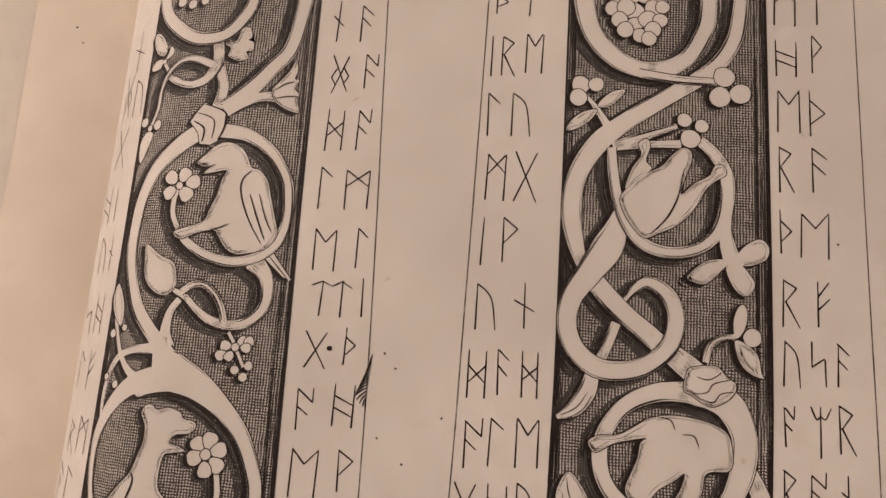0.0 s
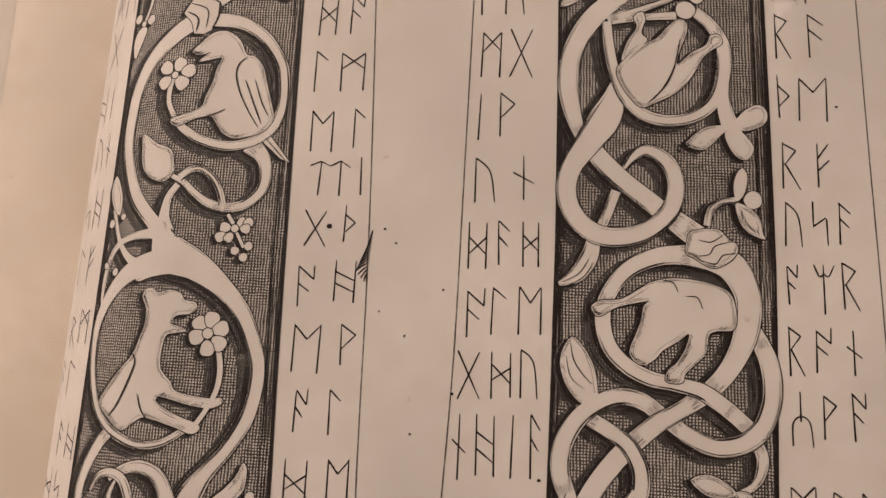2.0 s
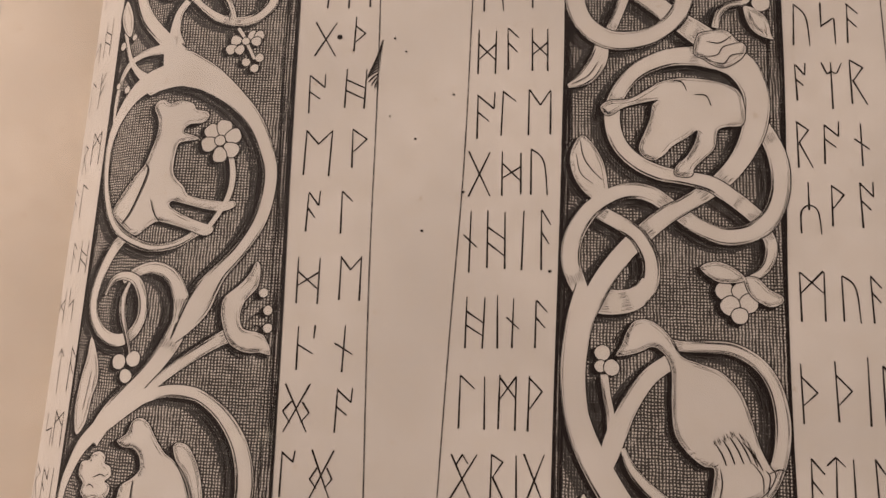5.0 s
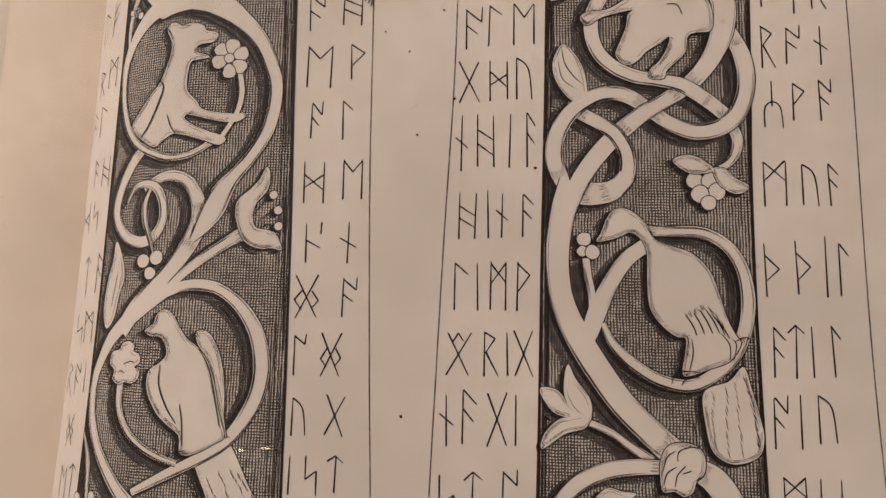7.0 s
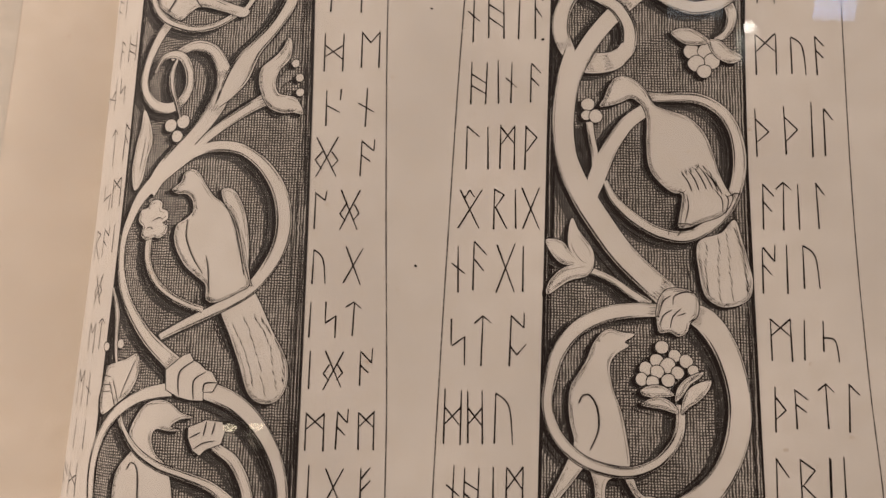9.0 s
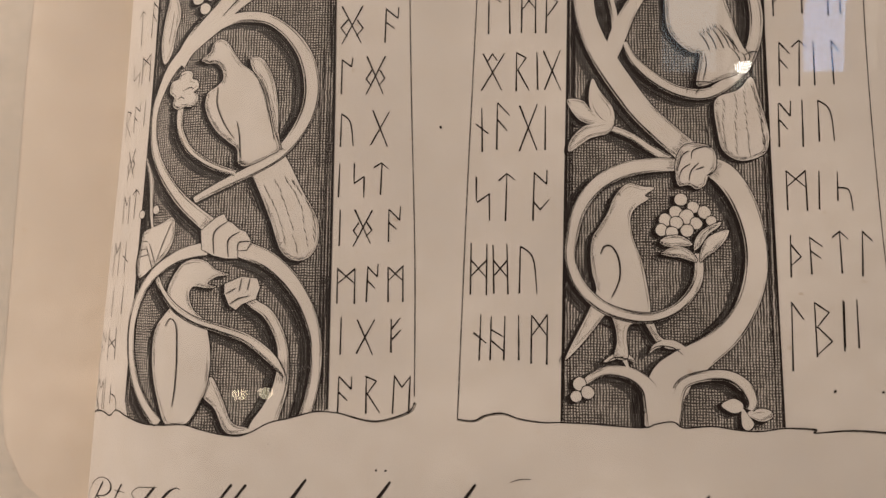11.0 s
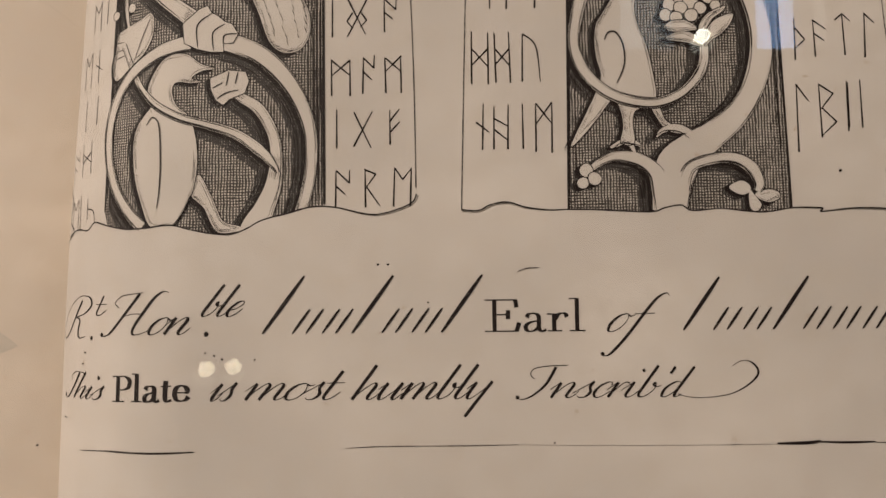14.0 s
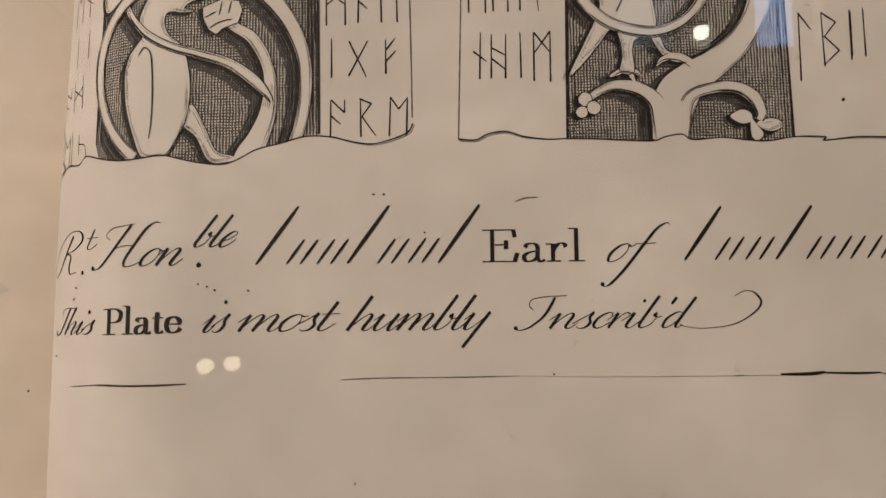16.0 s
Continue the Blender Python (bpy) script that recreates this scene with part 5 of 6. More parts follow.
stroke(right_panel, 9, 0.26, [(47.8, -97.9), (48.1, -101), (47.2, -104.8)])
stroke(right_panel, 9, 0.26, [(43.2, -108), (44.1, -105.5), (47.5, -105.1), (49.7, -105.4)])
stroke(right_panel, 9, 0.26, [(45.3, -108.2), (46.6, -106.7), (49.4, -106.4)])
stroke(right_panel, 9, 0.26, [(56.8, -97.7), (57.6, -99.2), (56.9, -102.7)])
stroke(right_panel, 9, 0.26, [(57.4, -98.3), (59.6, -97.4), (61.1, -97.9)])
stroke(right_panel, 9, 0.26, [(54.3, -96.5), (56.1, -99), (56.2, -102.1)])
berry(right_panel, 4, [(24.2, -75.5, 1.6), (23.8, -78.3, 1.2)])
berry(right_panel, 5, [(26.1, -78.5, 1.6)])
vine(right_panel, "thin_stem", 3, [(24.6, -80, 1.6), (25.1, -84.2, 1.6), (25.8, -88.1, 1.6), (25.6, -91.3, 0.8)])
form(right_panel, "striped_tail", 2, [(50.2, -109.7), (55.8, -107.1), (59, -103.9), (60.6, -108.8), (62.1, -114.8), (62.8, -119), (61.8, -122.7), (58.7, -124.5), (55.1, -124.7), (51.8, -122.4), (50.5, -117.6)])
ticks(right_panel, 5, [(52.2, -110.2), (51.8, -116.4), (52.5, -121.2)], 6)
ticks(right_panel, 5, [(55.1, -108.9), (55, -116.3), (55.1, -122.9)], 6)
ticks(right_panel, 5, [(57.2, -107.7), (57.6, -116.2), (57.8, -122.8)], 6)
ticks(right_panel, 5, [(59.2, -106.4), (61, -114.9), (61.6, -120.9)], 14)
form(right_panel, "leaf_lobe", 3, [(20.4, -104.2), (22, -107.3), (25.1, -111.6), (25.4, -115.3), (22.4, -115.4), (19.7, -111.7), (19.5, -107.4)])
form(right_panel, "leaf_lobe", 3, [(14, -109.8), (17.8, -109.9), (20.3, -113), (22.4, -115.4), (19.7, -115.8), (16.5, -114.3)])
form(right_panel, "leaf_lobe", 3, [(25.4, -115), (24, -118.1), (19.6, -119.5), (14.6, -122.9), (14.9, -119.9), (17.8, -116.7), (20.9, -115.7)])
vine(right_panel, "thin_stem", 2, [(24.9, -116.9, 1.4), (29.6, -118.8, 1.6), (33.9, -121.7, 1.8), (38.7, -124.6, 1.8)])
# right panel
form(right_panel, "leafy_knot", 6, [(40.3, -124.9), (41.7, -121.8), (44, -120.7), (47.8, -121.1), (49.8, -123.2), (49.7, -126.8), (47.9, -128.9), (47.1, -131), (45.1, -132), (43.3, -131), (40.8, -131.1), (40.2, -128.3)])
stroke(right_panel, 9, 0.30, [(40.5, -127.7), (41.7, -123.9), (43.5, -122.5)])
stroke(right_panel, 9, 0.30, [(40.9, -129.6), (41.7, -127.2), (43.7, -125.8)])
stroke(right_panel, 9, 0.30, [(44, -124.6), (44.4, -122.5), (47.1, -121.5), (49.2, -121.8)])
stroke(right_panel, 9, 0.30, [(43.3, -130), (43.9, -127.5), (45.8, -125.5)])
stroke(right_panel, 9, 0.30, [(45, -127.2), (47, -126.5)])
stroke(right_panel, 9, 0.30, [(47.6, -128.6), (49.4, -127.7)])
vine(right_panel, "ring_vine", 4.5, [(41.6, -126, 2.8), (34.2, -126.2, 3.4), (27.3, -127.6, 3.7), (21.4, -131.1, 3.5), (17.1, -136.8, 3.2), (15.2, -143.6, 2.8), (14.7, -149.2, 2.5), (16.2, -154.3, 2.5), (19.5, -158.6, 2.5), (23.5, -161.4, 2.5), (28.9, -163, 2.5), (34.2, -163.2, 2.4), (39.6, -161.1, 2.3), (43.3, -157.3, 2.2), (45.1, -153.2, 2.1), (45.3, -147.7, 1.9)])
vine(right_panel, "ring_vine", 3, [(47, -125.8, 4.2), (51.7, -128.3, 5.6), (55.6, -133.8, 5.6), (58, -140.7, 5.3), (58.9, -147.6, 5.2), (58.1, -154.5, 5.2), (55.6, -161.3, 5.1), (51.7, -166.7, 5.7), (46.4, -171.1, 6.4), (41.3, -174.6, 8), (37.9, -178.3, 9.6), (36.5, -183.6, 8.8), (35.8, -188.9, 7.9)])
form(right_panel, "pale_figure", 4, [(35, -131.8), (32, -131.4), (29.3, -130.7), (27.3, -131.7), (25.2, -134.5), (23.8, -138), (21.7, -141.5), (20.1, -144.3), (19.6, -148.5), (20, -152.7), (20.9, -156.8), (19.5, -160.9), (16.8, -166.4), (13.4, -173.5), (16.7, -170.5), (20.1, -166.4), (23.5, -162.3), (25.2, -165), (25.7, -169), (25.1, -172.7), (28.1, -172.7), (27.9, -167.7), (28.9, -164.9), (32.2, -164.2), (33.6, -161.5), (33, -156), (31.8, -149.8), (29.8, -144.3), (29.2, -139.4), (30.6, -136.6), (33.6, -134.5), (32.7, -133.6)], label="plain pale figure shape without features")
form(right_panel, "leg", 3, [(32.2, -163.8), (34.2, -164.3), (35.5, -167.3), (37.7, -168.8), (41.1, -170.2), (38.1, -170.5), (35.8, -169.6), (34.1, -167.6)])
stroke(right_panel, 9, 0.44, [(21.9, -148.1), (22.8, -146.3), (24.6, -146.3), (26.2, -149.2), (26.4, -154), (24.5, -158.5)])
vine(right_panel, "toe", 3.2, [(26.8, -171.7, 1.4), (24.3, -173, 1.1), (22.6, -173.8, 0.4)])
vine(right_panel, "toe", 3.2, [(27, -172, 1.3), (28.7, -172.9, 1), (29.9, -173.7, 0.4)])
vine(right_panel, "toe", 3.2, [(26.8, -172.1, 1.2), (27.8, -174.1, 0.9), (28.4, -175.3, 0.3)])
vine(right_panel, "toe", 3.2, [(36.4, -169.2, 1.4), (34.5, -170.1, 1), (33.4, -171.4, 0.3)])
vine(right_panel, "toe", 3.2, [(36.4, -169.2, 1.5), (38.5, -169, 1.2), (40.6, -169.8, 1), (42.3, -171, 0.4)])
stroke(right_panel, 5, 0.28, [(23, -174.2), (25.1, -172.8), (28.1, -173.1), (30.1, -173.6)])
stroke(right_panel, 5, 0.28, [(33.4, -171), (35.4, -169.9), (38.7, -170.2), (41.1, -171.8)])
form(right_panel, "petal_leaf", 8.6, [(36.1, -145.0), (38.1, -143.6), (41.3, -143.6), (43.8, -145.5), (41.3, -146.0), (38.0, -146.1)])
form(right_panel, "petal_leaf", 8.8, [(36.4, -147.8), (38.9, -146.4), (41.9, -146.4), (44.2, -148.2), (44.5, -149.7), (41.2, -148.8), (38.3, -148.4)])
form(right_panel, "petal_leaf", 9, [(45.5, -149.7), (46.0, -146.3), (47.5, -143.9), (49.9, -142.5), (52.4, -142.0), (51.5, -144.5), (49.2, -146.9), (47.2, -148.2)])
form(right_panel, "petal_leaf", 8.4, [(44.2, -146.9), (44.6, -144.2), (46.7, -141.7), (50.6, -140.0), (49.8, -141.4), (47.6, -143.0), (45.7, -145.7)])
berry(right_panel, 4, [(41.3, -134.6, 1.5), (44.2, -136.5, 1.4), (40.0, -137.7, 1.5), (46.8, -137.7, 1.5), (37.5, -139.6, 1.5), (42.6, -138.8, 1.7), (40.1, -140.3, 1.5), (44.8, -140.4, 1.4), (48.4, -139.8, 1.2), (36.5, -142.1, 1.4), (39.0, -142.7, 1.4), (42.6, -142.2, 1.5)])
vine(right_panel, "curling_vine", 3.12, [(34.8, -190.3, 4.8), (34.1, -184.3, 4.5), (32.9, -179.7, 3.7), (29.4, -176.8, 3), (24, -175.9, 2.3), (20, -177.3, 1.7), (17.6, -179.1, 1.2)])
berry(right_panel, 4, [(16.8, -179.1, 1.5), (16, -182.1, 1.3), (18.7, -181.1, 1.5)])
vine(right_panel, "curling_vine", 3.24, [(38.9, -183.6, 2.9), (40.9, -178.6, 2.4), (46.5, -176.6, 2.3), (51.7, -176.7, 2.5), (55.3, -179, 2.9), (56.8, -182.2, 2.6), (56.1, -184.2, 1.6)])
joint(right_panel, 3.4, [(36.2, -179.5, 6.0), (36.0, -184.0, 6.4), (35.9, -187.6, 6.6)])
form(right_panel, "trefoil_lobe", 3, [(49.7, -183.3), (52.3, -181.8), (54.4, -182.7), (54.4, -184.4), (52.2, -185)])
form(right_panel, "trefoil_lobe", 3, [(54.4, -184), (55.9, -185.7), (57, -187.5), (55.6, -189), (54.3, -187.7)])
form(right_panel, "trefoil_lobe", 3, [(55.7, -184.8), (58.7, -183.9), (61, -184.5), (61.2, -185.9), (59, -186.8), (56.7, -186.1)])

for stem in list(STEMS):
    shade_stem(*stem)
for shape in list(SHAPES):
    shade_shape(*shape)

# ---- runes: strokes in a unit box, stem at the left, from the foot up ----
RUNES = {
    "I": [((0, 0), (0, 1))],
    "N": [((0.5, 0), (0.5, 1)), ((0, 0.62), (1, 0.40))],
    "A": [((0, 0), (0, 1)), ((0, 1), (0.9, 0.74)), ((0, 0.64), (0.75, 0.42))],
    "O": [((0, 0), (0, 0.95)), ((0, 0.95), (0.95, 0.66), (0.97, 1)), ((0, 0.57), (0.7, 0.37))],
    "G": [((0, 1), (0.95, 0.05)), ((0.95, 1), (0.05, 0)), ((0.3, 0.66), (0, 0.42), (0.3, 0.22)), ((0.7, 0.66), (1, 0.45), (0.7, 0.24))],
    "LO": [((0, 0), (0, 0.97)), ((0, 0.97), (0.9, 0.76), (1.0, 1.02))],
    "D": [((0, 0), (0, 1)), ((1, 0), (1, 1)), ((0, 0.69), (1, 0.33)), ((1, 0.68), (0, 0.36))],
    "L": [((0, 0), (0, 1)), ((0, 1), (1, 0.76))],
    "M": [((0, 0), (0, 1)), ((1, 0), (1, 1)), ((0, 0.98), (1, 0.57)), ((1, 1), (0, 0.57))],
    "E": [((0, 0), (0, 1)), ((1, 0), (1, 1)), ((0, 1), (0.5, 0.68), (1, 1))],
    "T": [((0, 0), (0, 1)), ((-0.45, 0.84), (0, 1), (0.45, 0.84))],
    "X": [((0, 0), (1, 1)), ((0, 1), (1, 0))],
    "TH": [((0, 0), (0, 1)), ((0, 0.76), (1, 0.5), (0, 0.26))],
    "W": [((0, 0), (0, 1)), ((0, 1), (1, 0.74), (0.05, 0.42))],
    "H": [((0, 0), (0, 1)), ((1, 0), (1, 1)), ((0, 0.72), (1, 0.52)), ((0, 0.44), (1, 0.24))],
    "U": [((0, 0), (0, 1)), ((0, 1), (0.75, 0.72), (1, 0))],
    "R": [((0, 0), (0, 1)), ((0, 1), (0.8, 0.84), (0.1, 0.54)), ((0.1, 0.54), (1, 0))],
    "F": [((0, 0), (0, 1)), ((0, 0.66), (0.9, 0.98)), ((0, 0.36), (0.95, 0.64))],
    "S": [((0, 1), (0, 0.42)), ((0, 0.42), (1, 0.62)), ((1, 0.62), (1, 0))],
    "Y": [((0, 0), (0, 1)), ((-0.6, 0.98), (-0.3, 0.74), (0, 0.8), (0.3, 0.74), (0.6, 0.98))],
    "B": [((0, 0), (0, 1)), ((0, 1), (0.9, 0.8), (0.1, 0.54)), ((0.1, 0.54), (1, 0.28), (0, 0.04))],
    "P": [((0, 0), (0, 0.97)), ((0, 0.97), (0.8, 0.74), (0.84, 1)), ((0, 0.38), (0.45, 0.24), (1, 0.42))],
    "HH": [((0, 0.25), (0, 1)), ((0, 0.6), (0.7, 0.5), (0.95, 0))],
    "UI": [((0.5, 0.45), (0.5, 1)), ((0, 0), (0.1, 0.42), (0.5, 0.55), (0.9, 0.42), (1, 0))],
    "K": [((0, 0), (0, 1)), ((0, 0.6), (1, 0.37)), ((1.05, 1.06), (1.02, 0.76))],
    "OE": [((0, 0), (1, 1)), ((0, 1), (0.95, 0)), ((0.22, 0.74), (0.47, 0.98), (0.7, 0.8))],
}


CURVED = ("U", "UI", "HH", "Y")


def rune(sign, u, low, high, width):
    """One incised rune, drawn stroke by stroke."""
    bm = bmesh.new()
    lean = rnd.uniform(-0.25, 0.25)
    fine = 0.8 if u < -97 else 1.0
    for number, line in enumerate(RUNES[sign]):
        jit = lambda: rnd.uniform(-0.12, 0.12)
        points = [(u + x * width + lean * y + jit(), low + y * (high - low) + 2 * jit()) for x, y in line]
        if sign in CURVED:
            path = smooth(points, steps=6)
        else:
            path = [p for a, c in zip(points, points[1:]) for p in smooth((a, c), steps=5)]
        n = len(path)
        w = [fine * (0.085 + 0.04 * math.sin(math.pi * (i + 0.8) / (n + 0.6)) + 0.085 * (1 - i / n) ** 1.5 + 0.05 * rnd.random()) for i in range(n)]
        strip(bm, path, w, [-a for a in w], 0.05 + 0.006 * number, 0)
    return part("rune", fit_roll(bm), ink, plate, place=on_sheet)


for row in (
    (("N", -44.8, 72.9, 84.4, 2.9), ("A", -37.2, 73.3, 83.5, 3.2), ("G", -43.6, 59.1, 69.3, 4.3), ("O", -35.0, 60.6, 70.2, 3.2), ("D", -43.4, 43.9, 54.8, 4.0), ("O", -35.6, 44.6, 55.4, 3.1), ("L", -43.5, 29.0, 39.7, 2.8), ("M", -37.0, 29.4, 39.4, 5.6), ("E", -43.2, 13.6, 24.0, 5.2), ("L", -32.7, 15.0, 24.7, 2.5), ("T", -40.4, 2.9, 11.4, 5.4), ("T", -35.3, 3.0, 11.6, 5.1), ("I", -30.3, 3.3, 12.4, 0.5), ("X", -42.8, -9.2, -0.6, 5.1), ("TH", -33.3, -7.8, 0.7, 2.4),),
    (("O", -43.1, -23.3, -13.8, 3.7), ("H", -34.8, -22.0, -12.5, 4.7),),
    (("TH", -2.8, 82.6, 89.7, 2.6), ("I", 5.5, 82.5, 88.5, 0.6), ("I", -3.5, 65.7, 76.4, 0.6), ("R", -0.8, 65.8, 76.5, 3.4), ("E", 5.1, 66.9, 77.5, 3.9), ("L", -3.4, 50.1, 61.1, 2.8), ("U", 2.6, 50.4, 61.4, 4.4), ("M", -2.8, 33.6, 45.4, 4.4), ("X", 4.0, 34.0, 46.1, 5.4), ("I", -2.9, 17.7, 29.3, 0.5), ("W", 2.1, 18.7, 29.7, 3.4), ("U", -3.1, 2.7, 13.1, 4.5), ("N", 5.6, 3.2, 14.3, 4.8), ("D", -4.0, -13.3, -2.4, 3.9), ("A", 2.8, -12.1, -1.6, 2.8),),
    (("D", 8.3, -12.1, -1.8, 3.6), ("O", -3.9, -28.6, -17.7, 4.1), ("L", 1.7, -28.1, -17.3, 3.1), ("E", 7.8, -27.6, -16.8, 4.8),),
    (("M", 65.9, 82.6, 93.4, 4.8), ("I", 76.0, 83.0, 91.5, 0.5), ("H", 66.1, 69.1, 78.5, 4.8), ("W", 74.7, 70.3, 80.0, 2.4), ("E", 66.4, 54.6, 65.5, 5.0), ("TH", 74.0, 54.3, 65.9, 3.3), ("R", 66.6, 39.9, 51.1, 3.3), ("A", 74.2, 40.3, 51.2, 3.9), ("TH", 66.6, 25.0, 35.5, 2.6), ("E", 71.2, 24.2, 35.0, 6.1), ("R", 66.8, 7.9, 19.0, 3.8), ("F", 74.6, 8.7, 18.9, 2.8), ("U", 66.8, -5.3, 4.8, 3.5), ("S", 72.9, -4.9, 5.2, 3.0), ("A", 78.5, -4.4, 5.0, 2.7),),
    (("O", 66.9, -18.2, -9.4, 2.2), ("Y", 74.5, -20.0, -9.0, 3.6), ("R", 78.6, -19.0, -8.7, 3.4),),
    (("N", -108.0, 67.3, 79.5, 6.9), ("U", -102.4, 53.7, 64.4, 4.3), ("G", -110.5, 53.5, 67.1, 5.4), ("X", -110.0, 39.6, 51.0, 6.8), ("I", -119.7, 42.0, 51.3, -0.1), ("H", -114.4, 24.0, 35.3, 6.5), ("I", -103.5, 24.8, 33.7, 1.2), ("U", -109.4, 10.6, 20.3, 4.8), ("N", -102.9, 11.1, 20.4, 2.7), ("S", -114.2, -5.2, 4.1, 5.8), ("H", -105.0, -5.0, 5.3, 4.0), ("L", -111.5, -19.7, -10.0, 4.6), ("F", -103.6, -19.2, -9.5, 3.1), ("R", -109.9, -35.2, -27.6, 4.1), ("M", -103.3, -34.3, -25.9, 4.2),),
    (("E", -43.2, -38.2, -27.6, 5.9), ("W", -32.1, -36.4, -27.0, 3.2), ("O", -41.5, -51.6, -41.9, 2.6), ("L", -33.7, -51.8, -41.8, 2.5),),
    (("X", -5.3, -42.2, -31.8, 4.8), ("D", 2.2, -41.7, -31.6, 4.2), ("U", 8.5, -41.4, -30.8, 3.7),),
    (("R", 66.6, -33.8, -23.5, 3.0), ("O", 72.1, -32.8, -23.2, 3.3), ("N", 78.5, -33.1, -23.4, 3.1), ("UI", 66.3, -48.4, -37.3, 4.2), ("W", 73.1, -46.8, -37.5, 2.6), ("O", 79.3, -47.0, -36.5, 2.8),),
    (("D", -42.5, -67.6, -57.2, 4.8), ("E", -32.9, -66.2, -56.7, 4.5), ("K", -41.2, -82.0, -72.6, 3.5), ("N", -33.3, -82.0, -71.9, 4.2),),
    (("N", -6.3, -59.2, -45.7, 3.2), ("H", -0.6, -58.4, -45.5, 3.7), ("I", 6.9, -58.6, -45.1, 0.5), ("A", 11.0, -58.3, -44.9, 2.2), ("H", -4.9, -75.9, -64.7, 3.8), ("I", 2.0, -75.4, -64.3, 0.5), ("N", 3.7, -75.2, -64.7, 2.8), ("A", 10.1, -74.9, -65.0, 2.8),),
    (("L", -106.4, -47.4, -38.4, 4.0), ("A", -114.3, -47.7, -38.7, 5.4), ("H", -101.5, -61.5, -53.7, 3.6), ("A", -106.9, -61.3, -53.6, 3.0), ("D", -117.1, -73.9, -65.0, 8.8), ("S", -104.6, -73.3, -64.7, 2.8), ("T", -105.2, -90.2, -79.7, 4.8), ("A", -99.2, -89.5, -79.1, 2.6),),
    (("G", -43.3, -95.2, -84.9, 5.7), ("O", -32.0, -94.4, -85.1, 3.4), ("LO", -42.8, -108.3, -98.8, 2.7), ("G", -36.6, -108.5, -98.4, 4.8), ("U", -42.5, -121.6, -113.4, 3.2), ("X", -34.8, -121.6, -112.6, 4.2), ("I", -42.5, -134.6, -126.0, 0.5), ("S", -38.8, -134.5, -126.3, 2.6), ("T", -32.0, -134.0, -126.0, 4.1),),
    (("L", -5.6, -92.6, -81.4, 3.2), ("I", -0.2, -92.5, -81.3, 0.5), ("M", 2.7, -92.4, -81.2, 3.4), ("W", 8.9, -92.6, -81.2, 2.9), ("OE", -7.2, -107.4, -97.5, 5.4), ("R", 1.4, -107.2, -97.4, 3.1), ("I", 6.7, -107.1, -97.5, 0.5), ("X", 8.5, -107.0, -96.8, 4.1), ("N", -8.5, -123.0, -111.6, 3.3), ("A", -3.2, -122.3, -110.5, 3.3), ("X", 2.2, -122.7, -110.9, 4.3), ("I", 8.7, -122.5, -111.1, 0.5),),
    (("M", 65.6, -67.3, -56.6, 4.8), ("U", 74.0, -67.2, -57.2, 3.5), ("A", 80.1, -67.2, -57.2, 2.3), ("TH", 64.9, -88.1, -75.8, 3.0), ("TH", 71.9, -87.3, -75.1, 3.0), ("I", 78.1, -87.9, -74.4, 0.5), ("L", 81.1, -87.8, -75.6, 2.2), ("A", 65.8, -106.2, -95.0, 2.7), ("T", 70.6, -106.1, -94.3, 4.1), ("I", 74.1, -106.0, -94.6, 0.5), ("L", 78.7, -105.9, -94.5, 1.9), ("O", 65.3, -121.4, -109.9, 2.9), ("I", 70.9, -121.2, -109.7, 0.5), ("U", 74.7, -119.9, -109.6, 3.6),),
    (("S", -109.1, -102.6, -95.3, 4.5), ("M", -102.9, -101.8, -93.9, 4.3), ("R", -113.0, -115.7, -107.4, 5.4), ("O", -105.7, -115.3, -106.9, 3.2), ("I", -99.9, -114.2, -106.7, 0.9), ("G", -107.9, -128.0, -120.0, 4.7), ("I", -119.7, -129.0, -121.8, 5.7), ("T", -101.1, -139.2, -131.5, 4.0), ("E", -108.0, -140.3, -132.7, 3.8),),
    (("I", -41.9, -147.1, -137.7, 0.5), ("G", -38.6, -146.9, -137.9, 4.6), ("O", -29.7, -146.0, -137.1, 2.7), ("M", -42.0, -161.1, -152.3, 4.3), ("O", -34.7, -160.5, -151.4, 2.7), ("M", -29.5, -160.3, -151.7, 3.7),),
    (("S", -8.0, -140.0, -129.4, 3.0), ("T", -0.9, -140.5, -128.2, 4.6), ("P", 5.8, -140.3, -127.7, 3.7), ("D", -9.4, -158.3, -146.0, 4.0), ("D", -3.8, -158.1, -146.1, 3.4), ("U", 2.5, -157.9, -146.3, 4.2),),
    (("M", 66.5, -137.1, -127.3, 4.6), ("I", 74.1, -136.9, -127.1, 0.5), ("HH", 78.5, -136.8, -127.6, 3.6), ("TH", 66.9, -153.1, -142.9, 2.3), ("A", 71.6, -152.3, -143.4, 3.3), ("T", 78.6, -152.1, -141.9, 4.0), ("L", 83.4, -152.5, -141.7, 2.5),),
    (("I", -40.8, -173.3, -164.3, 0.6), ("X", -37.0, -173.2, -164.9, 4.2), ("F", -28.3, -172.7, -164.4, 2.5), ("O", -40.9, -187.7, -178.5, 3.3), ("R", -34.1, -187.3, -178.4, 3.3), ("E", -27.6, -187.2, -178.2, 3.8),),
    (("N", -8.5, -174.2, -163.3, 3.0), ("H", -4.4, -174.2, -163.6, 3.3), ("I", 2.4, -174.1, -163.1, 0.5), ("M", 5.3, -174.7, -163.1, 3.8),),
    (("L", 66.5, -175.2, -159.1, 2.9), ("B", 72.0, -171.8, -158.8, 3.6), ("I", 78.3, -170.4, -158.4, 0.5),),
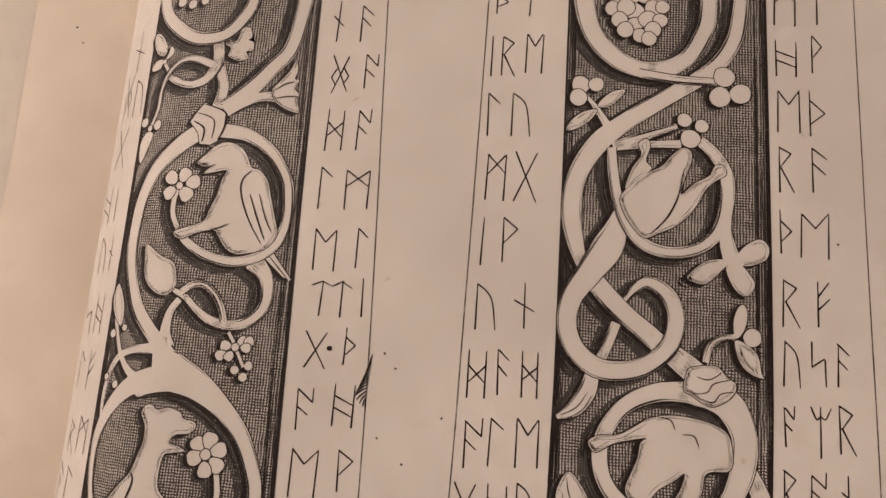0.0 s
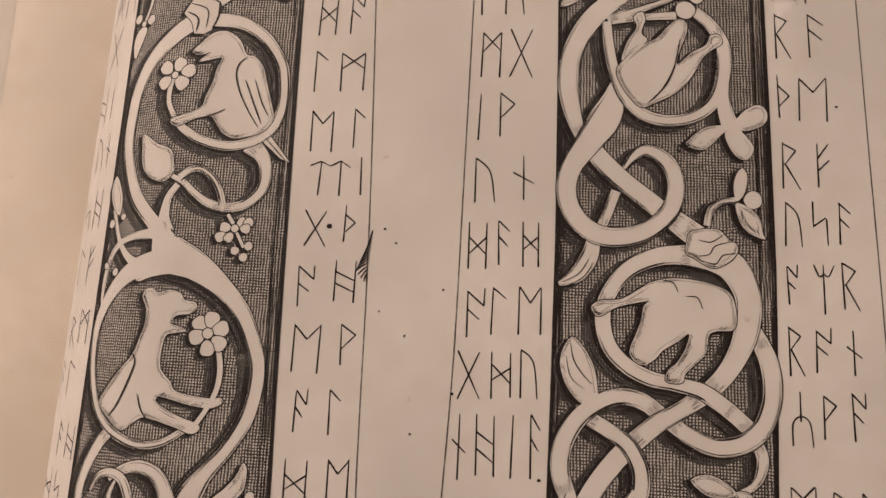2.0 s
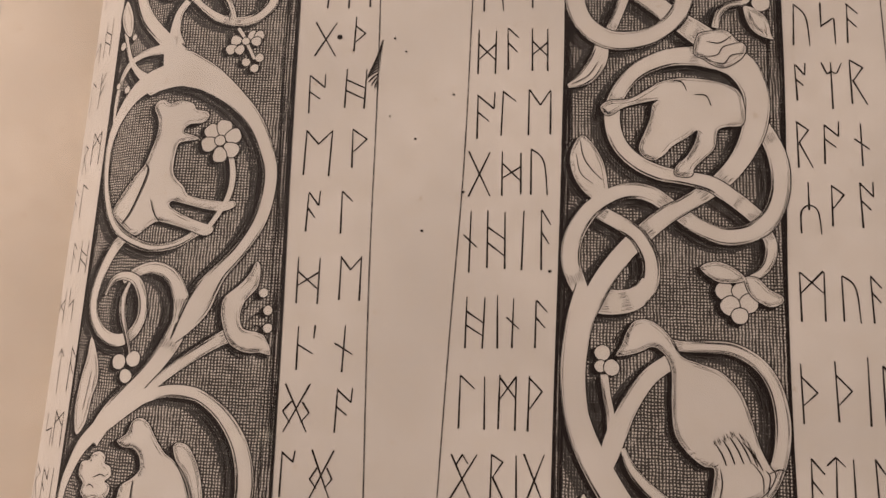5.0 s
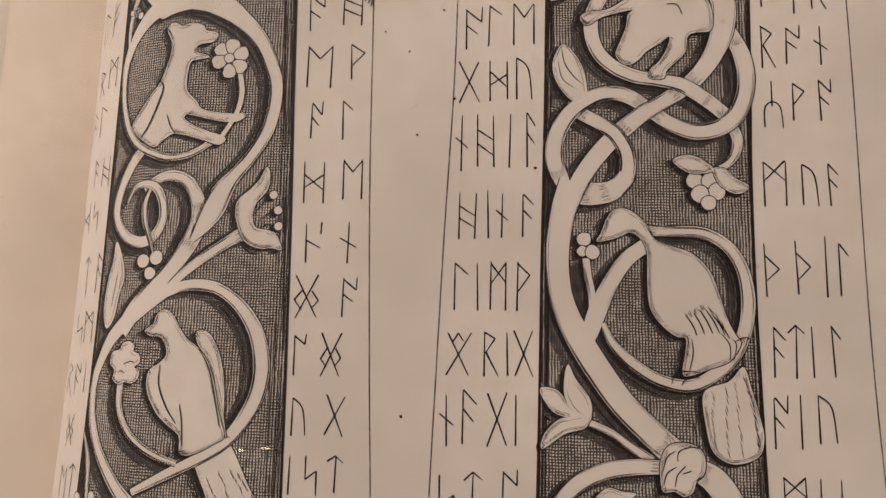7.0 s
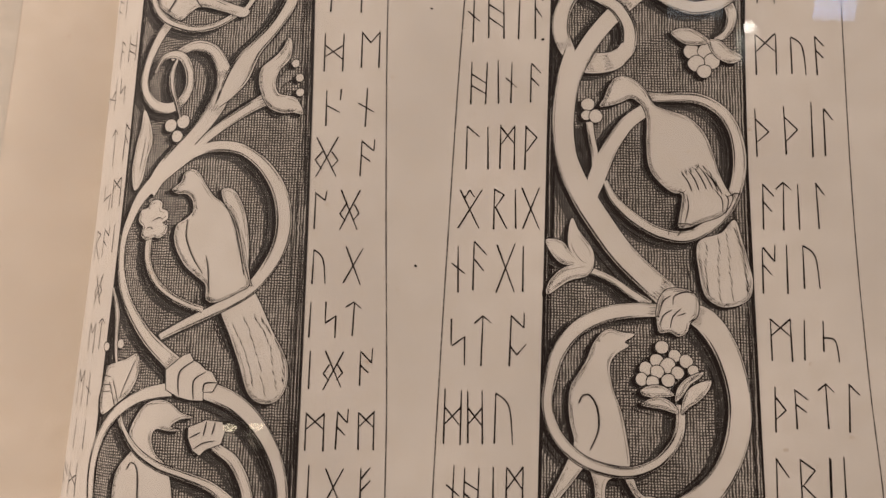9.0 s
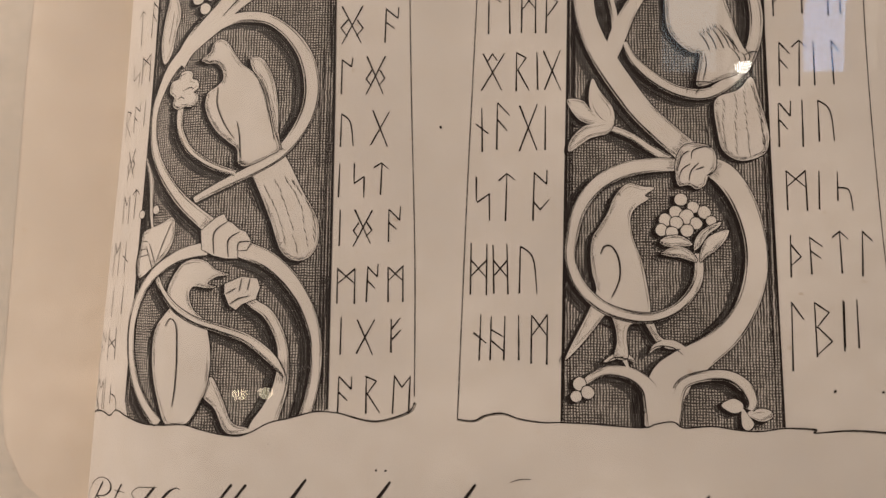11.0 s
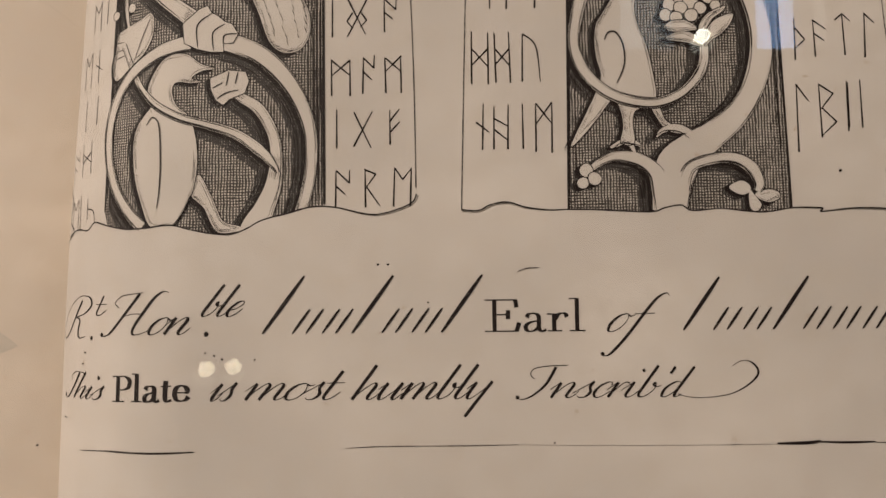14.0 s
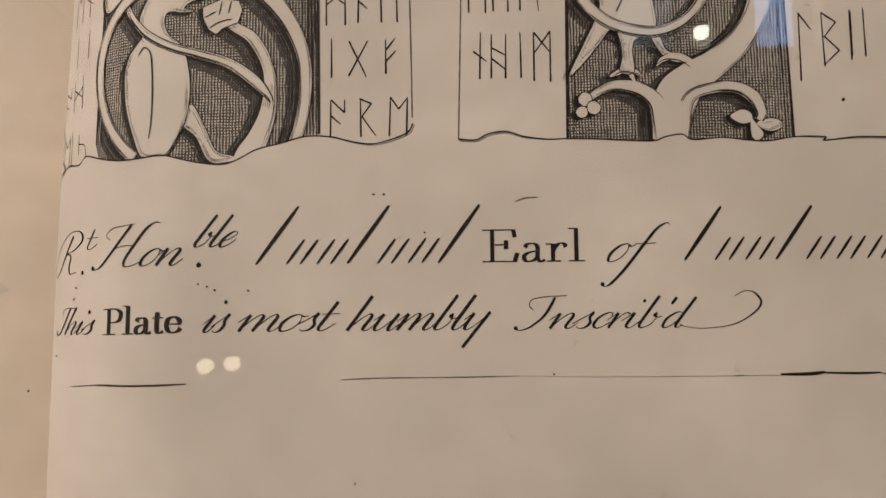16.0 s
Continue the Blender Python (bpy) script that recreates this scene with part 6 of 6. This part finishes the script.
    (("N", -105.8, -154.2, -145.5, 3.3), ("E", -112.8, -154.4, -145.3, 4.4), ("I", -103.7, -164.9, -157.3, 0.9), ("I", -110.4, -165.4, -157.6, 1.4), ("D", -110.7, -176.9, -168.5, 5.2), ("O", -119.4, -177.8, -169.7, 5.8), ("HH", -106.2, -189.8, -182.9, 4.3), ("I", -110.3, -189.8, -181.5, 1.3), ("E", -117.2, -190.2, -182.6, 5.2),),
    (("I", 78.6, -169.4, -158.4, 0.6), ("I", 81.6, -169.4, -158.0, 0.6),),
):
    for sign in row:
        rune(*sign)


# ---- margin lines, broken lower edges, specks ----
stroke(plate, 0, 0.26, [(-33.6, 166), (-31.1, 85), (-28.5, 21.5), (-27.3, -16), (-26.6, -60), (-25.0, -106), (-23.1, -150), (-22.5, -183)], "margin_line", faint_ink, taper=False)
stroke(plate, 0, 0.26, [(-5.0, 166), (-5.2, 82), (-6.0, 5), (-6.6, -35), (-8.3, -73), (-9.5, -105), (-10.6, -136), (-12.1, -188)], "margin_line", faint_ink, taper=False)
stroke(plate, 0, 0.26, [(84.4, 166), (85.0, 90), (86.0, 20), (86.8, -30), (86.8, -97), (88.2, -140), (89.8, -165), (90.4, -188.6)], "margin_line", faint_ink, taper=False)
lower_margin([(-125.1, -192.4), (-110.5, -190.7), (-104.9, -191), (-101.4, -189.6), (-96.4, -190.7), (-90.5, -191.7), (-85.2, -191.8), (-78.9, -191.3), (-74.4, -192.2), (-70.1, -193.1), (-65.2, -193.6), (-61.7, -192.4), (-57.6, -190.3), (-52.1, -188.8), (-46.6, -187.4), (-41, -187.5), (-35.5, -188.9), (-31.3, -189.4), (-26.6, -188.4)])
lower_margin([(-1.5, -187), (2.6, -188), (7.9, -188.5), (12.4, -188.3), (18.6, -188.5), (23.9, -188.8), (31.8, -189), (34.5, -188.2), (38.4, -187.6), (41, -188.9), (47.5, -188.3), (52.7, -188.9), (57.9, -189.2), (64.1, -188.4), (70.8, -188.6), (78.4, -188.7), (86.1, -188.8)])
stroke(plate, 7, 0.34, [(-118.8, -191.6), (-110.6, -190.4), (-104.9, -191), (-101.5, -189.3), (-96.4, -190.5), (-90.5, -191.6), (-85.2, -191.6), (-78.9, -191.1), (-74.4, -192.1), (-70.1, -193), (-65.2, -193.4), (-61.7, -192.3), (-57.6, -190.1), (-52.1, -188.7), (-46.6, -187.2), (-41, -187.3), (-35.5, -188.6), (-31.3, -189), (-26.6, -187.8), (-23.4, -186.3), (-22.4, -184.4)], "broken_edge", taper=False)
stroke(plate, 7, 0.34, [(-12.1, -188.1), (-8.2, -188.3), (-5.5, -187), (-1.5, -186.4), (2.6, -187.6), (7.9, -188.3), (12.4, -188.2), (18.6, -188.3), (23.9, -188.6), (31.8, -188.9), (34.5, -188), (38.4, -187.4), (41, -188.7), (47.5, -188.2), (52.7, -188.8), (57.9, -189.1), (64.1, -188.2), (70.8, -188.3), (70.7, -189.1), (77.8, -188.4), (83.4, -188.4), (90.1, -188.9)], "broken_edge", taper=False)
stroke(plate, 0.3, 0.4, [(-124.9, -177.9), (-118.1, -182.5), (-120.1, -187.3), (-115, -190.4), (-123.3, -192.6)], "broken_edge", taper=False)
for i in range(15):
    k = i / 14
    right = -26.6 - 0.6 * k
    left = -27.0 - 3.2 * (k / 0.72 if k < 0.72 else (1.02 - k) / 0.30)
    v = -5.0 - 10.6 * k
    stroke(plate, 0.2, 0.34, [(right, v), ((right + left) / 2 - 0.1, v - 1.0), (left, v - 2.3)], "ink_blot_mark")
stroke(plate, 0.2, 0.57, [(-24.1, -4.5), (-23.8, -4.6), (-23.6, -4.5)], "speck")
stroke(plate, 0.2, 0.46, [(-21.3, -7.8), (-21, -7.9), (-20.8, -7.8)], "speck")
stroke(plate, 0.2, 0.50, [(-9.8, -18.3), (-9.5, -18.3), (-9.3, -18.3)], "speck")
stroke(plate, 0.2, 0.54, [(-18.1, -29.1), (-17.9, -29.1), (-17.6, -29)], "speck")
stroke(plate, 0.2, 1.18, [(-37.6, -4.3), (-37, -4.4), (-36.4, -4.3)], "speck")
stroke(plate, 0.2, 0.50, [(-15.6, -50.3), (-15.4, -50.4), (-15.1, -50.3)], "speck")
stroke(plate, 0.2, 0.66, [(-6.8, -41.3), (-6.5, -41.3), (-6.2, -41.3)], "speck")
stroke(plate, 0.2, 0.43, [(-24.2, -23.8), (-24, -23.8), (-23.8, -23.8)], "speck")
stroke(plate, 0.2, 0.57, [(-15.7, -50.4), (-15.4, -50.4), (-15.2, -50.4)], "speck")
stroke(plate, 0.2, 0.66, [(12.6, -58.4), (12.9, -58.5), (13.3, -58.4)], "speck")
stroke(plate, 0.2, 0.45, [(-17.5, -116.9), (-17.3, -116.9), (-17, -116.9)], "speck")
stroke(plate, 0.2, 0.55, [(-17.7, -116.7), (-17.4, -116.7), (-17.1, -116.6)], "speck")
stroke(plate, 0.2, 0.57, [(75.5, -179.4), (75.8, -179.5), (76.1, -179.4)], "speck")
stroke(plate, 0.2, 0.57, [(86.3, -179.5), (86.6, -179.5), (86.9, -179.5)], "speck")
stroke(plate, 0.2, 0.49, [(-31.5, -200.4), (-31.3, -200.5), (-31, -200.4)], "speck")
stroke(plate, 0.2, 0.49, [(-29.2, -200.4), (-29, -200.5), (-28.7, -200.4)], "speck")
stroke(plate, 0.2, 0.42, [(-115.8, -236.6), (-114.8, -236.6), (-114, -236.5)], "speck")
stroke(plate, 0.2, 0.42, [(-104.3, -220.3), (-103.9, -220.4), (-103.4, -220.3)], "speck")
stroke(plate, 0.2, 0.42, [(-105.2, -223), (-104.7, -223.1), (-104.3, -223)], "speck")
stroke(plate, 0.2, 0.40, [(-70.2, -220.1), (-70, -220.1), (-69.8, -220.1)], "speck")
stroke(plate, 0.2, 0.40, [(-68.2, -220.6), (-68, -220.7), (-67.8, -220.6)], "speck")
stroke(plate, 0.2, 0.48, [(-66.5, -221.4), (-66.2, -221.5), (-66, -221.4)], "speck")
stroke(plate, 0.2, 0.40, [(-59.1, -221.6), (-58.9, -221.7), (-58.7, -221.6)], "speck")
stroke(plate, 0.2, 0.39, [(7.9, -240.5), (8.1, -240.6), (8.3, -240.5)], "speck")
stroke(plate, 0.2, 0.40, [(89, -236), (89.2, -236), (89.4, -236)], "speck")
stroke(plate, 0.2, 0.42, [(-35.5, -263.3), (-35.3, -263.3), (-35.1, -263.3)], "speck")
stroke(plate, 0.2, 0.53, [(75.4, -179.7), (75.6, -179.7), (75.9, -179.7)], "speck")
stroke(plate, 0.2, 0.54, [(79.2, 28.1), (79.5, 28), (79.7, 28.1)], "speck")
stroke(plate, 0.2, 0.41, [(-20.1, -209.1), (-19.9, -209.2), (-19.7, -209.1)], "speck")
stroke(plate, 0.2, 0.25, [(0.4, -202.4), (2.7, -201.6), (5.5, -201.5)], "broken_rule", faint_ink)
stroke(plate, 0.2, 0.3, [(-104.5, -243.2), (-93.7, -242.3), (-86.8, -242.2)], "broken_rule", faint_ink)
stroke(plate, 0.2, 0.42, [(-95.5, -242.4), (-82.2, -242.2), (-72, -241.8)], "broken_rule")
stroke(plate, 0.2, 0.22, [(-38.5, -241.3), (-30.6, -241), (-19.9, -241)], "broken_rule", faint_ink)
stroke(plate, 0.2, 0.22, [(-19.9, -241), (-12, -241), (0, -240.9)], "broken_rule", faint_ink)
stroke(plate, 0.2, 0.22, [(47.2, -241.4), (49.9, -241.3)], "broken_rule", faint_ink)
stroke(plate, 0.2, 0.75, [(57.8, -241.2), (64.9, -241.1), (67.6, -240.7)], "broken_rule")
stroke(plate, 0.2, 0.5, [(66.2, -240.9), (74.4, -241.1), (79.9, -241)], "broken_rule")
stroke(plate, 0.2, 0.25, [(79.9, -241.2), (87.5, -241.3)], "broken_rule", faint_ink)
stroke(plate, 0.2, 0.3, [(97.4, -188.1), (97.6, -191.2), (97.1, -194.9)], "broken_rule", faint_ink)
stroke(plate, 0.2, 0.2, [(98.4, -189.5), (98.2, -192.6)], "broken_rule", faint_ink)
stroke(plate, 0.2, 0.07, [(0, -240.9), (20.2, -241.3), (54, -241.4), (59.4, -241.2)], "broken_rule", faint_ink)


# ---- the dedication under the plate ----
# each letter in writing order, in units of its x-height, upright; then its advance
SCRIPT = {
    "i": ([[(-0.15, 0.45), (0.0, 0.75), (0.13, 1.0)], [(0.15, 1), (0.13, 0.5), (0.13, 0.15), (0.25, 0), (0.4, 0.1), (0.52, 0.42)]], 0.5),
    "n": ([[(-0.1, 0.55), (0.12, 1)], [(0.15, 1), (0.13, 0)], [(0.14, 0.15), (0.35, 0.75), (0.55, 1), (0.68, 0.85), (0.66, 0.4), (0.66, 0.12), (0.78, 0), (0.92, 0.12), (1.02, 0.4)]], 0.98),
    "m": ([[(-0.1, 0.55), (0.12, 1)], [(0.15, 1), (0.13, 0)], [(0.14, 0.15), (0.33, 0.75), (0.52, 1), (0.64, 0.85), (0.62, 0.4), (0.60, 0)],
           [(0.62, 0.15), (0.82, 0.75), (1.0, 1), (1.13, 0.85), (1.11, 0.4), (1.11, 0.12), (1.22, 0), (1.36, 0.12), (1.46, 0.4)]], 1.42),
    "u": ([[(-0.1, 0.6), (0.1, 1)], [(0.12, 1), (0.1, 0.3), (0.2, 0), (0.38, 0.1), (0.6, 0.6), (0.68, 1)], [(0.7, 1), (0.66, 0.15), (0.8, 0), (0.98, 0.38)]], 0.93),
    "o": ([[(0.45, 1), (0.2, 0.9), (0.03, 0.5), (0.1, 0.08), (0.3, 0), (0.52, 0.2), (0.6, 0.6), (0.5, 0.95), (0.42, 1)], [(0.52, 0.93), (0.66, 0.85), (0.78, 0.92)]], 0.68),
    "s": ([[(-0.15, 0.3), (0.2, 0.8), (0.38, 1.08)], [(0.38, 1.08), (0.36, 0.7), (0.5, 0.36), (0.42, 0.06), (0.22, 0), (0.08, 0.12)]], 0.62),
    "t": ([[(0.15, 1.75), (0.12, 0.9), (0.1, 0.2), (0.22, 0), (0.4, 0.1), (0.58, 0.45)], [(-0.12, 1), (0.5, 1.02)]], 0.5),
    "h": ([[(0.14, 2.1), (0.12, 1.0), (0.1, 0)], [(0.11, 0.15), (0.35, 0.75), (0.55, 1), (0.68, 0.85), (0.66, 0.4), (0.66, 0.12), (0.78, 0), (0.92, 0.12), (1.02, 0.4)]], 0.98),
    "b": ([[(0.14, 2.1), (0.1, 0.8), (0.1, 0.2), (0.25, 0), (0.48, 0.2), (0.56, 0.6), (0.48, 0.95), (0.44, 0.8), (0.6, 0.68), (0.75, 0.75)]], 0.7),
    "l": ([[(0.14, 2.1), (0.1, 0.8), (0.1, 0.2), (0.22, 0), (0.38, 0.1), (0.5, 0.42)]], 0.46),
    "y": ([[(-0.1, 0.6), (0.1, 1)], [(0.12, 1), (0.1, 0.3), (0.2, 0), (0.38, 0.1), (0.6, 0.6), (0.68, 1)], [(0.72, 1.05), (0.64, 0), (0.58, -1.1)]], 0.8),
    "c": ([[(0.5, 0.8), (0.48, 0.98), (0.3, 1), (0.08, 0.7), (0.05, 0.25), (0.22, 0), (0.42, 0.1), (0.6, 0.4)]], 0.55),
    "r": ([[(-0.1, 0.5), (0.12, 1)], [(0.15, 1), (0.12, 0)], [(0.13, 0.2), (0.3, 0.8), (0.45, 1.0), (0.60, 0.92)]], 0.6),
    "d": ([[(0.5, 0.95), (0.3, 1), (0.06, 0.6), (0.08, 0.1), (0.25, 0), (0.45, 0.3), (0.56, 0.9)], [(0.62, 2.0), (0.56, 0.9), (0.54, 0.15), (0.66, 0), (0.8, 0.15)]], 0.8),
    "e": ([[(0.02, 0.35), (0.3, 0.5), (0.5, 0.8), (0.4, 1), (0.2, 0.9), (0.04, 0.45), (0.12, 0.05), (0.3, 0), (0.5, 0.2), (0.62, 0.5)]], 0.58),
    "f": ([[(0.95, 2.0), (0.75, 2.15), (0.52, 1.85), (0.42, 1.0), (0.36, 0), (0.26, -0.8), (0.12, -1.3), (-0.1, -1.35)], [(0.05, 0.98), (0.85, 1.02)]], 0.6),
    "I": ([[(0.25, 1.25), (-0.02, 1.55), (-0.05, 1.95), (0.4, 2.12), (1.14, 2.17)], [(0.74, 2.05), (0.8, 0.92), (0.6, 0.2), (0.35, -0.08), (0.1, -0.05)]], 1.2),
    "T": ([[(0.15, 1.35), (-0.05, 1.7), (0.1, 2.0), (0.5, 2.1), (1.0, 2.0)], [(0.6, 2.05), (0.6, 0.9), (0.45, 0.1), (0.2, -0.1), (0, 0)]], 0.95),
    "H": ([[(0.3, 1.6), (-0.05, 1.9), (0.1, 2.3), (0.5, 2.4), (1.06, 2.5)], [(0.95, 2.45), (0.85, 1.54), (0.72, 0.64), (0.55, -0.02), (0.2, -0.15)], [(0.7, 1.02), (1.2, 1.22), (1.75, 1.2)],
           [(2.2, 2.5), (1.95, 2.55), (1.75, 2.2), (1.68, 1.3), (1.66, 0.4), (1.85, 0.0), (2.2, 0.05), (2.5, 0.3)]], 2.45),
    "R": ([[(1.05, 2.3), (0.95, 1.2), (0.8, 0.3), (0.45, -0.1), (0.1, 0.1), (0.02, 0.9), (0.25, 1.9), (0.8, 2.55), (1.4, 2.5), (1.7, 2.0), (1.5, 1.5), (1.05, 1.25), (1.35, 1.1), (1.5, 0.4), (1.75, 0.0), (2.1, 0.1)]], 2.1),
    "'": ([[(0.12, 2.0), (0.1, 1.55)]], 0.22),
    " ": ([], 0.4),
}
ROMAN = {
    "E": ([[(0.4, 1.8), (0.4, 0)], [(0, 1.78), (1.28, 1.78)], [(0, 0.02), (1.32, 0.02)], [(0.5, 0.95), (0.95, 0.95)], [(1.26, 1.8), (1.32, 1.36)], [(1.3, 0), (1.42, 0.5)], [(0.96, 1.2), (0.96, 0.7)]], 1.58),
    "a": ([[(0.15, 0.78), (0.25, 0.97), (0.5, 1), (0.65, 0.8), (0.65, 0.2), (0.78, 0), (0.95, 0.1)], [(0.65, 0.6), (0.3, 0.5), (0.1, 0.28), (0.2, 0.02), (0.45, 0.05), (0.65, 0.25)]], 0.98),
    "r": ([[(0.3, 0.98), (0.3, 0)], [(0.32, 0.65), (0.5, 0.95), (0.72, 1.0), (0.84, 0.8)], [(0, 0.97), (0.3, 0.97)], [(0.05, 0.02), (0.62, 0.02)]], 0.93),
    "l": ([[(0.32, 1.85), (0.32, 0)], [(0, 1.83), (0.3, 1.83)], [(0, 0.02), (0.66, 0.02)]], 0.7),
    "P": ([[(0.4, 1.7), (0.4, 0)], [(0, 0.02), (0.85, 0.02)], [(0, 1.68), (0.45, 1.68)], [(0.4, 1.68), (0.85, 1.66), (1.15, 1.4), (1.1, 0.98), (0.8, 0.8), (0.45, 0.8)]], 1.28),
    "t": ([[(0.3, 1.35), (0.28, 0.9), (0.28, 0.2), (0.4, 0), (0.62, 0.1)], [(0.02, 0.98), (0.6, 0.98)]], 0.68),
    "e": ([[(0.12, 0.55), (0.4, 0.55), (0.75, 0.56), (0.7, 0.85), (0.45, 1), (0.2, 0.85), (0.1, 0.5), (0.2, 0.12), (0.45, 0), (0.7, 0.1), (0.82, 0.28)]], 0.88),
}


def pen_line(bm, points, hair, swell, both, h):
    """A line of a pointed burin: a hairline that swells where it runs down the page (or, for roman letters, upright)."""
    path = smooth(points, steps=7) if len(points) > 2 else smooth(points, steps=5)
    wide = []
    for i in range(len(path)):
        d = path[min(i + 1, len(path) - 1)] - path[max(i - 1, 0)]
        fall = -d[1] / (math.hypot(*d) or 1.0)
        fall = abs(fall) if both else max(0.0, fall)
        wide.append(0.5 * (hair + (swell - hair) * min(1.0, fall * 1.25) ** 1.6) * rnd.uniform(0.93, 1.07))
    wide = [sum(wide[max(0, i - 2):i + 3]) / len(wide[max(0, i - 2):i + 3]) for i in range(len(wide))]
    strip(bm, path, wide, [-w for w in wide], h, 0)


def ink_dot(bm, u, v, r, h):
    patch_face(bm, [(u + r * rnd.uniform(0.85, 1.1) * math.cos(k * math.pi / 5), v + r * rnd.uniform(0.85, 1.1) * math.sin(k * math.pi / 5)) for k in range(10)], h, 0)


def word(text, u0, u1, base, tall, slant=0.0, hair=0.2, swell=0.72, letters=SCRIPT, rise=0.0, drop=0.0):
    """An engraved word from u0 to u1 along its baseline; tall is its x-height, rise the baseline's climb, drop that of its end."""
    k = (u1 - u0) / sum(letters[c][1] for c in text)
    bm = bmesh.new()
    at, n = 0.0, 0
    for c in text:
        for line in letters[c][0]:
            points = [(u0 + (at + x) * k + slant * y * tall, base + y * tall + rise * (at + x) * k) for x, y in line]
            pen_line(bm, points, hair, swell, letters is ROMAN, 0.055 + 0.0012 * (n % 12))
            n += 1
        if c == "i" and letters is SCRIPT:
            ink_dot(bm, u0 + (at + 0.22) * k + slant * 1.75 * tall, base + 1.78 * tall, swell * 0.62, 0.07)
        if c in "ITH" or c == "f":
            x, y = letters[c][0][1 if c != "f" else 0][-1]
            ink_dot(bm, u0 + (at + x) * k + slant * y * tall, base + (y + 0.1) * tall, swell * 0.72, 0.071)
        at += letters[c][1]
    return part("lettering", fit_roll(bm), ink, plate, place=on_sheet)


def name_bars(u0, u1, low, tall, number, lofty):
    """A name as plain slanting bars of its size."""
    step = (u1 - u0) / number
    for i in range(number):
        top = tall if i in lofty else tall * 0.42
        u = u0 + step * (i + 0.2)
        pairs = [(u, top, 0.9)] if i in lofty else [(u, top, 0.62), (u + step * 0.45, top, 0.62)]
        for x, t0, w in pairs:
            stroke(plate, 0.2, w, [(x, low), (x + t0 * 0.36, low + t0 * 0.5), (x + t0 * 0.72, low + t0)], "lettering_bar")


word("R", -121.6, -104.5, -217.0, 3.9, 0.75, hair=0.2, swell=0.75)
word("t", -100.6, -97.3, -211.6, 2.6, 0.55, swell=0.5)
word("Hon", -98.0, -74.8, -215.9, 3.8, 0.72, swell=0.75)
word("ble", -71.8, -63.2, -211.9, 3.4, 0.72, swell=0.68)
word("Earl", -7.1, 15.9, -215.9, 4.0, 0.0, hair=0.3, swell=0.98, letters=ROMAN)
word("of", 20.0, 27.2, -216.1, 4.0, 0.72, swell=0.68)
word("This", -115.2, -97.3, -231.4, 3.0, 0.9, hair=0.2, swell=0.8, rise=0.02)
word("Plate", -93.1, -73.3, -231.2, 3.4, 0.0, hair=0.28, swell=1.15, letters=ROMAN, rise=0.03)
word("is", -69.3, -64.6, -230.7, 3.7, 0.72)
word("most", -61.7, -41.3, -230.6, 3.6, 0.72)
word("humbly", -37.7, -7.8, -230.7, 3.6, 0.72)
word("Inscrib'd", -0.5, 36.4, -230.7, 3.3, 0.72, swell=0.64)
for u, v, r in ((-101.3, -216.9, 0.55), (-69.9, -215.9, 0.6)):
    bm = bmesh.new()
    ink_dot(bm, u, v, r, 0.06)
    part("full_stop", fit_roll(bm), ink, plate, place=on_sheet)
bm = bmesh.new()
pen_line(bm, [(48.6, -224), (50.7, -222.9), (52.9, -223.2), (54.4, -225.3), (52.7, -227.7), (48, -230.2), (41.4, -231), (37.5, -230.6), (36, -230)], 0.16, 0.5, False, 0.06)
part("flourish", bm, ink, plate, place=on_sheet)
name_bars(-58.6, -11.5, -215.9, 12.9, 7, (0, 3, 6))
name_bars(36.5, 104.5, -215.9, 12.0, 10, (0, 3, 7))


# ---- faint print on the facing page ----
ghost, t, b = material("offset_print")
co = sheet_coords(t)
colour, fibre, mottle = paper_colour(t, co, (0.69, 0.555, 0.45))
grey = noise_of(t, co, 0.35, 5.0, 0.7)
t.links.new(blend(t, math_node(t, "ADD", 0.13, math_node(t, "MULTIPLY", ramp(t, grey, 0.30, 0.75), 0.24)), colour, (0.17, 0.18, 0.17)), b.inputs["Base Color"])
b.inputs["Roughness"].default_value = 0.85


def ghost_form(outline):
    bm = bmesh.new()
    patch_face(bm, outline, 0.05, 0)
    for i in range(20):
        bmesh.ops.bisect_plane(bm, geom=list(bm.verts) + list(bm.edges) + list(bm.faces), plane_co=(-3.0 * i, 0, 0), plane_no=(1, 0, 0))
    return part("offset_print", bm, ghost, facing_leaf, "faint grey offset of a stone shaft", facing)


ghost_form([(-33.5, 150), (-32.5, 95), (-31.0, 40), (-30.5, -40), (-31.5, -90), (-31.0, -130), (-30.5, -188), (-28.5, -203), (-23.0, -214), (-16.0, -220), (-24.0, -224), (-110, -228), (-110, 150)])


def page_speck(u, v, r):
    bm = bmesh.new()
    bmesh.ops.create_circle(bm, cap_ends=True, segments=9, radius=r, matrix=Matrix.Translation((u, v, 0.06)))
    part("speck", bm, ink, facing_leaf, place=facing)


for u, v, r in ((-19.3, 90.1, 0.38), (-16.8, 85.2, 0.28), (-10.5, -247.0, 0.3), (-26.0, -60.0, 0.2)):
    page_speck(u, v, r)
